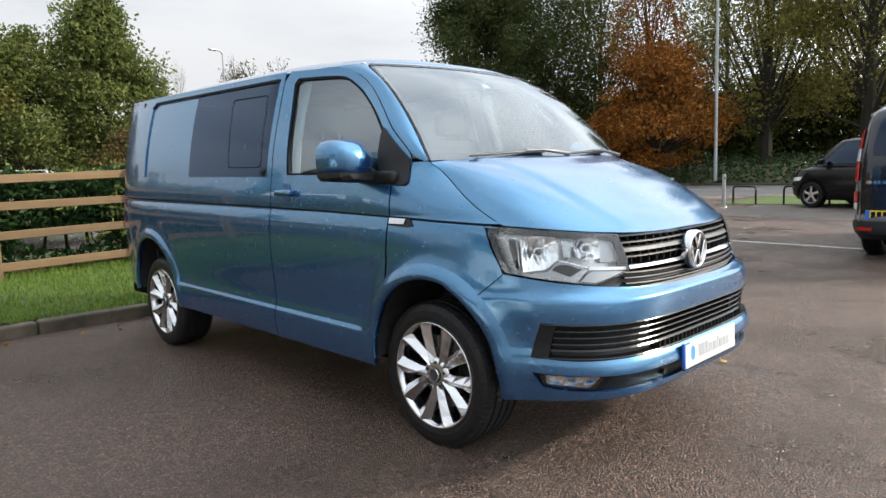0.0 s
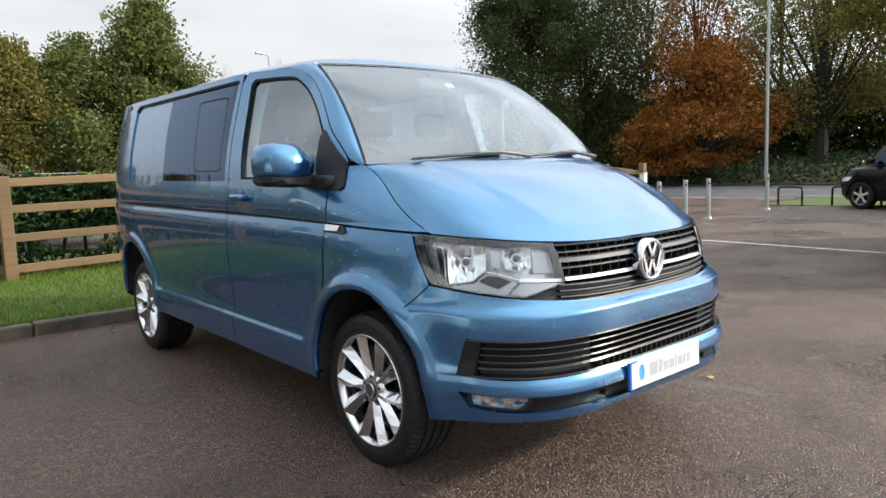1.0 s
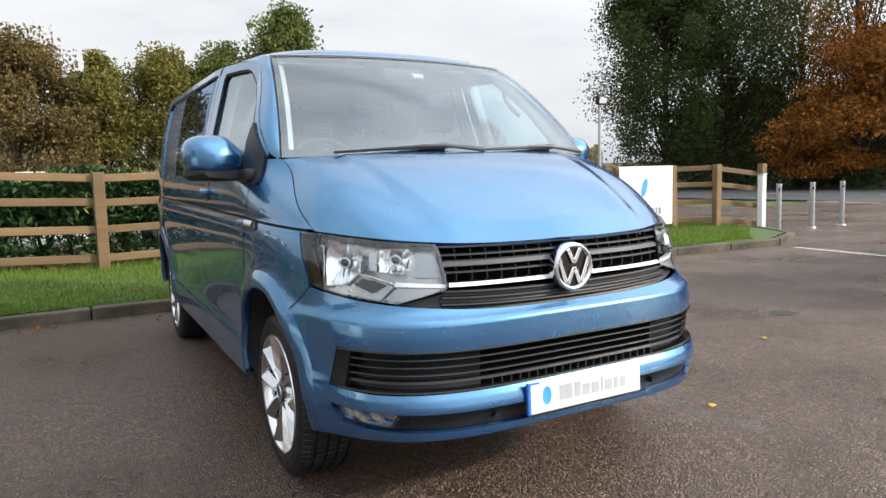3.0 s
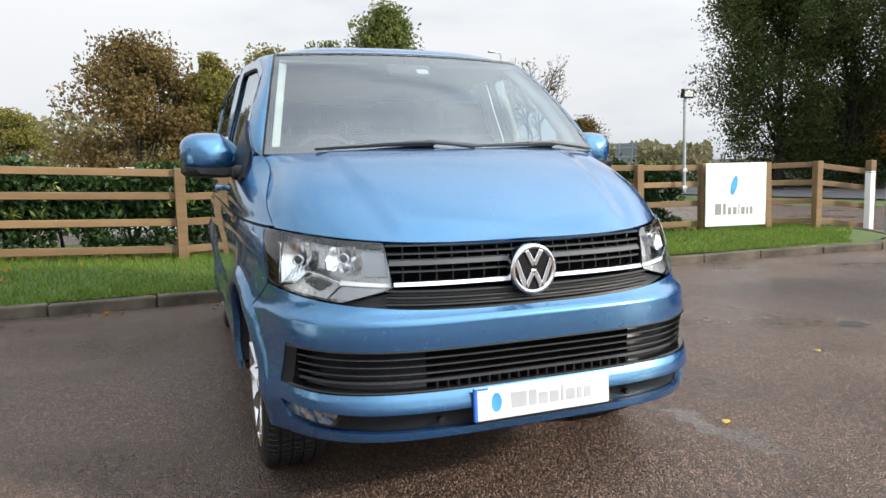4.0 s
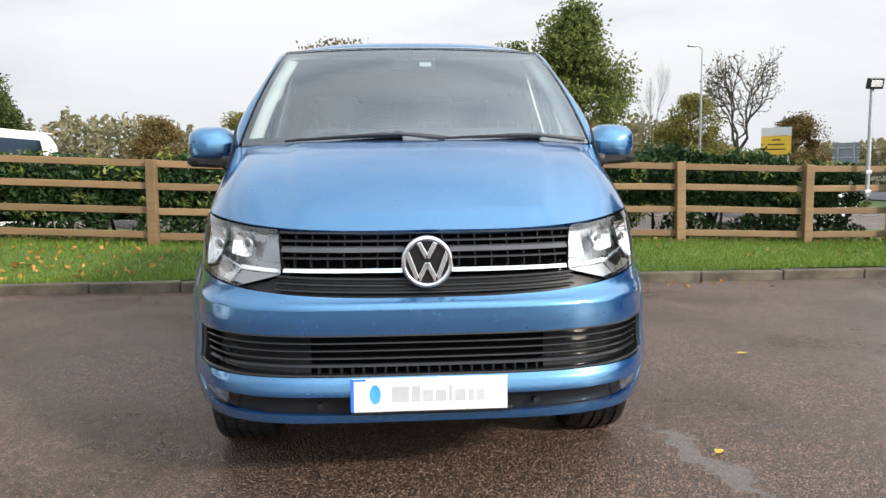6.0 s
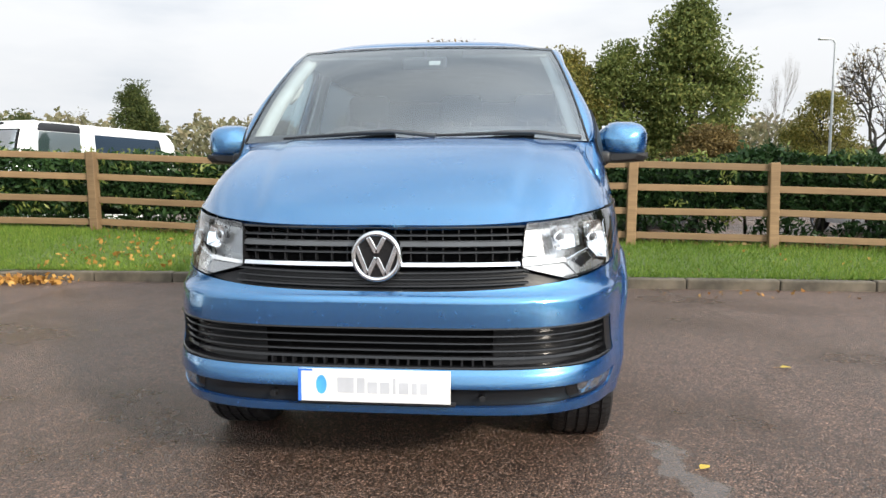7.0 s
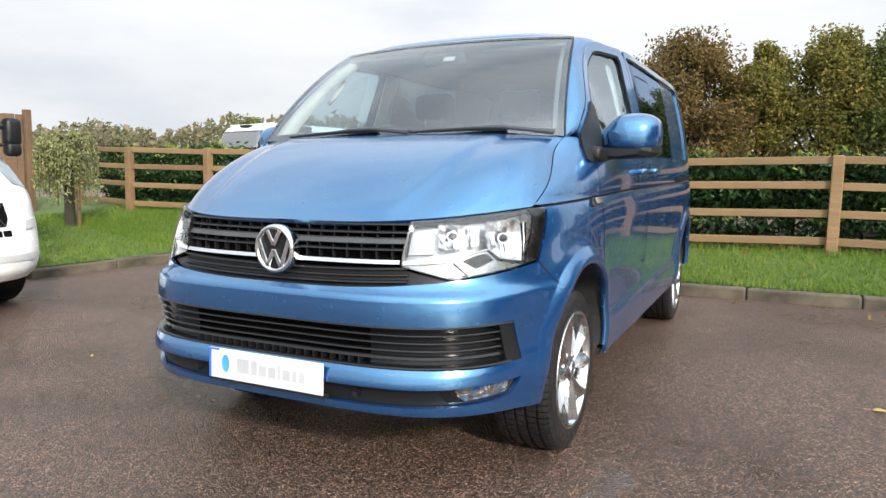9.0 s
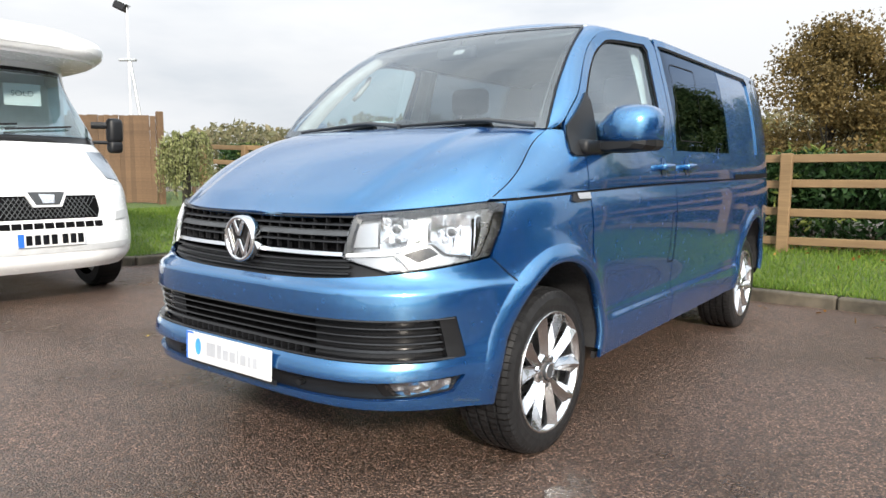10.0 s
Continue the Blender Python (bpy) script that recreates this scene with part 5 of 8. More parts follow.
def tail_map(a, z):
    s, c = math.sin(radians(a)), math.cos(radians(a))
    w = spline(W_Z, z)
    r = (abs(s / w) ** 6.0 + abs(c / (TAIL - 2.8)) ** 6.0) ** (-1 / 6.0)
    return Vector((-r * s, 2.8 + r * c, z + rake(2.8 + r * c)))


skin("tailgate", [rect(-23.5, 0.42, 23.5, 1.86)], tail_map, PAINT, van, res=(3, 0.06), rim=0.01)

# windscreen with black edge band
skin("screen_border", [rect(-1, 0, -0.990, 1), rect(0.990, 0, 1, 1), rect(-0.990, 0.978, 0.990, 1)], screen, DARK_GLOSS, van, "black border of the windscreen", res=(0.08, 0.08), rim=0.0, offset=0.008)
g = skin("windscreen", [rect(-1, 0, 1, 1)], screen, GLASS_CLEAR, van, "large raked windscreen", res=(0.08, 0.08), rim=0.0, offset=0.004)
g.visible_shadow = False
band = [[(-1, 0), (1, 0), (1, 0.055), (-1, 0.055)], [(-1, 0.945), (1, 0.945), (1, 1), (-1, 1)], [(-1, 0.055), (-0.955, 0.055), (-0.955, 0.945), (-1, 0.945)], [(0.955, 0.055), (1, 0.055), (1, 0.945), (0.955, 0.945)]]
skin("screen_band", band, screen, SEAL, van, res=(0.1, 0.1), rim=0.0, offset=0.0005)


# ---- headlights and grille ----
def lamp_top(a, gap=0.005):
    """Height of the bonnet's front edge at the angle a, less the gap."""
    lo, hi = 0.0, 1.0
    for _ in range(30):
        mid = (lo + hi) / 2
        p = bonnet(mid, 0)
        if math.degrees(math.atan2(p.x, YC - p.y)) < a:
            lo = mid
        else:
            hi = mid
    return bonnet(lo, 0).z - gap


LAMP_SHELL = plain("lamp_housing", (0.46, 0.47, 0.48), 0.28, 0.85)
LIGHT_GUIDE = plain("light_guide", (0.70, 0.71, 0.73), 0.22)
LAMP_SATIN = plain("lamp_satin", (0.36, 0.37, 0.39), 0.45, 0.7)


def dish(s, outline, middle, depth, parent, flutes=0.0):
    """A hollow mirror behind the lens: outline and middle in (angle, z), deepest in the middle, with upright flutes."""
    inn = Vector((-s * 0.50, 0.86, 0))
    edge = along(outline + outline[:1], 44)[:-1]
    bm, rows = bmesh.new(), []
    for r in (1.0, 0.97, 0.90, 0.80, 0.68, 0.54, 0.40, 0.26, 0.13):
        row = []
        for a, z in edge:
            a, z = middle[0] + (a - middle[0]) * r, middle[1] + (z - middle[1]) * r
            wave = flutes * (0.5 + 0.5 * math.cos(a * 7.5)) * (1 - r) * r * 4
            row.append(bm.verts.new(nose(s * a, z) + inn * (0.010 + depth * (1 - r ** 1.7) - wave)))
        rows.append(row)
    for p, q in zip(rows, rows[1:]):
        for i in range(len(p)):
            j = (i + 1) % len(p)
            bm.faces.new((p[i], p[j], q[j], q[i]))
    bm.faces.new(rows[-1])
    bmesh.ops.recalc_face_normals(bm, faces=bm.faces[:])
    part("reflector", bm, REFLECTOR, parent, smooth=True)
    bm = bmesh.new()
    lathe(bm, [(0, 0.0), (0.004, 0.012), (0.018, 0.015), (0.04, 0.015)], 18, "Y", (0, 0, 0))
    bmesh.ops.transform(bm, matrix=Matrix.Translation(nose(s * middle[0], middle[1]) + inn * 0.026) @ pose(0, 0, 0, 0, 0, s * 30), verts=bm.verts[:])
    bulb = part("bulb", bm, GREY_PLASTIC, parent, smooth=True)
    bm = bmesh.new()
    lathe(bm, [(0.006, 0.013), (0.0, 0.019), (0.012, 0.021), (0.02, 0.016)], 18, "Y", (0, 0, 0))
    bmesh.ops.transform(bm, matrix=Matrix.Translation(nose(s * middle[0], middle[1]) + inn * 0.026) @ pose(0, 0, 0, 0, 0, s * 30), verts=bm.verts[:])
    part("bulb_collar", bm, CHROME, bulb, smooth=True)


def headlight(s):
    T = lambda pts: [(s * a, z) for a, z in pts]
    hl = part("headlight", bmesh.new(), DARK_GLOSS, van, "clear headlight with chrome reflectors")
    out = rounded([(a, lamp_top(a)) for a in (19.6, 22.0, 24.5, 27.0, 29.5, 32.0, 34.0, 36.0, 38.0, 39.4)] + HL_OUT + [(31.0, 0.818), (25.0, 0.798), (18.5, 0.842)], 0.35, 3)
    skin("housing", [T(out)], nose, LAMP_SHELL, hl, res=(1.5, 0.03), rim=0.0, offset=-0.072)
    c = (28.5, 0.91)
    o2 = [(a + (c[0] - a) * 0.012, z + (c[1] - z) * 0.016) for a, z in out]
    skin("bezel", [T([out[i], out[(i + 1) % len(out)], o2[(i + 1) % len(out)], o2[i]]) for i in range(len(out))], nose, DARK_GLOSS, hl, res=(1.5, 0.03), rim=0.055, offset=-0.004)
    # inner mask, pierced by the two mirrors
    main = rounded([(35.1, 0.980), (34.2, 0.996), (29.5, 0.992), (29.5, 0.908), (30.1, 0.896), (31.7, 0.862), (35.0, 0.850)], 0.5, 3)
    second = rounded([(27.3, 0.972), (26.2, 0.982), (23.2, 0.982), (23.4, 0.904), (24.4, 0.897), (27.3, 0.906)], 0.4, 3)
    dish(s, main, (32.2, 0.930), 0.062, hl, 0.010)
    dish(s, second, (25.2, 0.940), 0.050, hl, 0.004)
    step = [(35.7, 0.985), (37.2, 0.992), (37.1, 0.945), (36.5, 0.868), (35.6, 0.856)]
    skin("outer_mask", [T(step)], nose, DARK_GLOSS, hl, res=(1, 0.03), rim=0.02, offset=-0.034)
    web = [(27.8, 0.975), (29.0, 0.985), (29.0, 0.915), (27.9, 0.912)]
    skin("centre_mask", [T(web)], nose, LAMP_SHELL, hl, res=(1, 0.03), rim=0.02, offset=-0.026)
    inner = [(19.8, 0.972), (22.6, 0.980), (22.8, 0.890), (19.2, 0.884)]
    skin("inner_mask", [T(inner)], nose, LAMP_SATIN, hl, res=(1, 0.03), rim=0.02, offset=-0.046)
    wedge = [(34.9, 0.842), (31.6, 0.856), (29.9, 0.893), (28.3, 0.884), (25.6, 0.857), (27.4, 0.812), (31.3, 0.824), (35.4, 0.836)]
    skin("lower_mask", [T(wedge)], nose, LAMP_SHELL, hl, res=(1, 0.02), rim=0.02, offset=-0.020)
    skin("lower_shade", [T([(26.4, 0.862), (28.3, 0.880), (29.8, 0.886), (31.0, 0.862), (28.4, 0.834)])], nose, DARK_GLOSS, hl, res=(1, 0.02), rim=0.0, offset=-0.017)
    skin("day_light", [T([(25.3, 0.873), (18.9, 0.860), (18.6, 0.847), (25.5, 0.858)])], nose, LIGHT_GUIDE, hl, "white day light strip", res=(1, 0.02), rim=0.02, offset=-0.012)
    skin("lamp_wing", [T([(25.1, 0.853), (18.9, 0.843), (24.5, 0.806), (26.9, 0.814)])], nose, LAMP_SATIN, hl, res=(1, 0.02), rim=0.015, offset=-0.016)
    bm = bmesh.new()
    inn = Vector((-s * 0.50, 0.86, 0))
    rim_line = along([(35.3, 0.848), (31.7, 0.860), (30.0, 0.897), (28.1, 0.886), (25.4, 0.862)], 24)
    tube(bm, [nose(s * a, z) + inn * 0.014 for a, z in rim_line], 0.0036, 6)
    tube(bm, [nose(s * a, z) + inn * 0.012 for a, z in along([(35.3, 0.848), (35.5, 0.984), (36.2, 0.990)], 12)], 0.003, 6)
    part("lamp_trim", bm, CHROME, hl, "thin chrome trim line", smooth=True)
    g = skin("lens", [T(out)], nose, GLASS_LAMP, hl, res=(1.5, 0.03), rim=0.0, offset=0.001)
    g.visible_shadow = False


mirrored(headlight)


def grille():
    gr = part("radiator_grille", bmesh.new(), BLACK_PLASTIC, van, "black grille with chrome bar")
    back = both([(0, 0.99), (10, 0.988), (19.8, 0.985), (18.4, 0.838), (25.0, 0.792), (15, 0.765), (0, 0.757)])
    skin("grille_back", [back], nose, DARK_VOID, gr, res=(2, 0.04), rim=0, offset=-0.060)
    low = both([(0, 0.828), (18.4, 0.832), (25.2, 0.798), (20, 0.783), (15, 0.773), (0, 0.765)])
    skin("grille_lower", [low], nose, BLACK_PLASTIC, gr, res=(2, 0.02), rim=0.0, offset=-0.026)
    wide = lambda z: 18.35 + (z - 0.84) * 8.5
    for z, h, d, m in ((0.980, 0.008, -0.004, DARK_GLOSS), (0.952, 0.008, -0.010, BLACK_PLASTIC), (0.922, 0.022, -0.006, GREY_PLASTIC), (0.893, 0.008, -0.012, BLACK_PLASTIC), (0.853, 0.020, 0.001, CHROME), (0.822, 0.008, -0.004, BLACK_PLASTIC), (0.800, 0.007, -0.006, BLACK_PLASTIC), (0.778, 0.007, -0.004, BLACK_PLASTIC)):
        w = wide(z) if z > 0.83 else 19.5
        slat(gr, "chrome_bar" if m is CHROME else "grille_slat", lambda a, z=z: z + (0.003 if z > 0.83 else 0.012) * (a / 19) ** 2, -w, w, h, 0.045, d, m)
    for k in range(-8, 9):
        if k:
            for z0, z1 in ((0.893, 0.911), (0.933, 0.952), (0.955, 0.98), (0.864, 0.890)):
                rib(gr, "grille_rib", k * 2.15, z0, z1, 0.02, -0.02, 0.004)
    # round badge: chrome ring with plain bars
    b = part("badge", bmesh.new(), CHROME, gr, "round chrome badge on dark ground")
    at = Vector((0, 0.062, 0.882))
    bm = bmesh.new()
    lathe(bm, [(0.03, 0.0), (0.004, 0.0), (0.004, 0.070)], 40, "Y", at)
    part("badge_ground", bm, DARK_GLOSS, b, smooth=False)
    bm = bmesh.new()
    lathe(bm, [(0.035, 0.090), (0.004, 0.090), (-0.006, 0.086), (-0.008, 0.080), (-0.006, 0.074), (0.006, 0.070)], 48, "Y", at)
    part("badge_ring", bm, CHROME, b, smooth=True)
    for x0, z0, x1, z1 in ((1.16 * p for p in q) for q in ((-0.060, 0.030, -0.027, -0.056), (0.060, 0.030, 0.027, -0.056), (-0.027, -0.056, 0.0, -0.002), (0.027, -0.056, 0.0, -0.002), (-0.025, 0.058, 0.0, 0.012), (0.025, 0.058, 0.0, 0.012))):
        bm = bmesh.new()
        L = math.hypot(x1 - x0, z1 - z0)
        box(bm, (0.017, 0.008, L), (0, 0, 0), 0.0025)
        ang = math.degrees(math.atan2(x1 - x0, z1 - z0))
        bmesh.ops.transform(bm, matrix=Matrix.Translation(at + Vector(((x0 + x1) / 2, -0.001, (z0 + z1) / 2))) @ pose(0, 0, 0, 0, ang, 0), verts=bm.verts[:])
        part("badge_bar", bm, CHROME, b)


grille()


def number_plate():
    pl = part("number_plate", bmesh.new(), WHITE_PLATE, van, "white dealer plate with pale lettering bars")
    bm = bmesh.new()
    box(bm, (0.525, 0.007, 0.114), (0, 0, 0), 0.003)
    part("plate", bm, WHITE_PLATE, pl)
    bm = bmesh.new()
    box(bm, (0.54, 0.012, 0.016), (0.01, 0.007, -0.058), 0.003)
    box(bm, (0.46, 0.020, 0.09), (0, 0.012, 0), 0.003)
    part("plate_holder", bm, BLACK_PLASTIC, pl)
    bm = bmesh.new()
    box(bm, (0.009, 0.003, 0.112), (-0.258, -0.0032, 0), 0.0005)
    box(bm, (0.003, 0.012, 0.112), (-0.2635, 0.002, 0), 0.0005)
    box(bm, (0.045, 0.002, 0.007), (-0.236, -0.0035, 0.0525), 0.0005)
    part("blue_band", bm, PLATE_BLUE, pl)
    bm = bmesh.new()
    lathe(bm, [(0, 0.0), (-0.001, 0.026), (0.001, 0.027)], 24, "Y", (-0.183, -0.0035, 0.002))
    bmesh.ops.scale(bm, vec=(0.72, 1, 1.25), verts=bm.verts[:], space=Matrix.Translation((0.183, 0, 0)))
    part("plate_mark", bm, LOGO_BLUE, pl)
    for x, w, h, z in ((-0.098, 0.058, 0.054, 0.002), (-0.045, 0.028, 0.054, 0.002), (-0.005, 0.034, 0.040, -0.005), (0.038, 0.034, 0.040, -0.005), (0.071, 0.010, 0.054, 0.002), (0.103, 0.034, 0.040, -0.005), (0.140, 0.018, 0.040, -0.005), (0.172, 0.026, 0.040, -0.005)):
        bm = bmesh.new()
        box(bm, (w, 0.0015, h), (x, -0.0038, z), 0.0005)
        part("lettering_bar", bm, plain("plate_pale_grey", (0.40, 0.41, 0.44), 0.4) if "plate_pale_grey" not in bpy.data.materials else bpy.data.materials["plate_pale_grey"], pl)
    pl.matrix_basis = pose(0, -0.006, 0.445, -2, 0, 0)


number_plate()


# ---- wheels ----
def wheel_parts():
    """One alloy wheel, hub face towards +x, centred on its axle end."""
    w = thing("wheel", "", "")
    bm = bmesh.new()
    R, tw = 0.343, 0.255
    prof = [(-tw, 0.246), (-tw - 0.004, 0.262), (-tw - 0.002, 0.300), (-tw + 0.012, 0.330), (-tw + 0.030, R - 0.004)]
    grooves = [-0.196, -0.148, -0.104, -0.056]
    for gx in grooves:
        prof += [(gx - 0.007, R), (gx - 0.005, R - 0.008), (gx + 0.005, R - 0.008), (gx + 0.007, R)]
    prof += [(-0.028, R - 0.004), (-0.012, 0.331), (0.000, 0.303), (0.003, 0.274), (-0.001, 0.258), (-0.006, 0.246)]
    lathe(bm, prof, 72, "X")
    part("tyre", bm, TYRE, w, smooth=False)
    bm = bmesh.new()
    lathe(bm, [(-0.012, 0.238), (0.000, 0.240), (0.003, 0.236), (-0.004, 0.228), (-0.03, 0.220), (-0.20, 0.205), (-0.22, 0.222), (-0.24, 0.236)], 64, "X")
    part("rim", bm, ALLOY, w, smooth=True)
    bm = bmesh.new()
    lathe(bm, [(-0.105, 0.04), (-0.105, 0.165), (-0.130, 0.165), (-0.130, 0.04)], 40, "X", closed=True)
    part("brake_disc", bm, STEEL, w)
    bm = bmesh.new()
    box(bm, (0.07, 0.11, 0.16), (-0.12, 0.115, 0.02), 0.015)
    part("brake_caliper", bm, BLACK_PLASTIC, w)
    bm = bmesh.new()
    lathe(bm, [(-0.14, 0.0), (-0.14, 0.21)], 32, "X")
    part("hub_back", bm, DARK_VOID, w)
    for i in range(10):
        pair, k = divmod(i, 2)
        ang = 72 * pair + (19.0 if k else -19.0)
        root = 72 * pair + (11 if k else -11)
        bm = bmesh.new()
        # tapered spoke: narrow ridge at the hub, broad at the rim
        st = []
        for t, wd, xo in ((0.0, 0.018, -0.026), (0.35, 0.026, -0.018), (0.75, 0.034, -0.010), (1.0, 0.042, -0.005)):
            a = radians(root + (ang - root) * t)
            r = 0.052 + (0.231 - 0.052) * t
            c = Vector((0, r * math.cos(a), r * math.sin(a)))
            tan = Vector((0, -math.sin(a), math.cos(a)))
            st.append((c, tan, wd, xo))
        rows = []
        for c, tan, wd, xo in st:
            rows.append([bm.verts.new(c + tan * o * wd + Vector((xo + d, 0, 0))) for o, d in ((-0.80, -0.05), (-0.98, -0.016), (-0.05, 0.010), (0.05, 0.010), (0.98, -0.016), (0.80, -0.05))])
        fm = []
        for a, b in zip(rows, rows[1:]):
            for j in range(5):
                f = bm.faces.new((a[j], b[j], b[j + 1], a[j + 1]))
                f.material_index = 1 if j in (0, 4) else 0
        bmesh.ops.recalc_face_normals(bm, faces=bm.faces[:])
        part("spoke", bm, [ALLOY, ALLOY_WALL], w)
    bm = bmesh.new()
    lathe(bm, [(-0.04, 0.075), (-0.024, 0.070), (-0.020, 0.052), (-0.018, 0.038)], 40, "X")
    part("hub", bm, ALLOY, w, smooth=True)
    for i in range(5):
        a = radians(72 * i + 36)
        bm = bmesh.new()
        c = Vector((-0.019, 0.056 * math.cos(a), 0.056 * math.sin(a)))
        cyl(bm, 0.008, 0.007, c, c + Vector((0.003, 0, 0)), 10)
        part("wheel_bolt", bm, GREY_PLASTIC, w)
    bm = bmesh.new()
    lathe(bm, [(-0.022, 0.036), (-0.010, 0.034), (-0.008, 0.030), (-0.008, 0.0)], 32, "X")
    cap = part("centre_cap", bm, GREY_PLASTIC, w)
    bm = bmesh.new()
    lathe(bm, [(-0.010, 0.033), (-0.0065, 0.031), (-0.0065, 0.026), (-0.010, 0.025)], 32, "X")
    part("cap_ring", bm, CHROME, cap)
    bm = bmesh.new()
    cyl(bm, 0.004, 0.004, (-0.004, 0.13, 0.185), (0.012, 0.122, 0.176), 8)
    part("valve", bm, RUBBER, w)
    for ob in w.children_recursive:
        if ob.name.split(".")[0] != "tyre":
            ob.data.transform(Matrix.Diagonal((1, 1.045, 1.045, 1)))
    return w


STEER = 0.0
base_wheel = wheel_parts()
HUB_X = 0.897


def set_wheels():
    spots = [(HUB_X, FRONT_AXLE, 1, 14), (-HUB_X, FRONT_AXLE, -1, -20), (HUB_X, REAR_AXLE, 1, 40), (-HUB_X, REAR_AXLE, -1, 8)]
    for i, (x, y, s, spin) in enumerate(spots):
        st = STEER if y < 2 else 0
        m = pose(x, y, 0.336, 0, 0, (0 if s > 0 else 180) + st) @ pose(0, 0, 0, spin, 0, 0)
        ob = base_wheel if i == 0 else copy_thing(base_wheel, m)
        ob.matrix_basis = m
        ob.parent = van


set_wheels()


def wheel_housing(yw, s):
    bm = bmesh.new()
    n = 20
    rows = []
    for i in range(n + 1):
        a = math.pi * i / n
        y, z = yw + (ARCH[0] + 0.012) * math.cos(a), ARCH[2] + (ARCH[1] + 0.012) * math.sin(a)
        xo = half(min(max(y, 0.46), 4.4), max(z, 0.25)) - 0.012
        rows.append([bm.verts.new((s * xo, y, z + rake(y))), bm.verts.new((s * 0.52, y, z + rake(y)))])
    for a, b in zip(rows, rows[1:]):
        bm.faces.new((a[0], a[1], b[1], b[0]))
    bm.faces.new([r[1] for r in rows])
    part("wheel_housing", bm, LINER, van)


for yy in (FRONT_ARCH, REAR_AXLE):
    for sx in (1, -1):
        wheel_housing(yy, sx)
def arch_flare(yw, s, front):
    """Raised rounded lip round a wheel opening."""
    def at(th, r):
        y, z = yw + (ARCH[0] + r) * math.cos(th), ARCH[2] + (ARCH[1] + r) * math.sin(th)
        if front and y < 0.75:
            return nose(s * angle_at(y, z), z)
        return left(y, z) if s > 0 else right(y, z)

    bm = bmesh.new()
    rows = []
    n = 48
    t0, t1 = (0.0, math.pi * 0.985) if front else (0.0, math.pi)
    for i in range(n + 1):
        th = t0 + (t1 - t0) * i / n
        fade = 0.8 * sm(min(1.0, (i + 1) / 20)) * sm(min(1.0, (n - i + 2) / (14 if front else 9)))
        c = at(th, 0.02)
        nn = (at(th + 0.02, 0.02) - at(th - 0.02, 0.02)).cross(at(th, 0.03) - at(th, 0.01)).normalized()
        if nn.x * s < 0:
            nn = -nn
        row = []
        for r, o in ((0.004, -0.030), (-0.002, -0.004), (0.001, 0.010), (0.008, 0.0155), (0.020, 0.0165), (0.036, 0.0140), (0.052, 0.0085), (0.066, 0.0030), (0.080, -0.0030)):
            row.append(bm.verts.new(at(th, r) + nn * (o * fade * (1.0 if front else 0.55) if o > 0 else o)))
        rows.append(row)
    for a, b in zip(rows, rows[1:]):
        for j in range(len(a) - 1):
            bm.faces.new((a[j], b[j], b[j + 1], a[j + 1]) if s < 0 else (a[j], a[j + 1], b[j + 1], b[j]))
    bmesh.ops.recalc_face_normals(bm, faces=bm.faces[:])
    part("arch_flare", bm, PAINT, van, smooth=True)


for sx in (1, -1):
    arch_flare(FRONT_ARCH, sx, True)
    arch_flare(REAR_AXLE, sx, False)
# floor pan and engine bay lining
bm = bmesh.new()
box(bm, (1.60, 4.45, 0.10), (0, 2.55, 0.36), 0.03)
box(bm, (1.02, 0.9, 0.62), (0, 0.66, 0.62), 0.03)
part("floor_pan", bm, DARK_VOID, van)


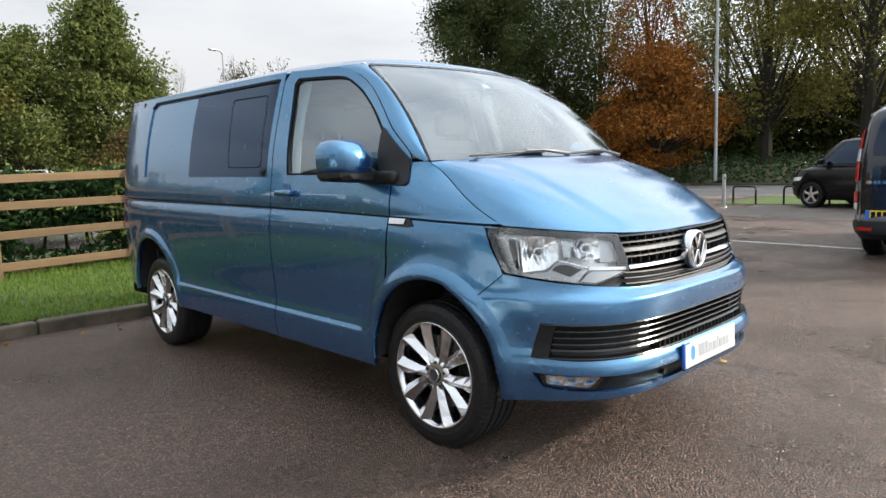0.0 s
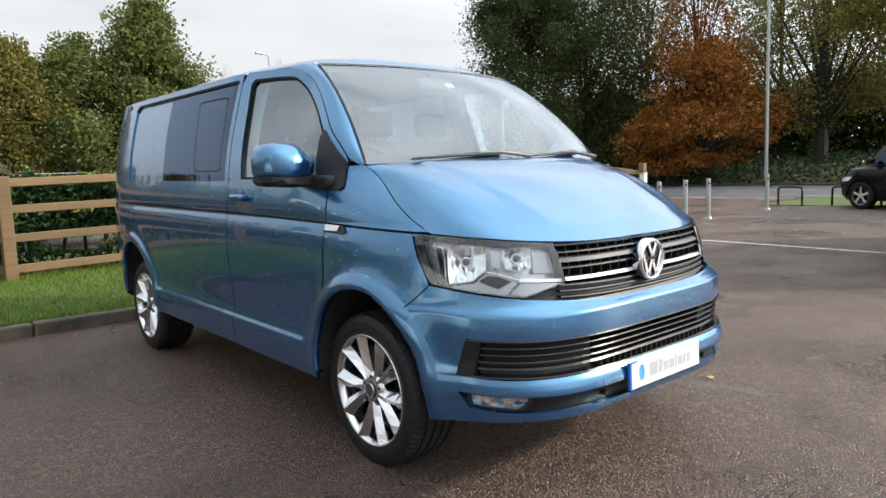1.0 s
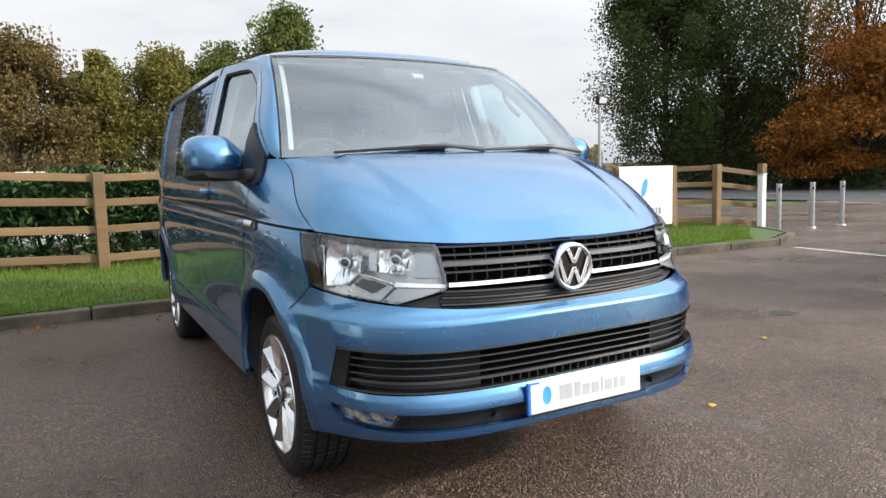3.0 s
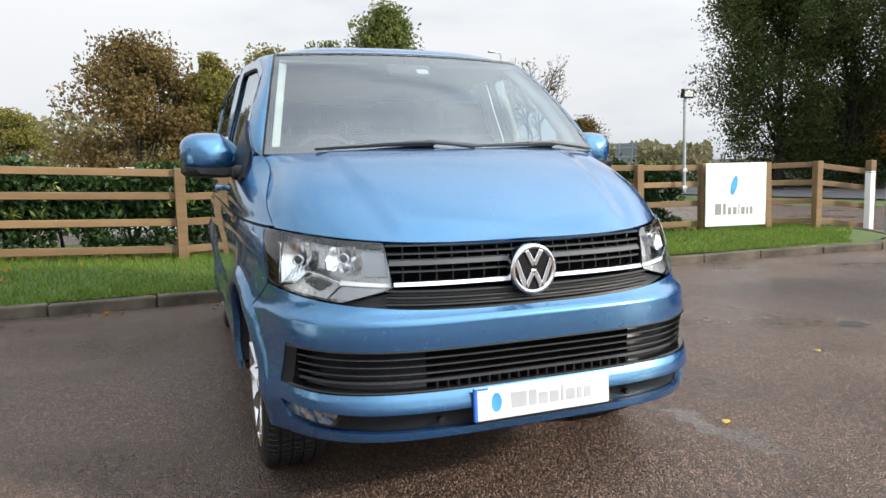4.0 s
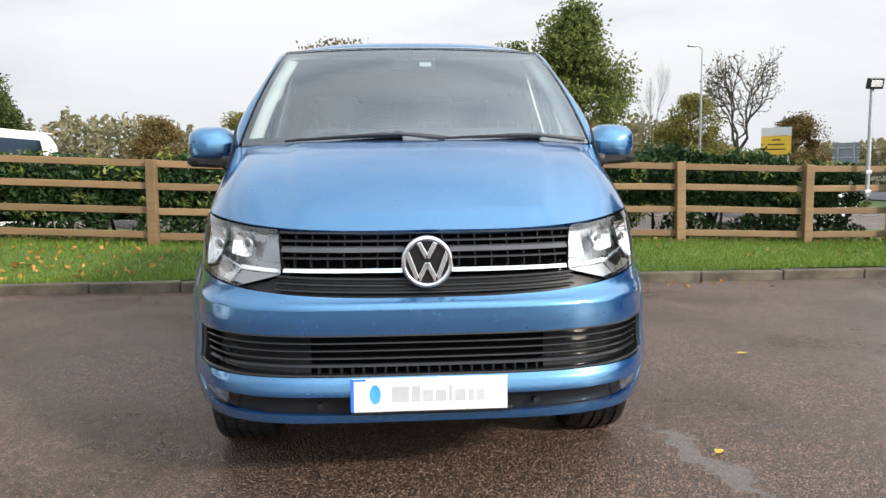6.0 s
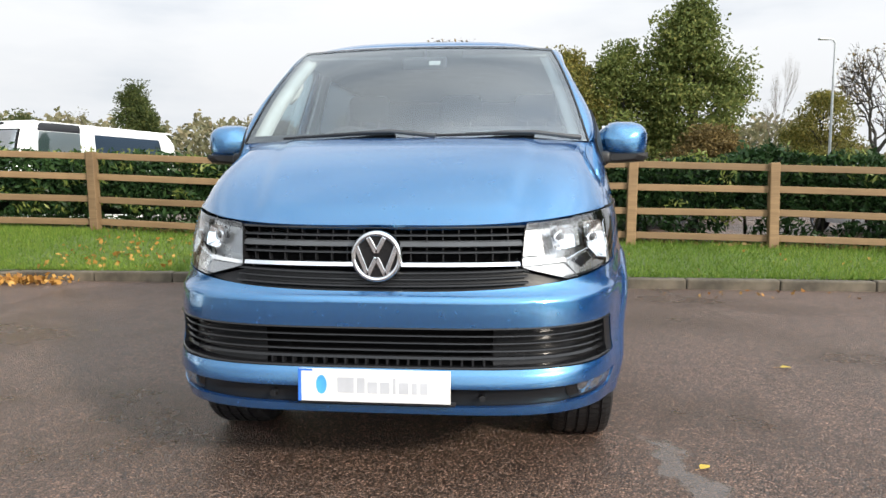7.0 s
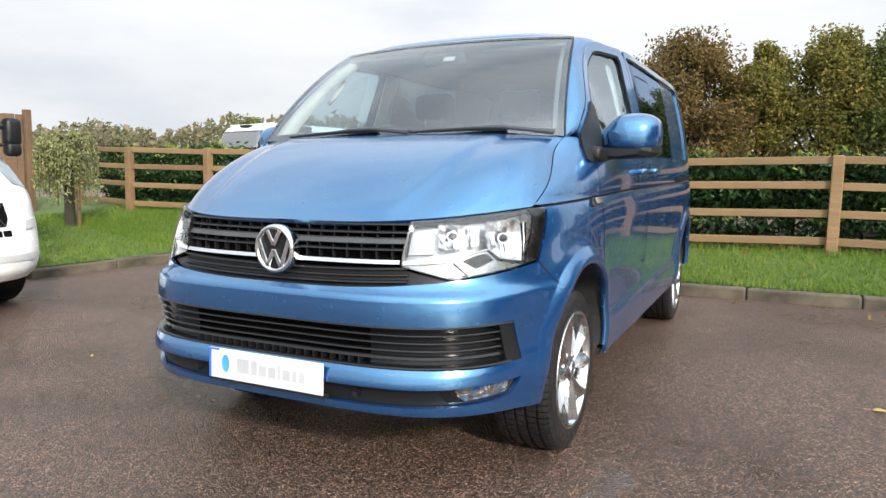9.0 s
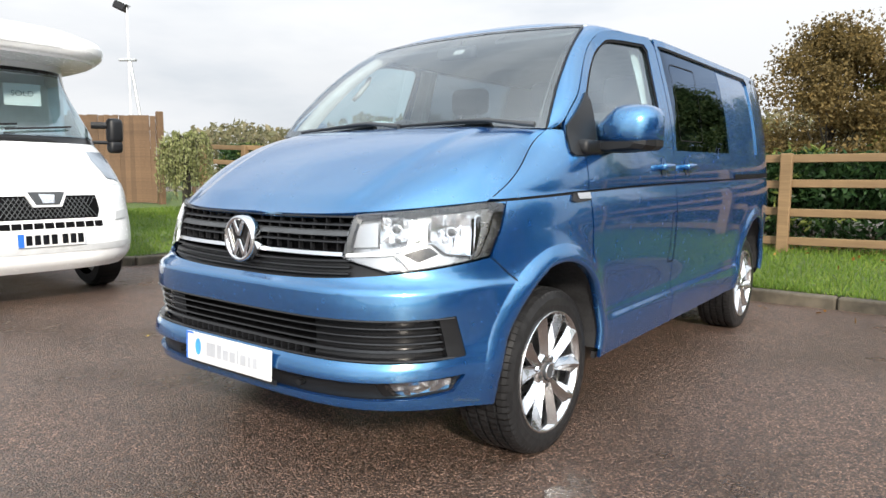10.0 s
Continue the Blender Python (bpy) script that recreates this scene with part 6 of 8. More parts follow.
# ---- mirrors, wipers ----
def door_mirror(s):
    top = part("door_mirror", bmesh.new(), PAINT, van, "blue door mirror with black foot")
    bm = bmesh.new()
    rows = []
    n, m = 32, 12
    for k in range(m + 1):
        t = k / m
        y = 1.218 + 0.172 * t
        sc = (1 - (1 - min(1.0, t / 0.85)) ** 2.3) ** 0.5
        sc = 0.02 + 0.98 * sc
        row = []
        for i in range(n):
            a = 2 * math.pi * i / n
            ct, st = math.cos(a), math.sin(a)
            q = 3.0
            f = (abs(ct) ** q + abs(st) ** q) ** (-1 / q)
            xx, zz = (0.125 if ct > 0 else 0.160) * f * ct, 0.098 * f * st
            if ct < 0 and st > 0:
                zz *= 1 - 0.66 * sm((-xx - 0.045) / 0.115)
            row.append(bm.verts.new((s * (1.022 + xx * sc), y, max(1.268, 1.342 + zz * (0.35 + 0.65 * sc if zz < 0 else sc)))))
        rows.append(row)
    for a, b in zip(rows, rows[1:]):
        for i in range(n):
            j = (i + 1) % n
            bm.faces.new((a[i], a[j], b[j], b[i]))
    bm.faces.new(rows[0])
    bmesh.ops.remove_doubles(bm, verts=bm.verts[:], dist=0.0004)
    bmesh.ops.recalc_face_normals(bm, faces=bm.faces[:])
    part("mirror_shell", bm, PAINT, top, smooth=True)
    bm = bmesh.new()
    rows = []
    for y, w0, w1, z0, z1 in ((1.216, 0.872, 1.08, 1.244, 1.274), (1.235, 0.866, 1.125, 1.236, 1.280), (1.30, 0.866, 1.146, 1.232, 1.284), (1.385, 0.880, 1.146, 1.236, 1.284)):
        rows.append([bm.verts.new((s * x, y, z)) for x, z in ((w0, z0), ((w0 + w1) / 2, z0 - 0.002), (w1 - 0.02, z0 + 0.006), (w1, z0 + 0.024), (w1, z1), (w0, z1))])
    for a, b in zip(rows, rows[1:]):
        for i in range(6):
            j = (i + 1) % 6
            bm.faces.new((a[i], a[j], b[j], b[i]))
    bm.faces.new(rows[0])
    bm.faces.new(rows[-1])
    bmesh.ops.recalc_face_normals(bm, faces=bm.faces[:])
    part("mirror_base", bm, BLACK_PLASTIC, top)
    bm = bmesh.new()
    box(bm, (0.10, 0.19, 0.062), (s * 0.885, 1.185, 1.252), 0.020, seg=3)
    part("mirror_foot", bm, BLACK_PLASTIC, top, smooth=True)
    bm = bmesh.new()
    box(bm, (0.19, 0.004, 0.145), (s * 1.022, 1.388, 1.350), 0.001)
    part("mirror_glass", bm, CHROME, top)


mirrored(door_mirror)


def wipers():
    for x0, x1, x2 in ((-0.60, -0.07, 0.12), (0.10, 0.57, 0.775)):
        w = part("wiper", bmesh.new(), BLACK_PLASTIC, van, "black windscreen wiper")
        bm = bmesh.new()
        pts, rs = [], []
        for i in range(11):
            t = i / 10
            x = x0 + (x1 - x0) * t
            p = screen(x / 0.815, 0.006 + 0.030 * t)
            pts.append(p + Vector((0, -0.016, 0.012)))
            rs.append(0.006 + 0.008 * t ** 2)
        tube(bm, pts, rs, 8)
        part("wiper_blade", bm, BLACK_PLASTIC, w)
        bm = bmesh.new()
        arm = [screen(k / 0.815, v) + Vector((0, -0.024, 0.016)) for k, v in ((x2, 0.0), ((x1 + x2) / 2, 0.016), (x1 - 0.02, 0.034), (x1 - 0.16, 0.030))]
        tube(bm, arm, [0.012, 0.010, 0.008, 0.006], 8)
        part("wiper_arm", bm, GREY_PLASTIC, w)


wipers()
bm = bmesh.new()
rows = []
for i in range(25):
    s = -1 + i / 12
    a, b = bonnet(s * 0.97, 0.995), screen(s, 0.02)
    rows.append([bm.verts.new(a + Vector((0, 0.0, -0.012))), bm.verts.new(b + Vector((0, 0.02, -0.004)))])
for a, b in zip(rows, rows[1:]):
    bm.faces.new((a[0], b[0], b[1], a[1]))
part("scuttle", bm, BLACK_PLASTIC, van)


# ---- inside the blue van ----
def seat(name, x, y, label, wide=0.50):
    top = part(name, bmesh.new(), SEAT_CLOTH, van, label)
    bm = bmesh.new()
    box(bm, (wide, 0.50, 0.16), (x, y, 0.86), 0.05, seg=3)
    box(bm, (wide * 0.8, 0.42, 0.36), (x, y + 0.02, 0.62), 0.03)
    part("cushion", bm, SEAT_CLOTH, top, smooth=True)
    bm = bmesh.new()
    box(bm, (wide, 0.13, 0.62), (0, 0, 0.31), 0.055, seg=3)
    bmesh.ops.transform(bm, matrix=pose(x, y + 0.27, 0.88, -13, 0, 0), verts=bm.verts[:])
    part("seat_back", bm, SEAT_CLOTH, top, smooth=True)
    n = 2 if wide > 0.8 else 1
    for k in range(n):
        xx = x + (0 if n == 1 else (-0.24 + 0.48 * k))
        h = part("headrest", bmesh.new(), SEAT_CLOTH, top)
        bm = bmesh.new()
        box(bm, (0.27, 0.10, 0.17), (xx, y + 0.45, 1.605), 0.045, seg=3)
        part("pad", bm, SEAT_CLOTH, h, smooth=True)
        for d in (-0.06, 0.06):
            bm = bmesh.new()
            cyl(bm, 0.006, 0.006, (xx + d, y + 0.425, 1.46), (xx + d, y + 0.44, 1.56), 8)
            part("post", bm, STEEL, h)


def interior():
    seat("driver_seat", -0.46, 1.78, "dark cloth driver seat")
    seat("passenger_seat", 0.38, 1.78, "dark cloth double passenger seat", 0.92)
    seat("rear_bench", 0.0, 3.15, "dark cloth rear bench", 1.25)
    bm = bmesh.new()
    rows = []
    for i in range(21):
        s = -1 + i / 10
        p = screen(s * 0.97, 0.035)
        rows.append([bm.verts.new(p + Vector(o)) for o in ((0, 0.012, -0.015), (0, 0.20, 0.0), (0, 0.34, 0.015), (0, 0.42, -0.02), (0, 0.45, -0.12), (0, 0.40, -0.45))])
    for a, b in zip(rows, rows[1:]):
        for j in range(5):
            bm.faces.new((a[j], b[j], b[j + 1], a[j + 1]))
    part("dashboard", bm, INTERIOR_DARK, van, smooth=True)
    bm = bmesh.new()
    box(bm, (0.36, 0.20, 0.09), (-0.44, 1.31, 1.33), 0.035, seg=3)
    part("instrument_hood", bm, INTERIOR_DARK, van, smooth=True)
    wheel = part("steering_wheel", bmesh.new(), INTERIOR_DARK, van, "black steering wheel")
    m = pose(-0.44, 1.45, 1.27, -32, 0, 0)
    bm = bmesh.new()
    for k in range(1):
        pts = [m @ Vector((0.19 * math.cos(a), 0, 0.19 * math.sin(a))) for a in [2 * math.pi * i / 32 for i in range(33)]]
        tube(bm, pts, 0.016, 8)
    part("wheel_rim", bm, INTERIOR_DARK, wheel, smooth=True)
    bm = bmesh.new()
    box(bm, (0.15, 0.05, 0.13), (0, 0.02, 0), 0.03)
    box(bm, (0.36, 0.02, 0.035), (0, 0.01, 0.01), 0.01)
    box(bm, (0.04, 0.02, 0.18), (0, 0.01, -0.09), 0.01)
    bmesh.ops.transform(bm, matrix=m, verts=bm.verts[:])
    part("wheel_hub", bm, INTERIOR_DARK, wheel)
    # light trim: pillars, roof lining, grab handles, partition of the load space
    for s in (1, -1):
        bm = bmesh.new()
        rows = []
        for i in range(13):
            v = 0.03 + 0.94 * i / 12
            p = screen(0.975, v)
            rows.append([bm.verts.new((s * (p.x - o), p.y + d, p.z - 0.01)) for o, d in ((-0.03, 0.05), (0.005, 0.02), (0.055, 0.05), (0.05, 0.11))])
        for a, b in zip(rows, rows[1:]):
            for j in range(3):
                bm.faces.new((a[j], a[j + 1], b[j + 1], b[j]))
        part("pillar_trim", bm, INTERIOR_GREY, van, smooth=True)
        bm = bmesh.new()
        tube(bm, [(s * (half(2.14, z) - 0.06), 2.17, z + rake(2.1)) for z in (0.7, 1.26, 1.45, 1.65, 1.80)], [0.055, 0.05, 0.042, 0.038, 0.04], 8)
        part("b_pillar_trim", bm, INTERIOR_GREY, van, smooth=True)
        bm = bmesh.new()
        for z0, z1 in ((0.55, 1.262),):
            for k in range(8):
                pass
        rows = [[bm.verts.new((s * (half(y, z) - 0.05), y, z)) for y in (1.36, 1.5, 1.8, 2.16)] for z in (0.5, 0.8, 1.1, 1.25)]
        for a, b in zip(rows, rows[1:]):
            for j in range(3):
                bm.faces.new((a[j], a[j + 1], b[j + 1], b[j]))
        part("door_card", bm, INTERIOR_DARK, van)
        bm = bmesh.new()
        tube(bm, [(s * 0.735, 1.42, 1.56), (s * 0.70, 1.44, 1.60), (s * 0.69, 1.49, 1.655), (s * 0.70, 1.53, 1.70)], 0.013, 8)
        part("grab_handle", bm, INTERIOR_GREY, van, smooth=True)
        # curtain bunched behind the door window
        bm = bmesh.new()
        rows = []
        for i in range(15):
            y = 2.03 + 0.11 * i / 14
            o = 0.075 + 0.014 * math.sin(i * 2.4)
            rows.append([bm.verts.new((s * (half(y, z) - o), y - 0.03 * sm((1.6 - z) / 0.3), z)) for z in (1.27, 1.45, 1.62, 1.80)])
        for a, b in zip(rows, rows[1:]):
            for j in range(3):
                bm.faces.new((a[j], b[j], b[j + 1], a[j + 1]))
        part("curtain", bm, plain("curtain_cloth", (0.60, 0.62, 0.60), 0.9), van, "pale bunched curtain", smooth=True)
    bm = bmesh.new()
    rows = []
    for i in range(17):
        s = -1 + i / 8
        rows.append([bm.verts.new(roof(s * 0.985, y) - Vector((0, 0, 0.035))) for y in (1.53, 1.8, 2.4, 3.4, 4.6)])
    for a, b in zip(rows, rows[1:]):
        for j in range(4):
            bm.faces.new((a[j], a[j + 1], b[j + 1], b[j]))
    part("roof_lining", bm, INTERIOR_GREY, van, smooth=True)
    bm = bmesh.new()
    box(bm, (0.24, 0.05, 0.065), (0, 1.45, 1.765), 0.018, seg=3)
    cyl(bm, 0.01, 0.008, (0, 1.46, 1.78), (0, 1.50, 1.835), 8)
    part("rear_view_mirror", bm, INTERIOR_DARK, van)
    for x in (-0.42, 0.42):
        bm = bmesh.new()
        box(bm, (0.46, 0.14, 0.018), (x, 1.585, 1.835), 0.006, turn=pose(0, 0, 0, 22, 0, 0))
        part("sun_visor", bm, INTERIOR_GREY, van)
    bm = bmesh.new()
    box(bm, (0.060, 0.004, 0.04), (0.06, 1.385, 1.755), 0.001, turn=pose(0, 0, 0, -50, 0, 0))
    part("screen_sticker", bm, INTERIOR_GREY, van)
    bm = bmesh.new()
    box(bm, (1.60, 0.03, 1.42), (0, 4.2, 1.16), 0.01)
    part("load_partition", bm, INTERIOR_DARK, van)
    bm = bmesh.new()
    box(bm, (1.5, 3.2, 0.03), (0, 2.7, 0.50), 0.01)
    part("cabin_floor", bm, INTERIOR_DARK, van)


interior()


# ---- other vehicles: shared builders ----
class Shell:
    """A rounded vehicle form: half width and nose offset by height, a squareness, and a length. Local: y from the nose back."""

    def __init__(self, w, n, p, length, tail=None, pt=7.0):
        self.w, self.n, self.p, self.len, self.t, self.pt = w, n, p, length, tail or [(0, 0), (5, 0)], pt
        self.c = length * 0.5

    def at(self, a, z):
        """a: degrees round from the nose (0) to the tail (180), negative to the right."""
        s, c = math.sin(radians(a)), math.cos(radians(a))
        w = spline(self.w, z)
        reach = self.c - (spline(self.n, z) if c > 0 else spline(self.t, z))
        p = self.p if c > 0 else self.pt
        r = (abs(s / w) ** p + abs(c / reach) ** p) ** (-1 / p)
        return Vector((r * s, self.c - r * c, z))

    def ang(self, x, y):
        return math.degrees(math.atan2(x, self.c - y))


def simple_wheel(r, w, parent, at, s, rim=None, spokes=5, name="wheel"):
    """Tyre, rim and spokes; s: side the face looks to (+1 for +x)."""
    top = part(name, bmesh.new(), RUBBER, parent)
    top.matrix_basis = Matrix.Translation(at) @ pose(0, 0, 0, 0, 0, 0 if s > 0 else 180)
    bm = bmesh.new()
    lathe(bm, [(-w, r * 0.66), (-w, r * 0.9), (-w * 0.85, r), (-w * 0.12, r), (0, r * 0.92), (0.004, r * 0.75), (-0.004, r * 0.66)], 40, "X")
    part("tyre", bm, RUBBER, top)
    bm = bmesh.new()
    lathe(bm, [(0.0, r * 0.67), (-0.01, r * 0.62), (-w * 0.7, r * 0.58), (-w * 0.7, 0.0)], 36, "X")
    part("rim", bm, rim or ALLOY_DARK, top)
    for i in range(spokes):
        bm = bmesh.new()
        a = 2 * math.pi * i / spokes
        box(bm, (0.03, 0.065, r * 0.64), (-0.022, 0, r * 0.33), 0.008)
        bmesh.ops.transform(bm, matrix=Matrix.Rotation(a, 4, "X"), verts=bm.verts[:])
        part("spoke", bm, ALLOY, top)
    return top


def plate_bars(parent, at, turn, ground, seed):
    """A number plate whose characters are plain bars."""
    pl = part("number_plate", bmesh.new(), ground, parent, "number plate with plain dark bars")
    bm = bmesh.new()
    box(bm, (0.52, 0.008, 0.111), (0, 0, 0), 0.002)
    part("plate", bm, ground, pl)
    bm = bmesh.new()
    box(bm, (0.045, 0.002, 0.108), (-0.236, -0.005, 0), 0.0005)
    part("blue_band", bm, PLATE_BLUE, pl)
    for i, x in enumerate((-0.172, -0.108, -0.044, 0.020, 0.104, 0.168, 0.228)):
        bm = bmesh.new()
        box(bm, (0.046, 0.002, 0.079), (x - 0.004, -0.005, 0), 0.0005)
        part("plate_bar", bm, DARK_GLOSS, pl)
    pl.matrix_basis = Matrix.Translation(at) @ turn


def words(name, text, size, material, m, parent):
    """Flat lettering in the built-in font, as a mesh."""
    cu = bpy.data.curves.new(name, "FONT")
    cu.body, cu.size, cu.align_x, cu.align_y, cu.extrude = text, size, "CENTER", "CENTER", 0.001
    ob = new(name, cu)
    me = bpy.data.meshes.new_from_object(ob.evaluated_get(bpy.context.evaluated_depsgraph_get()))
    bpy.data.objects.remove(ob)
    me.materials.append(material)
    ob = new(name, me)
    ob.parent = parent
    ob.matrix_basis = m
    return ob


MESH_DARK = plain("grille_mesh", (0.02, 0.02, 0.022), 0.5)
GREY_UNDER = plain("grey_moulding", (0.50, 0.51, 0.52), 0.5)


def motorhome():
    # local frame: nose towards -y, then turned so that it looks along +x
    top = thing("motorhome", "white coachbuilt motorhome with an overcab bed and a sold card", "motorhome", at=pose(-3.72, 0.96, 0, 0, 0, 90))
    cab = Shell([(0.28, 0.99), (0.42, 1.05), (0.62, 1.06), (0.95, 1.045), (1.10, 1.015), (1.30, 0.99), (1.45, 0.965), (2.10, 0.86)],
                [(0.28, 0.12), (0.36, 0.03), (0.50, 0.0), (0.62, 0.015), (0.78, 0.05), (0.95, 0.09), (1.05, 0.16), (1.22, 0.36), (1.38, 0.60), (1.50, 0.70), (2.10, 1.12)], 3.6, 4.4)
    sides = []
    for k in (1, -1):
        for poly in ([(35.5, 1.40), (48, 1.40), (52, 2.06), (36.8, 2.06)], [(84, 1.40), (110, 1.40), (110, 2.06), (84, 2.06)], [(48, 1.40), (84, 1.40), (84, 1.46), (48.4, 1.46)], [(51.7, 2.0), (84, 2.0), (84, 2.06), (52, 2.06)]):
            sides.append([(k * u, z) for u, z in poly])
    skin("cab_body", [rect(-110, 0.30, 110, 1.40), rect(-110, 2.06, 110, 2.15)] + sides, cab.at, WHITE_GLOSS, top, res=(5, 0.05), rim=0.0)
    skin("windscreen", [[(-33, 1.43), (33, 1.43), (34.6, 2.04), (-34.6, 2.04)]], cab.at, GLASS_SIDE, top, "raked windscreen", res=(5, 0.08), rim=0.0, offset=0.012).visible_shadow = False
    for k in (1, -1):
        skin("cab_window", [[(k * 48, 1.44), (k * 85, 1.44), (k * 85, 2.02), (k * 51.6, 2.02)]], cab.at, GLASS_SIDE, top, "clear cab door window", res=(5, 0.08), rim=0.0, offset=0.006).visible_shadow = False
    rim_in, rim_out = ((32.6, 1.45), (34.0, 2.02)), ((35.6, 1.375), (36.9, 2.075))
    skin("screen_surround", [[(-35.6, 1.375), (35.6, 1.375), (32.6, 1.45), (-32.6, 1.45)], [(-34.0, 2.02), (34.0, 2.02), (36.9, 2.075), (-36.9, 2.075)]] + [[(k * rim_out[0][0], 1.375), (k * rim_in[0][0], 1.45), (k * rim_in[1][0], 2.02), (k * rim_out[1][0], 2.075)] for k in (1, -1)], cab.at, DARK_GLOSS, top, res=(5, 0.08), rim=0.0, offset=0.004)
    gr = part("grille", bmesh.new(), MESH_DARK, top, "black diamond mesh grille")
    skin("grille_back", [rounded([(-10.8, 0.735), (10.8, 0.735), (11.6, 0.80), (11.2, 0.925), (-11.2, 0.925), (-11.6, 0.80)], 0.03)], cab.at, DARK_VOID, gr, res=(3, 0.05), rim=0.0, offset=0.003)
    bm = bmesh.new()
    for k in range(-24, 25):
        for d in (1, -1):
            pts = [cab.at(k * 1.0 + d * (t - 0.5) * 3.2, 0.745 + 0.165 * t) for t in (0, 0.33, 0.66, 1)]
            if abs(k) < 10:
                tube(bm, [p + Vector((0, -0.008, 0)) for p in pts], 0.0035, 4, caps=False)
    tagged(part("grille_lattice", bm, GREY_PLASTIC, gr), kind="stuff")
    # badge shield
    skin("badge", [rounded([(-4.6, 0.955), (4.6, 0.955), (2.9, 0.832), (-2.9, 0.832)], 0.02)], cab.at, WHITE_GLOSS, top, "white shield badge", res=(2, 0.04), rim=0.03, offset=0.03)
    skin("badge_field", [rounded([(-3.9, 0.948), (3.9, 0.948), (2.4, 0.848), (-2.4, 0.848)], 0.02)], cab.at, GREY_PLASTIC, top, res=(2, 0.04), rim=0.0, offset=0.034)
    skin("badge_mark", [rounded([(-1.7, 0.930), (1.6, 0.925), (1.3, 0.862), (-1.0, 0.860)], 0.02)], cab.at, CHROME, top, res=(2, 0.04), rim=0.0, offset=0.037)
    # slots are flat black patches on the skin, their inner shade painted
    for k in range(-5, 6):
        skin("air_slot", [[(k * 2.15 - 0.95, 0.660), (k * 2.15 + 0.95, 0.660), (k * 2.15 + 0.95, 0.708), (k * 2.15 - 0.95, 0.708)]], cab.at, DARK_VOID, top, res=(3, 0.04), rim=0.0, offset=0.004)
    skin("lower_mesh", [[(-18, 0.46), (18, 0.46), (22, 0.495), (20, 0.515), (-20, 0.515), (-22, 0.495)]], cab.at, GREY_UNDER, top, res=(3, 0.04), rim=0.0, offset=0.004)
    skin("bonnet_gap", [[(-34, 1.008), (34, 1.008), (34, 1.014), (-34, 1.014)]], cab.at, GREY_UNDER, top, res=(3, 0.04), rim=0.0, offset=0.003)
    for s in (1, -1):
        skin("headlight", [[(s * 17.2, 1.07), (s * 22.5, 1.04), (s * 28, 1.14), (s * 29, 1.30), (s * 18.8, 1.30), (s * 17.0, 1.22)]], cab.at, plain("hazy_lamp", (0.28, 0.32, 0.37), 0.15, 0.3), top, "clear tall headlight", res=(2, 0.04), rim=0.0, offset=0.006)
        skin("bumper_pad", [[(s * 15.6, 0.705), (s * 22, 0.72), (s * 22, 0.79), (s * 16.2, 0.775)]], cab.at, GREY_UNDER, top, res=(2, 0.04), rim=0.01, offset=0.006)
        m = part("mirror", bmesh.new(), BLACK_PLASTIC, top, "tall black door mirror")
        bm = bmesh.new()
        box(bm, (0.15, 0.12, 0.25), (s * 1.085, 1.02, 1.535), 0.045, seg=3)
        box(bm, (0.14, 0.11, 0.13), (s * 1.085, 1.02, 1.375), 0.04, seg=3)
        part("mirror_head", bm, BLACK_PLASTIC, m, smooth=True)
        bm = bmesh.new()
        tube(bm, [(s * 0.90, 1.12, 1.585), (s * 1.06, 1.03, 1.585)], 0.034, 8)
        tube(bm, [(s * 0.90, 1.10, 1.415), (s * 1.06, 1.03, 1.415)], 0.018, 8)
        part("mirror_arm", bm, BLACK_PLASTIC, m)
        w = part("wiper", bmesh.new(), BLACK_PLASTIC, top)
        bm = bmesh.new()
        pts = [cab.at(s * 9 + 16 + k * 4.4 - 27, 1.462 + 0.010 * k) + Vector((0, -0.03, 0.02)) for k in range(6)]
        tube(bm, pts, 0.010, 6)
        part("blade", bm, BLACK_PLASTIC, w)
        simple_wheel(0.34, 0.225, top, (s * 0.94, 0.98, 0.34), s, GALV)
        simple_wheel(0.34, 0.225, top, (s * 0.98, 4.6, 0.34), s, GALV)
    over = Shell([(2.14, 1.05), (2.17, 1.09), (2.22, 1.12), (2.30, 1.13), (2.50, 1.13), (2.62, 1.10), (2.70, 1.0)],
                 [(2.14, 0.66), (2.17, 0.60), (2.22, 0.565), (2.27, 0.56), (2.32, 0.62), (2.42, 0.95), (2.54, 1.42), (2.63, 1.95), (2.70, 2.6)], 4.4, 6.3, pt=9)
    skin("overcab", [rect(-180, 2.14, 180, 2.70)], over.at, WHITE_GLOSS, top, res=(4, 0.02), rim=0.0)

    def shelf(u, k):
        """Flat underside of the bed, from the cab's roof edge (0) to the lip (1)."""
        return cab.at(u, 2.13).lerp(over.at(u, 2.142), k)

    skin("overcab_shelf", [rect(-80, 0, 80, 1)], shelf, WHITE_GLOSS, top, res=(4, 0.25), rim=0.0)
    bm = bmesh.new()
    box(bm, (1.96, 3.5, 0.03), (0, 4.45, 2.69), 0.005)
    part("roof", bm, WHITE_GLOSS, top)
    hab = Shell([(0.38, 1.10), (0.5, 1.145), (2.1, 1.15), (2.9, 1.13)], [(0.3, 2.0), (2.9, 2.0)], 9, 6.3, pt=9)
    skin("living_body", [rect(-180, 0.38, 180, 2.12)], hab.at, WHITE_GLOSS, top, res=(6, 0.1), rim=0.0)
    bm = bmesh.new()
    rows = []
    for i in range(13):
        a = -48 + 8 * i
        rows.append([bm.verts.new(over.at(a, 2.215) + Vector((0, -0.006, z))) for z in (-0.004, 0.004)])
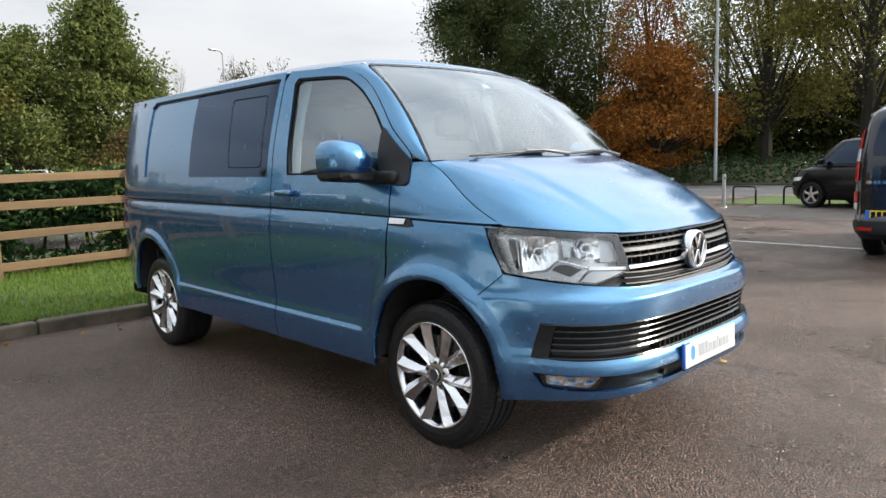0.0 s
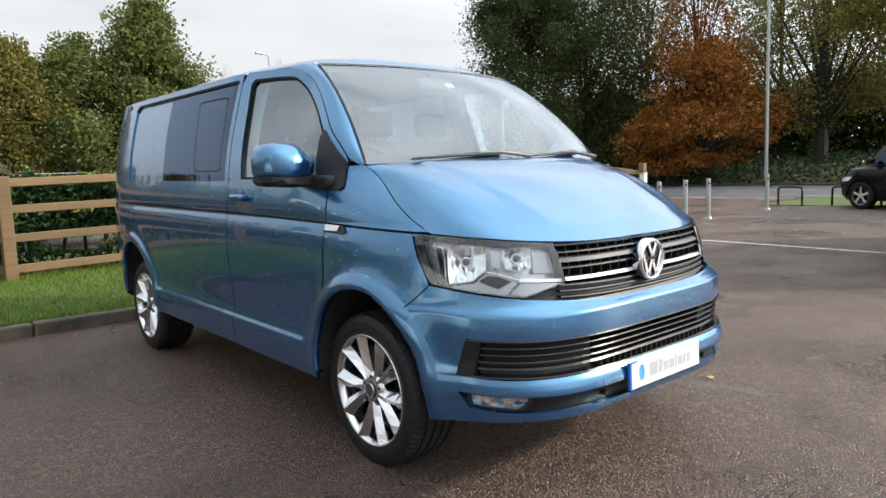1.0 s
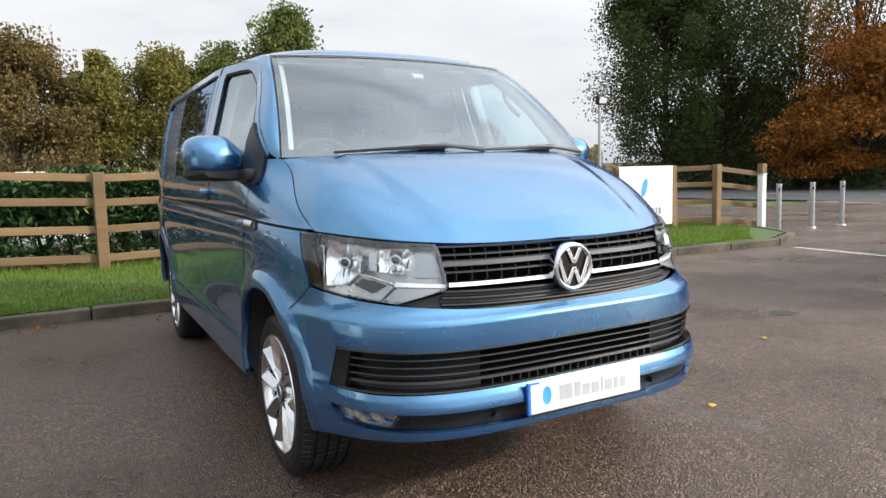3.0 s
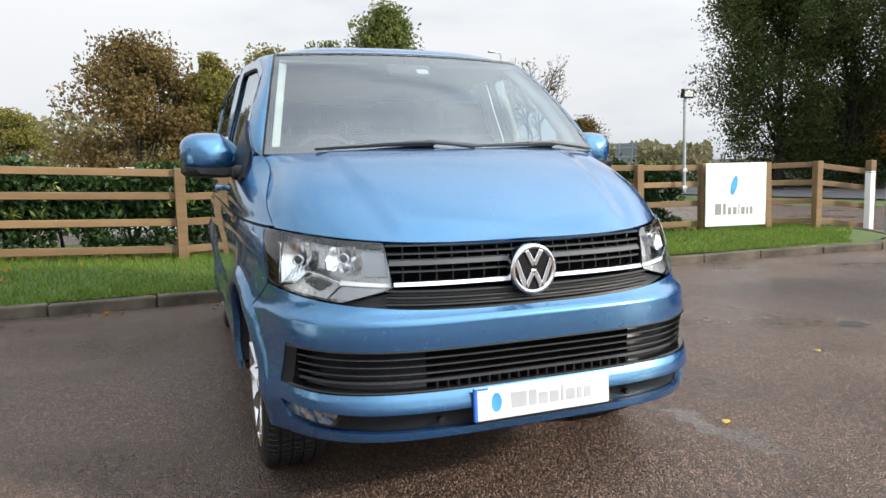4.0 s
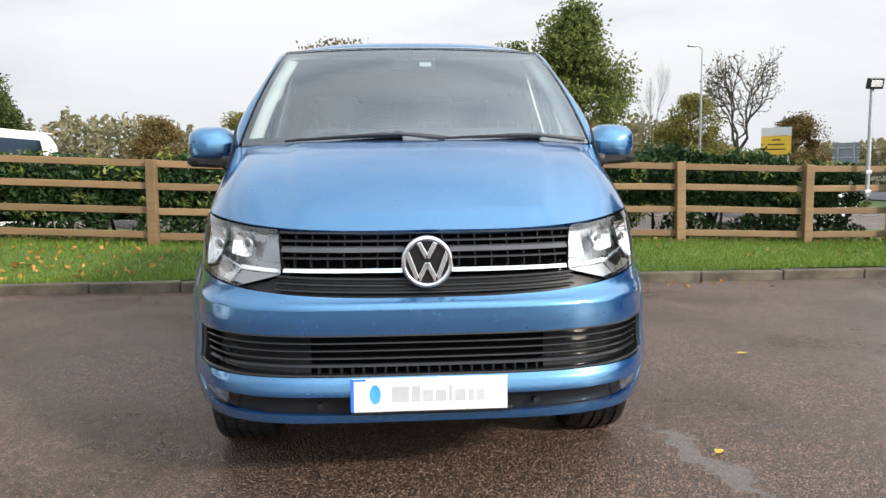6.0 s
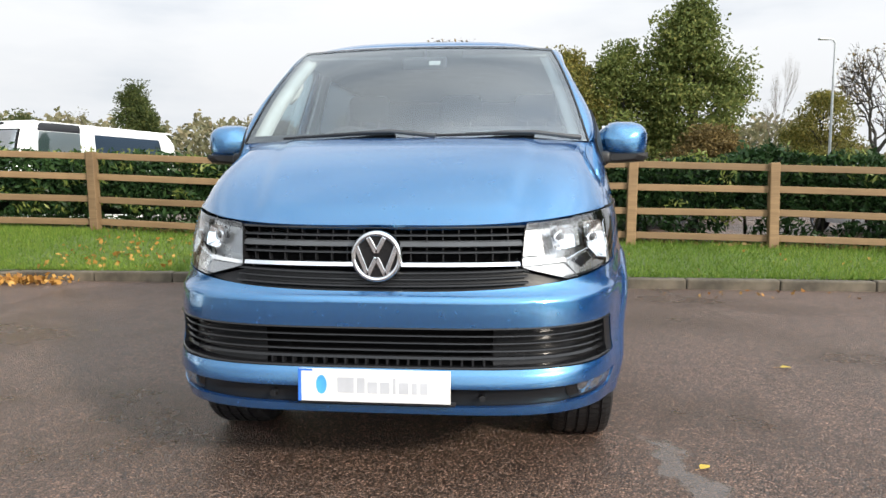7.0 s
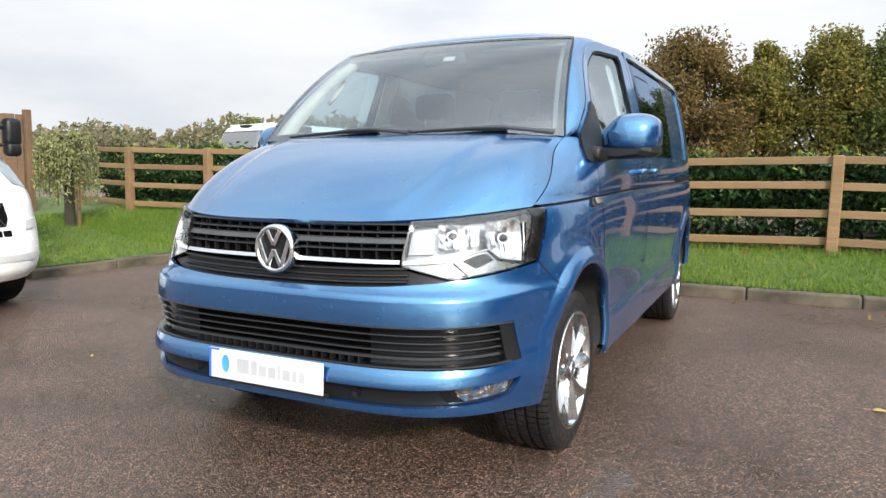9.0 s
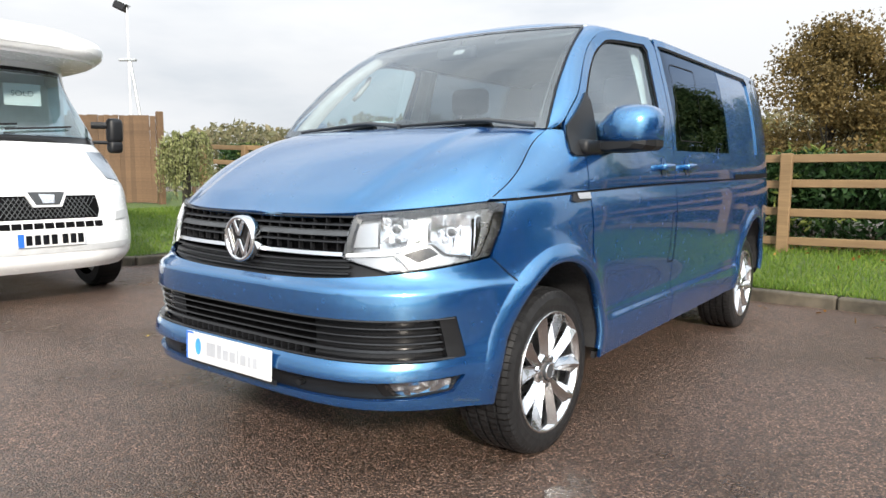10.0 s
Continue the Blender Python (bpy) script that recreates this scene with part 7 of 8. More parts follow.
    for a, b in zip(rows, rows[1:]):
        bm.faces.new((a[0], b[0], b[1], a[1]))
    part("overcab_seam", bm, GREY_UNDER, top)
    for s in (-0.62, 0.66):
        bm = bmesh.new()
        p = over.at(s * 44, 2.31)
        box(bm, (0.07, 0.03, 0.03), p, 0.008)
        part("marker_lamp", bm, GREY_UNDER, top)
    plate_bars(top, (0.0, -0.014, 0.575), pose(0, 0, 0, -3, 0, 0), WHITE_PLATE, 3)
    # sold card behind the windscreen
    card = part("sold_card", bmesh.new(), WHITE_PLATE, top, "white card reading sold")
    bm = bmesh.new()
    box(bm, (0.297, 0.004, 0.21), (0, 0, 0), 0.001)
    part("card", bm, WHITE_PLATE, card)
    words("sold_lettering", "SOLD", 0.075, GREY_PLASTIC, pose(0, -0.004, 0.01, 90, 0, 0), card)
    card.matrix_basis = pose(0.30, 1.16, 1.83, -14, 0, -18)
    bm = bmesh.new()
    box(bm, (1.55, 0.03, 0.9), (0, 1.75, 1.55), 0.01)
    part("cab_blind", bm, plain("pale_blind_cloth", (0.58, 0.60, 0.58), 0.9), top, "pale blind behind the cab seats")
    bm = bmesh.new()
    box(bm, (1.6, 0.5, 0.10), (0, 1.05, 1.33), 0.04)
    part("dashboard", bm, INTERIOR_DARK, top)


motorhome()

NAVY = plain("dark_navy_paint", (0.010, 0.013, 0.022), 0.22, 0.3, coat=1.0)
LAMP_RED = plain("red_lamp", (0.42, 0.015, 0.015), 0.12)
PLATE_YELLOW = plain("yellow_plate", (0.72, 0.50, 0.03), 0.4)


def black_van():
    """Seen from behind; local tail towards -y, turned so that the tail looks along -x."""
    top = thing("panel_van", "dark navy panel van parked with its rear doors in view", "van", at=pose(6.42, 0.23, 0, 0, 0, -90))
    sh = Shell([(0.26, 0.90), (0.45, 0.965), (0.9, 0.978), (1.2, 0.965), (1.55, 0.915), (1.78, 0.86), (1.89, 0.76)],
               [(0.26, 0.06), (0.36, -0.02), (0.52, 0.0), (0.60, 0.05), (1.0, 0.06), (1.65, 0.12), (1.82, 0.18), (1.89, 0.30)], 9, 5.0, pt=6)
    skin("body", [rect(-180, 0.27, 180, 1.89)], sh.at, NAVY, top, res=(4, 0.05), rim=0.0)
    bm = bmesh.new()
    box(bm, (1.3, 4.2, 0.03), (0, 2.55, 1.885), 0.01)
    part("roof", bm, NAVY, top)
    skin("bumper", [rect(-42, 0.28, 42, 0.50)], sh.at, BLACK_PLASTIC, top, res=(3, 0.03), rim=0.02, offset=0.012)
    for s in (1, -1):
        f = lambda P: [(s * a, z) for a, z in P]
        tl = part("tail_lamp", bmesh.new(), LAMP_RED, top, "tall red and clear tail lamp")
        for z0, z1, m in ((1.38, 1.60, LAMP_RED), (1.22, 1.37, LAMP_WHITE), (0.98, 1.21, LAMP_RED), (0.72, 0.85, LAMP_RED), (0.63, 0.71, LAMP_WHITE)):
            skin("lens", [f([(20.0, z0), (22.0, z0), (21.8, z1), (20.0, z1)])], sh.at, m, tl, res=(2, 0.05), rim=0.01, offset=0.012)
        skin("reflector", [f([(14.5, 0.385), (18.5, 0.385), (18.5, 0.425), (14.5, 0.425)])], sh.at, LAMP_RED, top, res=(2, 0.05), rim=0.0, offset=0.016)
        pane = rounded([(3, 1.28), (16.5, 1.28), (15.0, 1.72), (3, 1.74)], 0.6)
        skin("door_window", [f(pane)], sh.at, GLASS_DARK, top, res=(3, 0.08), rim=0.0, offset=0.006)
        skin("door_gap", [f([(19.3, 0.52), (19.55, 0.52), (19.0, 1.80), (18.8, 1.80)])], sh.at, SEAL, top, res=(3, 0.08), rim=0.0, offset=0.003)
        simple_wheel(0.335, 0.225, top, (s * 0.93, 0.95, 0.335), s)
        simple_wheel(0.335, 0.225, top, (s * 0.93, 4.1, 0.335), s)
        for i, (a, w) in enumerate(((16.6, 0.10), (14.6, 0.08), (12.6, 0.09), (10.8, 0.07))):
            skin("lettering_bar", [f([(a - 0.7, 0.945), (a + 0.7, 0.945), (a + 0.7, 0.985), (a - 0.7, 0.985)])], sh.at, CHROME, top, res=(3, 0.08), rim=0.0, offset=0.006)
    skin("door_gap_middle", [rect(-0.12, 0.52, 0.12, 1.80)], sh.at, SEAL, top, res=(3, 0.08), rim=0.0, offset=0.003)
    plate_bars(top, (-0.48, 0.035, 0.575), pose(0, 0, 0, -3, 0, 0), PLATE_YELLOW, 5)


black_van()


def hatch_car(name, label, at, yaw, length, width, height, paint, wheel_r=0.32, bonnet_h=0.95, cabin=(0.28, 0.92), boxy=3.0):
    """A passenger car: lower body, glasshouse, windows, lamps, wheels. Local nose towards -y."""
    top = thing(name, label, "car", at=pose(at[0], at[1], at[2] if len(at) > 2 else 0, 0, 0, yaw))
    hw = width / 2
    low = Shell([(0.20, hw * 0.90), (0.32, hw * 0.97), (0.62, hw), (bonnet_h * 0.9, hw * 0.965), (bonnet_h, hw * 0.90)],
                [(0.20, 0.12), (0.35, 0.02), (0.55, 0.0), (0.72, 0.04), (bonnet_h * 0.92, 0.16), (bonnet_h, 0.55)], boxy + 0.6, length,
                [(0.20, 0.10), (0.5, 0.0), (bonnet_h, 0.12)], pt=4.5)
    skin("body", [rect(-180, 0.21, 180, bonnet_h)], low.at, paint, top, res=(4, 0.05), rim=0.0)
    c0, c1 = cabin[0] * length, (1 - cabin[1]) * length
    rake_f = 0.75 if boxy < 4 else 0.55
    cab = Shell([(bonnet_h - 0.02, hw * 0.93), (bonnet_h + 0.1, hw * 0.90), (height - 0.10, hw * 0.72), (height - 0.02, hw * 0.62), (height, hw * 0.5)],
                [(bonnet_h - 0.02, c0), (height - 0.1, c0 + rake_f), (height - 0.02, c0 + rake_f + 0.12), (height, c0 + rake_f + 0.35)], 4.5, length,
                [(bonnet_h - 0.02, 0.05), (height - 0.1, c1 + 0.05), (height, c1 + 0.35)], pt=5)
    skin("cabin", [rect(-180, bonnet_h - 0.03, 180, height)], cab.at, paint, top, res=(4, 0.04), rim=0.0)
    bm = bmesh.new()
    ys = [cab.at(0, height).y, cab.at(180, height).y]
    box(bm, (hw * 0.98, ys[1] - ys[0], 0.012), (0, (ys[0] + ys[1]) / 2, height - 0.004), 0.003)
    part("roof", bm, paint, top)
    zb, zt = bonnet_h + 0.05, height - 0.11
    aw = abs(cab.ang(hw * 0.8, cab.at(0, zb).y))
    skin("windscreen", [[(-aw * 0.92, zb), (aw * 0.92, zb), (aw * 0.75, zt), (-aw * 0.75, zt)]], cab.at, GLASS_DARK, top, res=(4, 0.06), rim=0.0, offset=0.006)
    for s in (1, -1):
        f = lambda P: [(s * a, z) for a, z in P]
        for a0, a1, a2, a3 in ((aw * 1.12 + 6, 88, 88, aw + 18), (91, 128, 124, 91), (131, 150, 143, 128)):
            skin("side_window", [f([(a0, zb + 0.01), (a1, zb + 0.01), (a2, zt), (a3, zt)])], cab.at, GLASS_DARK, top, res=(4, 0.06), rim=0.0, offset=0.006)
        al = low.ang(hw * 0.62, 0.02)
        skin("headlight", [f([(al, 0.66), (al * 1.75, 0.70), (al * 1.85, 0.80), (al * 1.05, 0.76)])], low.at, LAMP_WHITE, top, res=(3, 0.05), rim=0.0, offset=0.006)
        skin("tail_lamp", [f([(152, 0.70), (160, 0.70), (160, bonnet_h - 0.06), (152, bonnet_h - 0.06)])], low.at, LAMP_RED, top, res=(3, 0.05), rim=0.0, offset=0.006)
        skin("door_gap", [f([(89.2, 0.30), (89.7, 0.30), (89.7, bonnet_h - 0.02), (89.2, bonnet_h - 0.02)])], low.at, SEAL, top, res=(3, 0.05), rim=0.0, offset=0.003)
        m = part("door_mirror", bmesh.new(), paint, top)
        bm = bmesh.new()
        ym = cab.at(aw * 1.2, zb).y + 0.2
        box(bm, (0.2, 0.11, 0.14), (s * (hw + 0.04), ym, zb + 0.07), 0.04, seg=2)
        part("mirror_shell", bm, paint, m, smooth=True)
        for yw in (length * 0.19, length * 0.80):
            a = low.ang(hw, yw)
            n = 18
            ring = [(yw + (wheel_r + 0.07) * math.cos(math.pi * i / n), wheel_r + (wheel_r + 0.07) * math.sin(math.pi * i / n)) for i in range(n + 1)]
            # flat black band on the body side paints the shade round the wheel
            bm = bmesh.new()
            va = [bm.verts.new((s * (hw + 0.006), y, z)) for y, z in ring]
            vb = [bm.verts.new((s * (hw + 0.004), yw + (y - yw) * 0.6, wheel_r + (z - wheel_r) * 0.6 - 0.04)) for y, z in ring]
            for i in range(n):
                bm.faces.new((va[i], va[i + 1], vb[i + 1], vb[i]))
            part("wheel_opening", bm, DARK_VOID, top)
            simple_wheel(wheel_r, 0.21, top, (s * (hw + 0.012), yw, wheel_r), s)
    skin("grille", [[(-al * 0.8, 0.60), (al * 0.8, 0.60), (al * 0.85, 0.72), (-al * 0.85, 0.72)]], low.at, DARK_GLOSS, top, res=(3, 0.05), rim=0.0, offset=0.005)
    return top


BLACK_CAR = plain("black_car_paint", (0.004, 0.0045, 0.005), 0.16, coat=0.0, spec=0.3)
SILVER = plain("silver_paint", (0.50, 0.51, 0.53), 0.25, 0.7, coat=1.0)
WHITE_CAR = plain("white_car_paint", (0.75, 0.76, 0.78), 0.25, coat=1.0)
GREY_CAR = plain("grey_car_paint", (0.16, 0.17, 0.19), 0.25, 0.6, coat=1.0)
hatch_car("off_roader", "black off-road car parked by the hoop barriers", (17.4, 5.1), 160, 4.6, 1.86, 1.74, BLACK_CAR, 0.34, 1.06, (0.14, 0.97), 4.2)
hatch_car("parked_car", "silver hatchback parked behind the hedge", (0.5, 10.9), 4, 4.2, 1.76, 1.50, SILVER)
hatch_car("parked_car", "white hatchback parked behind the hedge", (-2.0, 10.8), -3, 4.2, 1.76, 1.52, WHITE_CAR)
hatch_car("parked_car", "grey hatchback parked behind the hedge", (3.2, 11.0), 0, 4.3, 1.78, 1.48, GREY_CAR)
hatch_car("parked_car", "silver hatchback parked by the far hedge end", (-5.2, 11.0), 2, 4.3, 1.78, 1.48, SILVER)
hatch_car("parked_car", "white hatchback parked behind the sign", (8.3, 10.8), 0, 4.2, 1.76, 1.50, WHITE_CAR)


BUS_GLASS = make_glass("bus_window_glass", (0.20, 0.25, 0.25), 0.16)
PALE_GLASS = make_glass("pale_screen_glass", (0.50, 0.60, 0.62), 0.30)


def minibus():
    top = thing("minibus", "white minibus with tinted windows and black roof panel behind hedge", "minibus", at=pose(-9.78, 9.79, 0, 0, 0, -10))
    sh = Shell([(0.30, 0.90), (0.6, 0.95), (1.2, 0.95), (1.8, 0.935), (2.18, 0.90), (2.28, 0.86), (2.33, 0.76)],
               [(0.30, 0.08), (0.6, 0.0), (1.0, 0.08), (1.3, 0.22), (1.75, 0.40), (2.14, 0.58), (2.25, 0.66), (2.33, 0.84)], 7, 5.3, [(0.3, 0.0), (2.0, 0.03), (2.33, 0.25)], pt=8)
    skin("body", [rect(-180, 0.30, 180, 2.33)], sh.at, WHITE_GLOSS, top, res=(3, 0.05), rim=0.0)
    bm = bmesh.new()
    box(bm, (1.54, 4.2, 0.03), (0, 2.95, 2.325), 0.01)
    part("roof", bm, WHITE_GLOSS, top)
    skin("windscreen", [rounded([(-18.6, 1.34), (18.6, 1.34), (18.4, 2.13), (-18.4, 2.13)], 0.06)], sh.at, PALE_GLASS, top, "pale reflecting windscreen", res=(3, 0.08), rim=0.0, offset=0.010)
    skin("screen_seal", [rect(-19.6, 1.31, 19.6, 2.16)], sh.at, SEAL, top, res=(3, 0.08), rim=0.0, offset=0.004)
    for s in (1, -1):
        skin("door_window", [[(s * 26.5, 1.36), (s * 51, 1.36), (s * 51, 2.13), (s * 26.5, 2.13)]], sh.at, BUS_GLASS, top, res=(3, 0.08), rim=0.0, offset=0.008)
        skin("black_panel", [[(s * 26, 2.14), (s * 51.5, 2.14), (s * 51.5, 2.315), (s * 26, 2.315)]], sh.at, DARK_GLOSS, top, res=(3, 0.04), rim=0.0, offset=0.007)
        skin("side_window", [[(s * 70, 1.40), (s * 153, 1.40), (s * 153, 2.14), (s * 70, 2.14)]], sh.at, GLASS_DARK, top, res=(3, 0.08), rim=0.0, offset=0.008)
        for yw in (1.0, 4.1):
            simple_wheel(0.34, 0.22, top, (s * 0.94, yw, 0.34), s)
    bm = bmesh.new()
    box(bm, (0.34, 0.12, 0.06), (0.1, 0.66, 2.275), 0.02)
    part("roof_lamp", bm, DARK_GLOSS, top)


minibus()


# ---- sign, lamps, bollards ----
SIGN_GREY = plain("sign_lettering", (0.26, 0.265, 0.275), 0.5)


def wheel_sign():
    top = thing("dealer_sign", "white dealer board with a blue mark fixed to the fence", "sign", at=pose(8.17, 7.83, bank_z(8.17, 7.8), 0, 0, -6.5))
    bm = bmesh.new()
    box(bm, (1.25, 0.02, 1.13), (0, -0.09, 0.66), 0.004)
    part("board", bm, plain("sign_white", (0.82, 0.83, 0.84), 0.4, vary=0.04, scale=2), top)
    bm = bmesh.new()
    lathe(bm, [(0, 0.0), (-0.002, 0.10), (0.002, 0.102)], 28, "Y", (0, 0, 0))
    bmesh.ops.scale(bm, vec=(0.62, 1, 1.75), verts=bm.verts[:])
    bmesh.ops.transform(bm, matrix=pose(-0.05, -0.103, 0.82, 0, 14, 0), verts=bm.verts[:])
    part("sign_mark", bm, LOGO_BLUE, top)
    for x, w, h in ((-0.40, 0.15, 0.20), (-0.27, 0.07, 0.20), (-0.165, 0.085, 0.13), (-0.055, 0.085, 0.13), (0.03, 0.024, 0.20), (0.115, 0.085, 0.13), (0.205, 0.05, 0.13), (0.285, 0.07, 0.13)):
        bm = bmesh.new()
        box(bm, (w * 0.86, 0.004, h), (x + 0.03, -0.102, 0.30 + h / 2), 0.001)
        part("lettering_bar", bm, SIGN_GREY, top)


wheel_sign()


def flood_lamp(at, h, label):
    top = thing("flood_light", label, "lamp", at=pose(*at))
    bm = bmesh.new()
    cyl(bm, 0.030, 0.028, (0, 0, -0.2), (0, 0, h), 12)
    part("pole", bm, GALV, top)
    bm = bmesh.new()
    box(bm, (0.24, 0.07, 0.16), (0, -0.06, h + 0.07), 0.012, turn=pose(0, 0, 0, 12, 0, 0))
    part("lamp_body", bm, BLACK_PLASTIC, top)
    bm = bmesh.new()
    box(bm, (0.17, 0.006, 0.095), (0, -0.098, h + 0.063), 0.002, turn=pose(0, 0, 0, 12, 0, 0))
    part("lamp_glass", bm, LAMP_WHITE, top)
    for z in (0.18, -0.12):
        bm = bmesh.new()
        box(bm, (0.10, 0.12, 0.06), (0, 0.03, z), 0.01)
        part("bracket", bm, GALV, top)


flood_lamp((7.08, 7.83, 1.02), 1.43, "black flood light on a galvanised pole at the fence")


def bollard(x, y, h=0.90):
    top = thing("bollard", "galvanised steel bollard at the car park mouth", "bollard", "bollards at the mouth", at=pose(x, y, 0))
    bm = bmesh.new()
    cyl(bm, 0.048, 0.048, (0, 0, -0.05), (0, 0, h), 20)
    bmesh.ops.recalc_face_normals(bm, faces=bm.faces[:])
    part("tube", bm, GALV, top, smooth=False)
    bm = bmesh.new()
    cyl(bm, 0.053, 0.050, (0, 0, h - 0.03), (0, 0, h + 0.012), 20)
    part("cap", bm, GALV, top)
    bm = bmesh.new()
    cyl(bm, 0.085, 0.075, (0, 0, 0), (0, 0, 0.02), 20)
    part("foot", bm, GALV, top)
    bm = bmesh.new()
    box(bm, (0.03, 0.01, 0.05), (-0.035, -0.034, h - 0.10), 0.004, turn=pose(0, 0, 0, 0, 0, -45))
    part("lock", bm, DARK_GLOSS, top)


for bx, by in ((10.4, 6.52), (11.45, 6.52), (12.45, 6.52), (15.75, 6.66)):
    bollard(bx, by)


def white_post(x, y, z):
    top = thing("gate_post", "white painted steel gate post beside the fence end", "post", at=pose(x, y, z))
    bm = bmesh.new()
    box(bm, (0.12, 0.12, 1.12), (0, 0, 0.53), 0.012)
    part("shaft", bm, WHITE_GLOSS, top)
    bm = bmesh.new()
    box(bm, (0.13, 0.13, 0.03), (0, 0, 1.09), 0.008)
    part("cap", bm, GALV, top)


white_post(10.55, 7.0, 0.0)


def hoop(x, y, yaw, w):
    top = thing("hoop_barrier", "black steel hoop barrier at the verge", "barrier", "hoop barriers", at=pose(x, y, 0, 0, 0, yaw))
    bm = bmesh.new()
    r = 0.10
    pts = [(-w / 2, 0, -0.05), (-w / 2, 0, 0.52 - r)] + [(-w / 2 + r - r * math.cos(a), 0, 0.52 - r + r * math.sin(a)) for a in (0.4, 0.8, 1.2, 1.57)]
    pts += [(-p[0], p[1], p[2]) for p in reversed(pts)]
    tube(bm, pts, 0.028, 10)
    part("hoop_tube", bm, DARK_GLOSS, top, smooth=True)


hoop(17.3, 6.72, 75, 0.75)
hoop(17.3, 5.05, 85, 1.2)


def street_lamp(at, h, arm, yaw, label):
    top = thing("street_lamp", label, "street lamp", at=pose(*at, 0, 0, yaw))
    bm = bmesh.new()
    tube(bm, [(0, 0, 0), (0, 0, h * 0.5), (0, 0, h)], [0.10, 0.08, 0.055], 10)
    part("column", bm, GALV, top)
    bm = bmesh.new()
    tube(bm, [(0, 0, h - 0.05), (arm * 0.3, 0, h + 0.18), (arm, 0, h + 0.22)], 0.04, 8)
    part("bracket_arm", bm, GALV, top)
    bm = bmesh.new()
    box(bm, (0.62, 0.24, 0.13), (arm + 0.28, 0, h + 0.22), 0.045)
    part("lantern", bm, GALV, top)


street_lamp(at_az(25.2, 48), 9.6, 0.5, 190, "tall grey street lamp with a short arm")
street_lamp((33.6, 14.75, 0.2), 13.0, 1.0, 20, "tall grey lamp column beside the road")


def yellow_sign():
    top = thing("road_sign", "yellow and white information board on posts", "sign", at=pose(*at_az(30.8, 46, 0.3), 0, 0, -29))
    bm = bmesh.new()
    box(bm, (1.7, 0.04, 1.15), (0, 0, 2.75), 0.01)
    part("yellow_board", bm, plain("sign_yellow", (0.72, 0.46, 0.03), 0.5), top)
    bm = bmesh.new()
    box(bm, (1.7, 0.05, 0.52), (0, 0, 3.60), 0.01)
    part("white_board", bm, WHITE_PLATE, top)
    for z, w in ((3.08, 0.5), (2.80, 0.95), (2.50, 1.1)):
        bm = bmesh.new()
        box(bm, (w, 0.01, 0.07), (0, -0.026, z), 0.002)
        part("lettering_bar", bm, DARK_GLOSS, top)
    for x in (-0.7, 0.7):
        bm = bmesh.new()
        cyl(bm, 0.05, 0.05, (x, 0.06, -0.2), (x, 0.06, 3.7), 8)
        part("sign_post", bm, GALV, top)


yellow_sign()


def sign_back():
    top = thing("road_sign", "back of a grey road sign with its frame", "sign", at=pose(*at_az(35.6, 44), 0, 0, -40))
    bm = bmesh.new()
    box(bm, (1.35, 0.03, 1.7), (0, 0, 2.15), 0.01)
    part("panel", bm, plain("sign_grey_back", (0.22, 0.25, 0.27), 0.6), top)
    for z in (1.6, 2.15, 2.7):
        bm = bmesh.new()
        box(bm, (1.35, 0.05, 0.06), (0, -0.04, z), 0.005)
        part("rib_bar", bm, GALV, top)
    for x in (-0.4, 0.4):
        bm = bmesh.new()
        cyl(bm, 0.05, 0.05, (x, -0.08, -0.2), (x, -0.08, 3.05), 8)
        part("sign_post", bm, GALV, top)


sign_back()


# ---- left side: timber screen, weeping tree, mast ----
def timber_screen():
    top = thing("timber_screen", "close-boarded brown timber screen fence", "fence")
    p0, p1 = Vector((-11.75, 6.5)), Vector((-15.0, 4.5))
    n = 34
    d = (p1 - p0).normalized()
    ang = math.degrees(math.atan2(d.y, d.x))
    bm = bmesh.new()
    box(bm, (0.119, 0.022, 1.86), (0, 0, 0.93), 0.004, seg=1)
    first = part("board", bm, TIMBER_OLD, top)
    me = first.data
    bpy.data.objects.remove(first)
    rng = random.Random(9)
    for i in range(n):
        p = p0.lerp(p1, i / (n - 1))
        ob = new("board", me)
        ob.parent = top
        ob.matrix_basis = pose(p.x, p.y, bank_z(p.x, p.y) + 0.02 + rng.uniform(-0.012, 0.012), rng.uniform(-1, 1), rng.uniform(-0.5, 0.5), ang + 3)
    for p in (p0 + Vector((0.08, 0.04)), p0.lerp(p1, 0.5), p1):
        bm = bmesh.new()
        box(bm, (0.12, 0.12, 2.1), (p.x, p.y + 0.08, bank_z(p.x, p.y) + 0.93), 0.01)
        part("post", bm, TIMBER_OLD, top)
    for h in (0.3, 1.0, 1.6):
        bm = bmesh.new()
        L = (p1 - p0).length
        m = (p0 + p1) / 2
        box(bm, (L, 0.04, 0.08), (0, 0, 0), 0.004)
        bmesh.ops.transform(bm, matrix=pose(m.x, m.y + 0.05, bank_z(m.x, m.y) + h, 0, 0, ang), verts=bm.verts[:])
        part("rail", bm, TIMBER_OLD, top)


timber_screen()


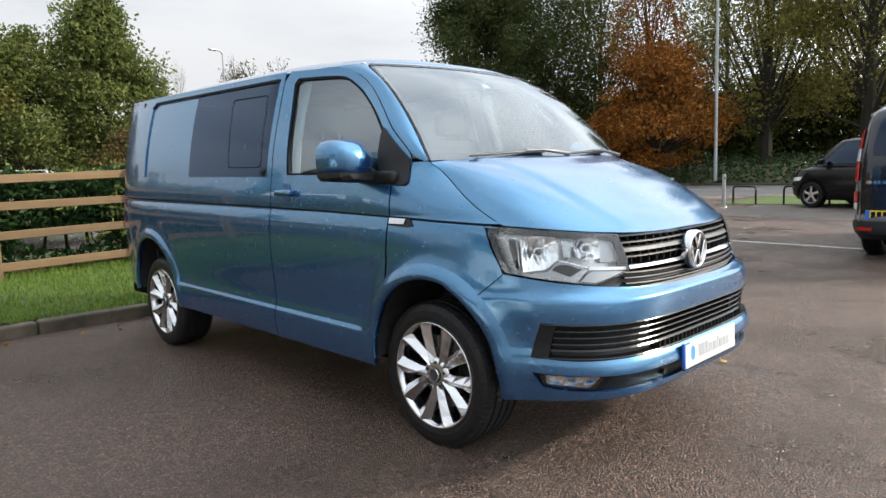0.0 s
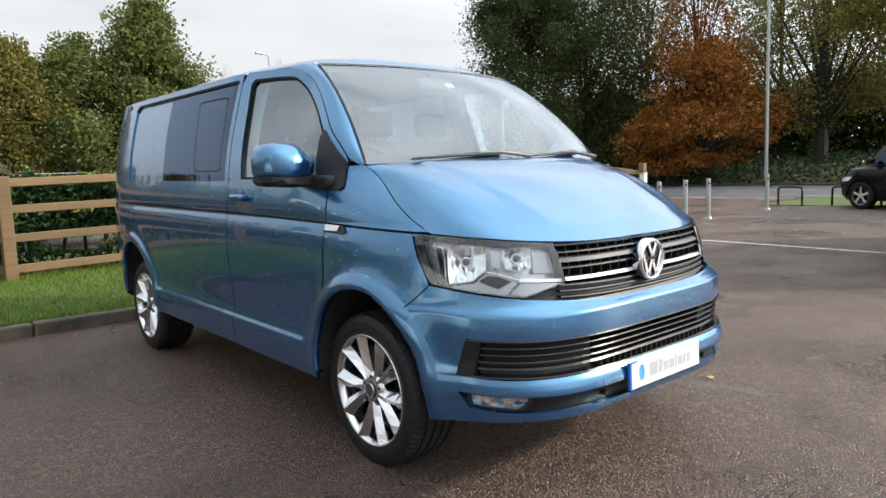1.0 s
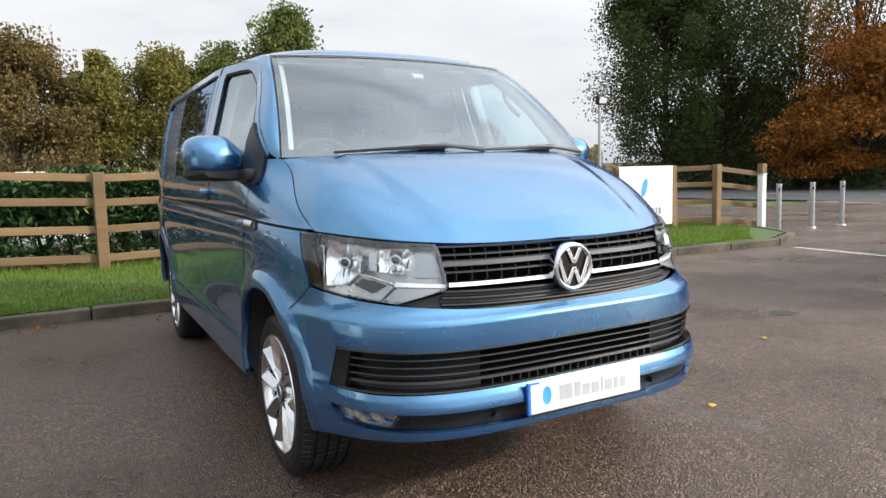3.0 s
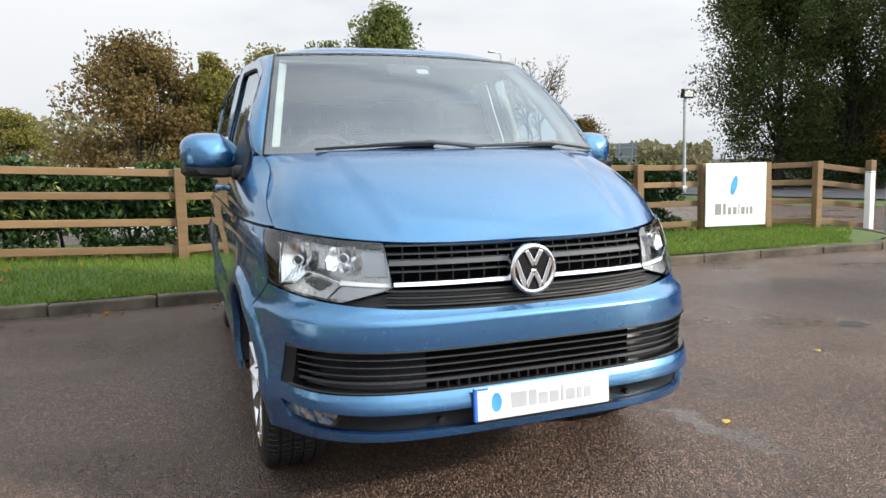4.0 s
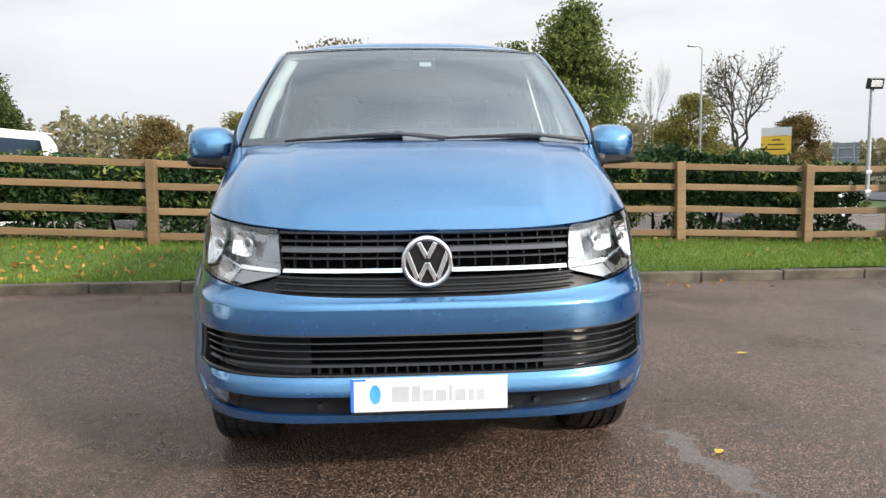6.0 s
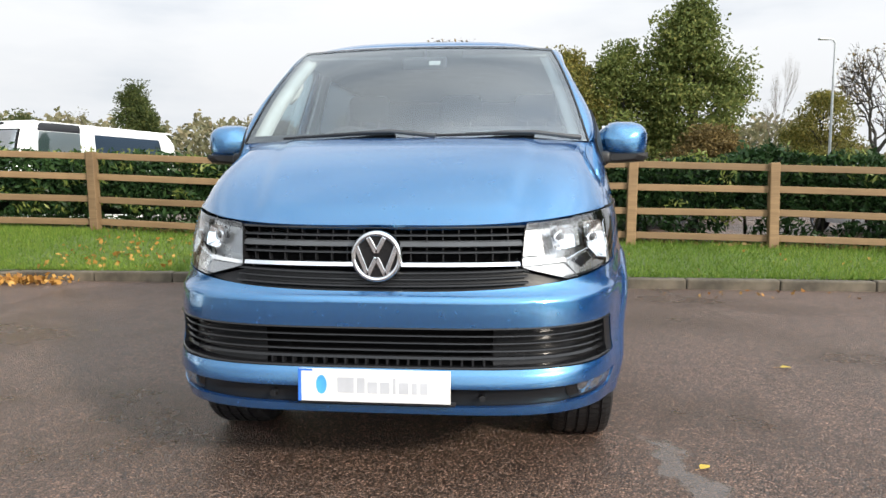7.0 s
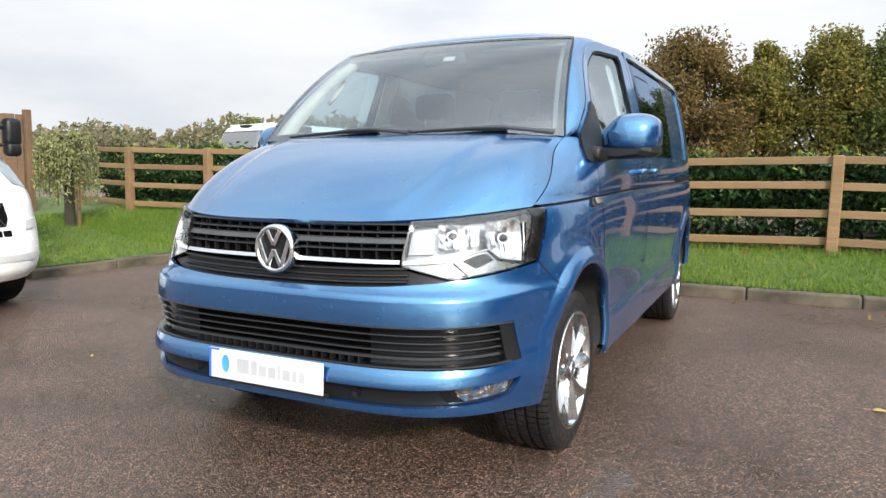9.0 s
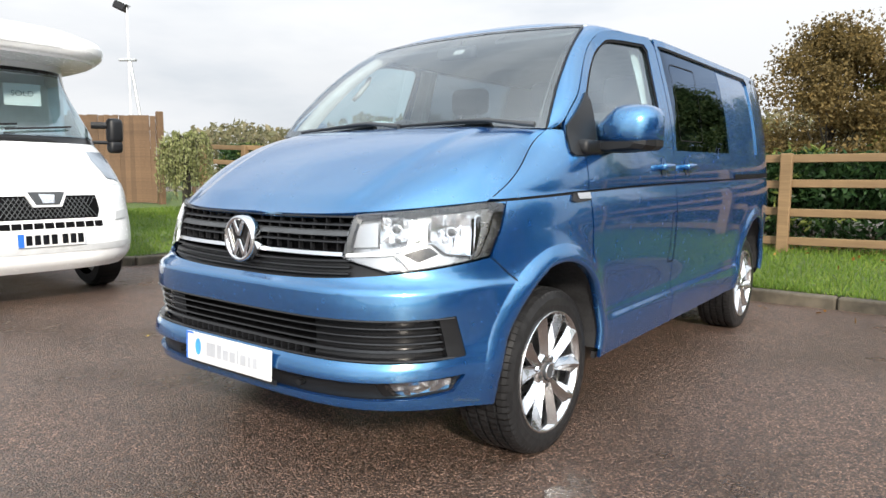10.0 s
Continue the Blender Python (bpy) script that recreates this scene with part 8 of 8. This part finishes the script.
def weeping_tree():
    x, y = -8.5, 5.2
    z = bank_z(x, y)
    top = thing("weeping_tree", "small weeping willow-like tree with pale green hanging leaves", "tree", at=pose(x, y, z))
    rng = np.random.default_rng(88)
    bm = bmesh.new()
    tube(bm, [(0, 0, -0.05), (0.02, 0, 0.5), (0.0, 0.02, 0.9), (0.03, 0, 1.30)], [0.085, 0.075, 0.06, 0.03], 8)
    pts = []
    for k in range(100):
        a = rng.uniform(0, 2 * math.pi)
        r = rng.uniform(0.12, 0.44)
        h = rng.uniform(1.18, 1.50)
        low = rng.uniform(0.30, 0.90)
        line = [Vector((0.03 + math.cos(a) * r * t, math.sin(a) * r * t, 1.28 + (h - 1.28) * math.sin(t * 1.7) - 0.05 * t)) for t in (0, 0.35, 0.7, 1)]
        e = line[-1]
        line += [e + Vector((0.03 * math.cos(a), 0.03 * math.sin(a), -(e.z - low) * t)) for t in (0.3, 0.65, 1)]
        tube(bm, line, [0.010, 0.008, 0.006, 0.005, 0.004, 0.003, 0.002], 4, caps=False)
        for i in range(60):
            j = rng.integers(2, 6)
            p = line[j].lerp(line[j + 1], rng.random())
            pts.append(np.array(p) + rng.normal(0, 0.025, 3))
    part("trunk", bm, BARK, top)
    leaves("crown", pts, rng.uniform(0.04, 0.085, len(pts)), LEAF_WEEP, top, seed=89, droop=1.2, narrow=0.4)
    bm = bmesh.new()
    cyl(bm, 0.03, 0.03, (0.16, 0.05, -0.1), (0.16, 0.05, 0.55), 10)
    part("stake", bm, TIMBER_OLD, top)


weeping_tree()


def lamp_mast():
    top = thing("lamp_mast", "slim pale lamp mast with leaning steel stay behind timber screen", "mast", at=pose(-14.5, 7.5, 0.4, 0, 0, 37))
    bm = bmesh.new()
    tube(bm, [(0.03, 0, 0), (0.03, 0, 5.02)], [0.030, 0.016], 10)
    part("pole", bm, plain("pale_galvanised", (0.72, 0.74, 0.75), 0.5, 0.3), top)
    bm = bmesh.new()
    tube(bm, [(0.56, 0, 0), (0.06, 0, 3.44)], 0.036, 8)
    part("stay", bm, GALV, top)
    bm = bmesh.new()
    box(bm, (0.42, 0.12, 0.06), (0.0, 0, 3.45), 0.01)
    part("cross_head", bm, GALV, top)
    bm = bmesh.new()
    tube(bm, [(0.03, 0, 5.0), (-0.06, 0, 4.94), (-0.16, 0, 4.92)], 0.018, 6)
    tube(bm, [(0.03, 0, 4.9), (-0.08, 0, 4.93)], 0.012, 6)
    part("bracket", bm, GALV, top)
    lamp = part("lamp_head", bmesh.new(), DARK_GLOSS, top, "dark boxy flood lamp")
    bm = bmesh.new()
    box(bm, (0.30, 0.22, 0.18), (0, 0, 0), 0.03, turn=pose(0, 0, 0, 0, 24, 0))
    part("housing", bm, DARK_GLOSS, lamp)
    bm = bmesh.new()
    box(bm, (0.34, 0.25, 0.02), (0.04, 0, 0.095), 0.008, turn=pose(0, 0, 0, 0, 24, 0))
    part("cover", bm, GALV, lamp)
    lamp.matrix_basis = pose(-0.12, 0, 4.72)


lamp_mast()


# ---- loose leaves, puddles, patches ----
def litter():
    rng = np.random.default_rng(31)
    n = 420
    x = np.concatenate([rng.normal(-5.15, 0.34, 300), rng.uniform(-5.4, -3.0, 120)])
    y = np.concatenate([5.02 - np.abs(rng.normal(0, 0.12, 300)), rng.uniform(5.3, 7.2, 120)])
    z = np.concatenate([0.012 + np.abs(rng.normal(0, 0.035, 300)), [bank_z(a, b) + 0.03 for a, b in zip(x[300:], y[300:])]])
    ob = leaves("leaf_pile", np.stack([x, y, z], 1), rng.uniform(0.05, 0.10, n), LITTER, seed=32, narrow=0.7)
    tagged(ob, "orange fallen leaves heaped in the kerb corner", "leaves", kind="stuff")
    n = 130
    x, y = rng.uniform(-8, 8.5, n), rng.uniform(5.4, 8.0, n)
    k = rng.random(n) < 0.28
    x[k], y[k] = rng.uniform(-3.0, 4.0, k.sum()), rng.uniform(4.55, 5.05, k.sum())
    z = np.where(k, 0.012, np.array([bank_z(a, b) + 0.035 for a, b in zip(x, y)]))
    ob = leaves("stray_leaves", np.stack([x, y, z], 1), rng.uniform(0.03, 0.07, n), LITTER, seed=33, narrow=0.7)
    tagged(ob, "scattered dry leaves on grass and tarmac", "leaves", kind="stuff")
    n = 900
    x = rng.uniform(-6, 7.4, n)
    y = rng.normal(8.0, 0.12, n)
    z = np.array([bank_z(a, 7.9) + 0.03 for a in x]) + rng.random(n) * 0.05
    ob = leaves("hedge_litter", np.stack([x, y, z], 1), rng.uniform(0.04, 0.09, n), LEAF_BROWN, seed=34, narrow=0.7)
    tagged(ob, "brown dead leaves under the hedge", "leaves", kind="stuff")


litter()


def single_leaf(x, y, yaw, size=0.06):
    top = thing("fallen_leaf", "single yellow fallen leaf on damp tarmac", "leaf", "leaves on the tarmac", at=pose(x, y, 0.006, 0, 0, yaw))
    bm = bmesh.new()
    prof = [(0, 0), (0.22, 0.25), (0.5, 0.33), (0.8, 0.2), (1.0, 0)]
    mid = [bm.verts.new((t * size, 0, 0.004 + 0.006 * math.sin(t * 3))) for t, w in prof]
    for sgn in (1, -1):
        out = [bm.verts.new((t * size, sgn * w * size, 0.010 * w / 0.33)) for t, w in prof[1:-1]]
        ch = [mid[0], *out, mid[-1]]
        for i in range(4):
            q = [mid[i], mid[i + 1], ch[i + 1], ch[i]]
            q = list(dict.fromkeys(q))
            if len(q) > 2:
                bm.faces.new(q)
    part("blade", bm, plain("yellow_leaf", (0.48, 0.34, 0.05), 0.6), top)
    bm = bmesh.new()
    tube(bm, [(0, 0, 0.004), (-size * 0.5, size * 0.08, 0.006)], 0.0012, 4)
    part("stalk", bm, plain("leaf_stalk", (0.35, 0.20, 0.06), 0.7), top)


single_leaf(1.213, 0.435, 40)
single_leaf(2.1, 2.0, 10, 0.07)
single_leaf(2.7, 1.2, 80, 0.06)
single_leaf(-2.2, 0.9, 120, 0.035)
single_leaf(-2.7, 2.6, 20, 0.03)


def ground_patches():
    sunk = plain("sunken_tarmac", (0.026, 0.021, 0.018), 0.6, vary=0.5, scale=14, bump=0.5)
    for i, (x, y, lx, ly, ang, mt, label) in enumerate((
            (3.63, 1.71, 0.13, 0.09, 0, sunk, "dark sunken patch in the tarmac"),
            (12.3, 3.6, 0.10, 0.9, 5, sunk, "dark crack in the tarmac"),
            (9.9, 3.7, 0.10, 0.22, 0, sunk, "dark mark on the tarmac"))):
        bm = bmesh.new()
        n = 40
        c = bm.verts.new((0, 0, 0.004))
        ring = []
        for k in range(n):
            a = 2 * math.pi * k / n
            r = 1 + 0.38 * noise.noise((math.cos(a) * 1.6 + i * 7, math.sin(a) * 1.6, i)) + 0.18 * noise.noise((math.cos(a) * 5 + i * 3, math.sin(a) * 5, 2))
            ring.append(bm.verts.new((lx * r * math.cos(a), ly * r * math.sin(a), 0.0035)))
        for k in range(n):
            bm.faces.new((c, ring[k], ring[(k + 1) % n]))
        ob = part("ground_patch", bm, mt)
        ob.matrix_basis = pose(x, y, 0, 0, 0, ang)
        tagged(ob, label, "patch", kind="structure")


ground_patches()
sheet("crossing_apron", rect(12.8, -30, 17.2, 6.2), lambda x, y: 0.005, plain("apron_tarmac", (0.082, 0.066, 0.056), 0.7, vary=0.3, scale=2), "paler tarmac apron by the verge", "tarmac", res=2.0)
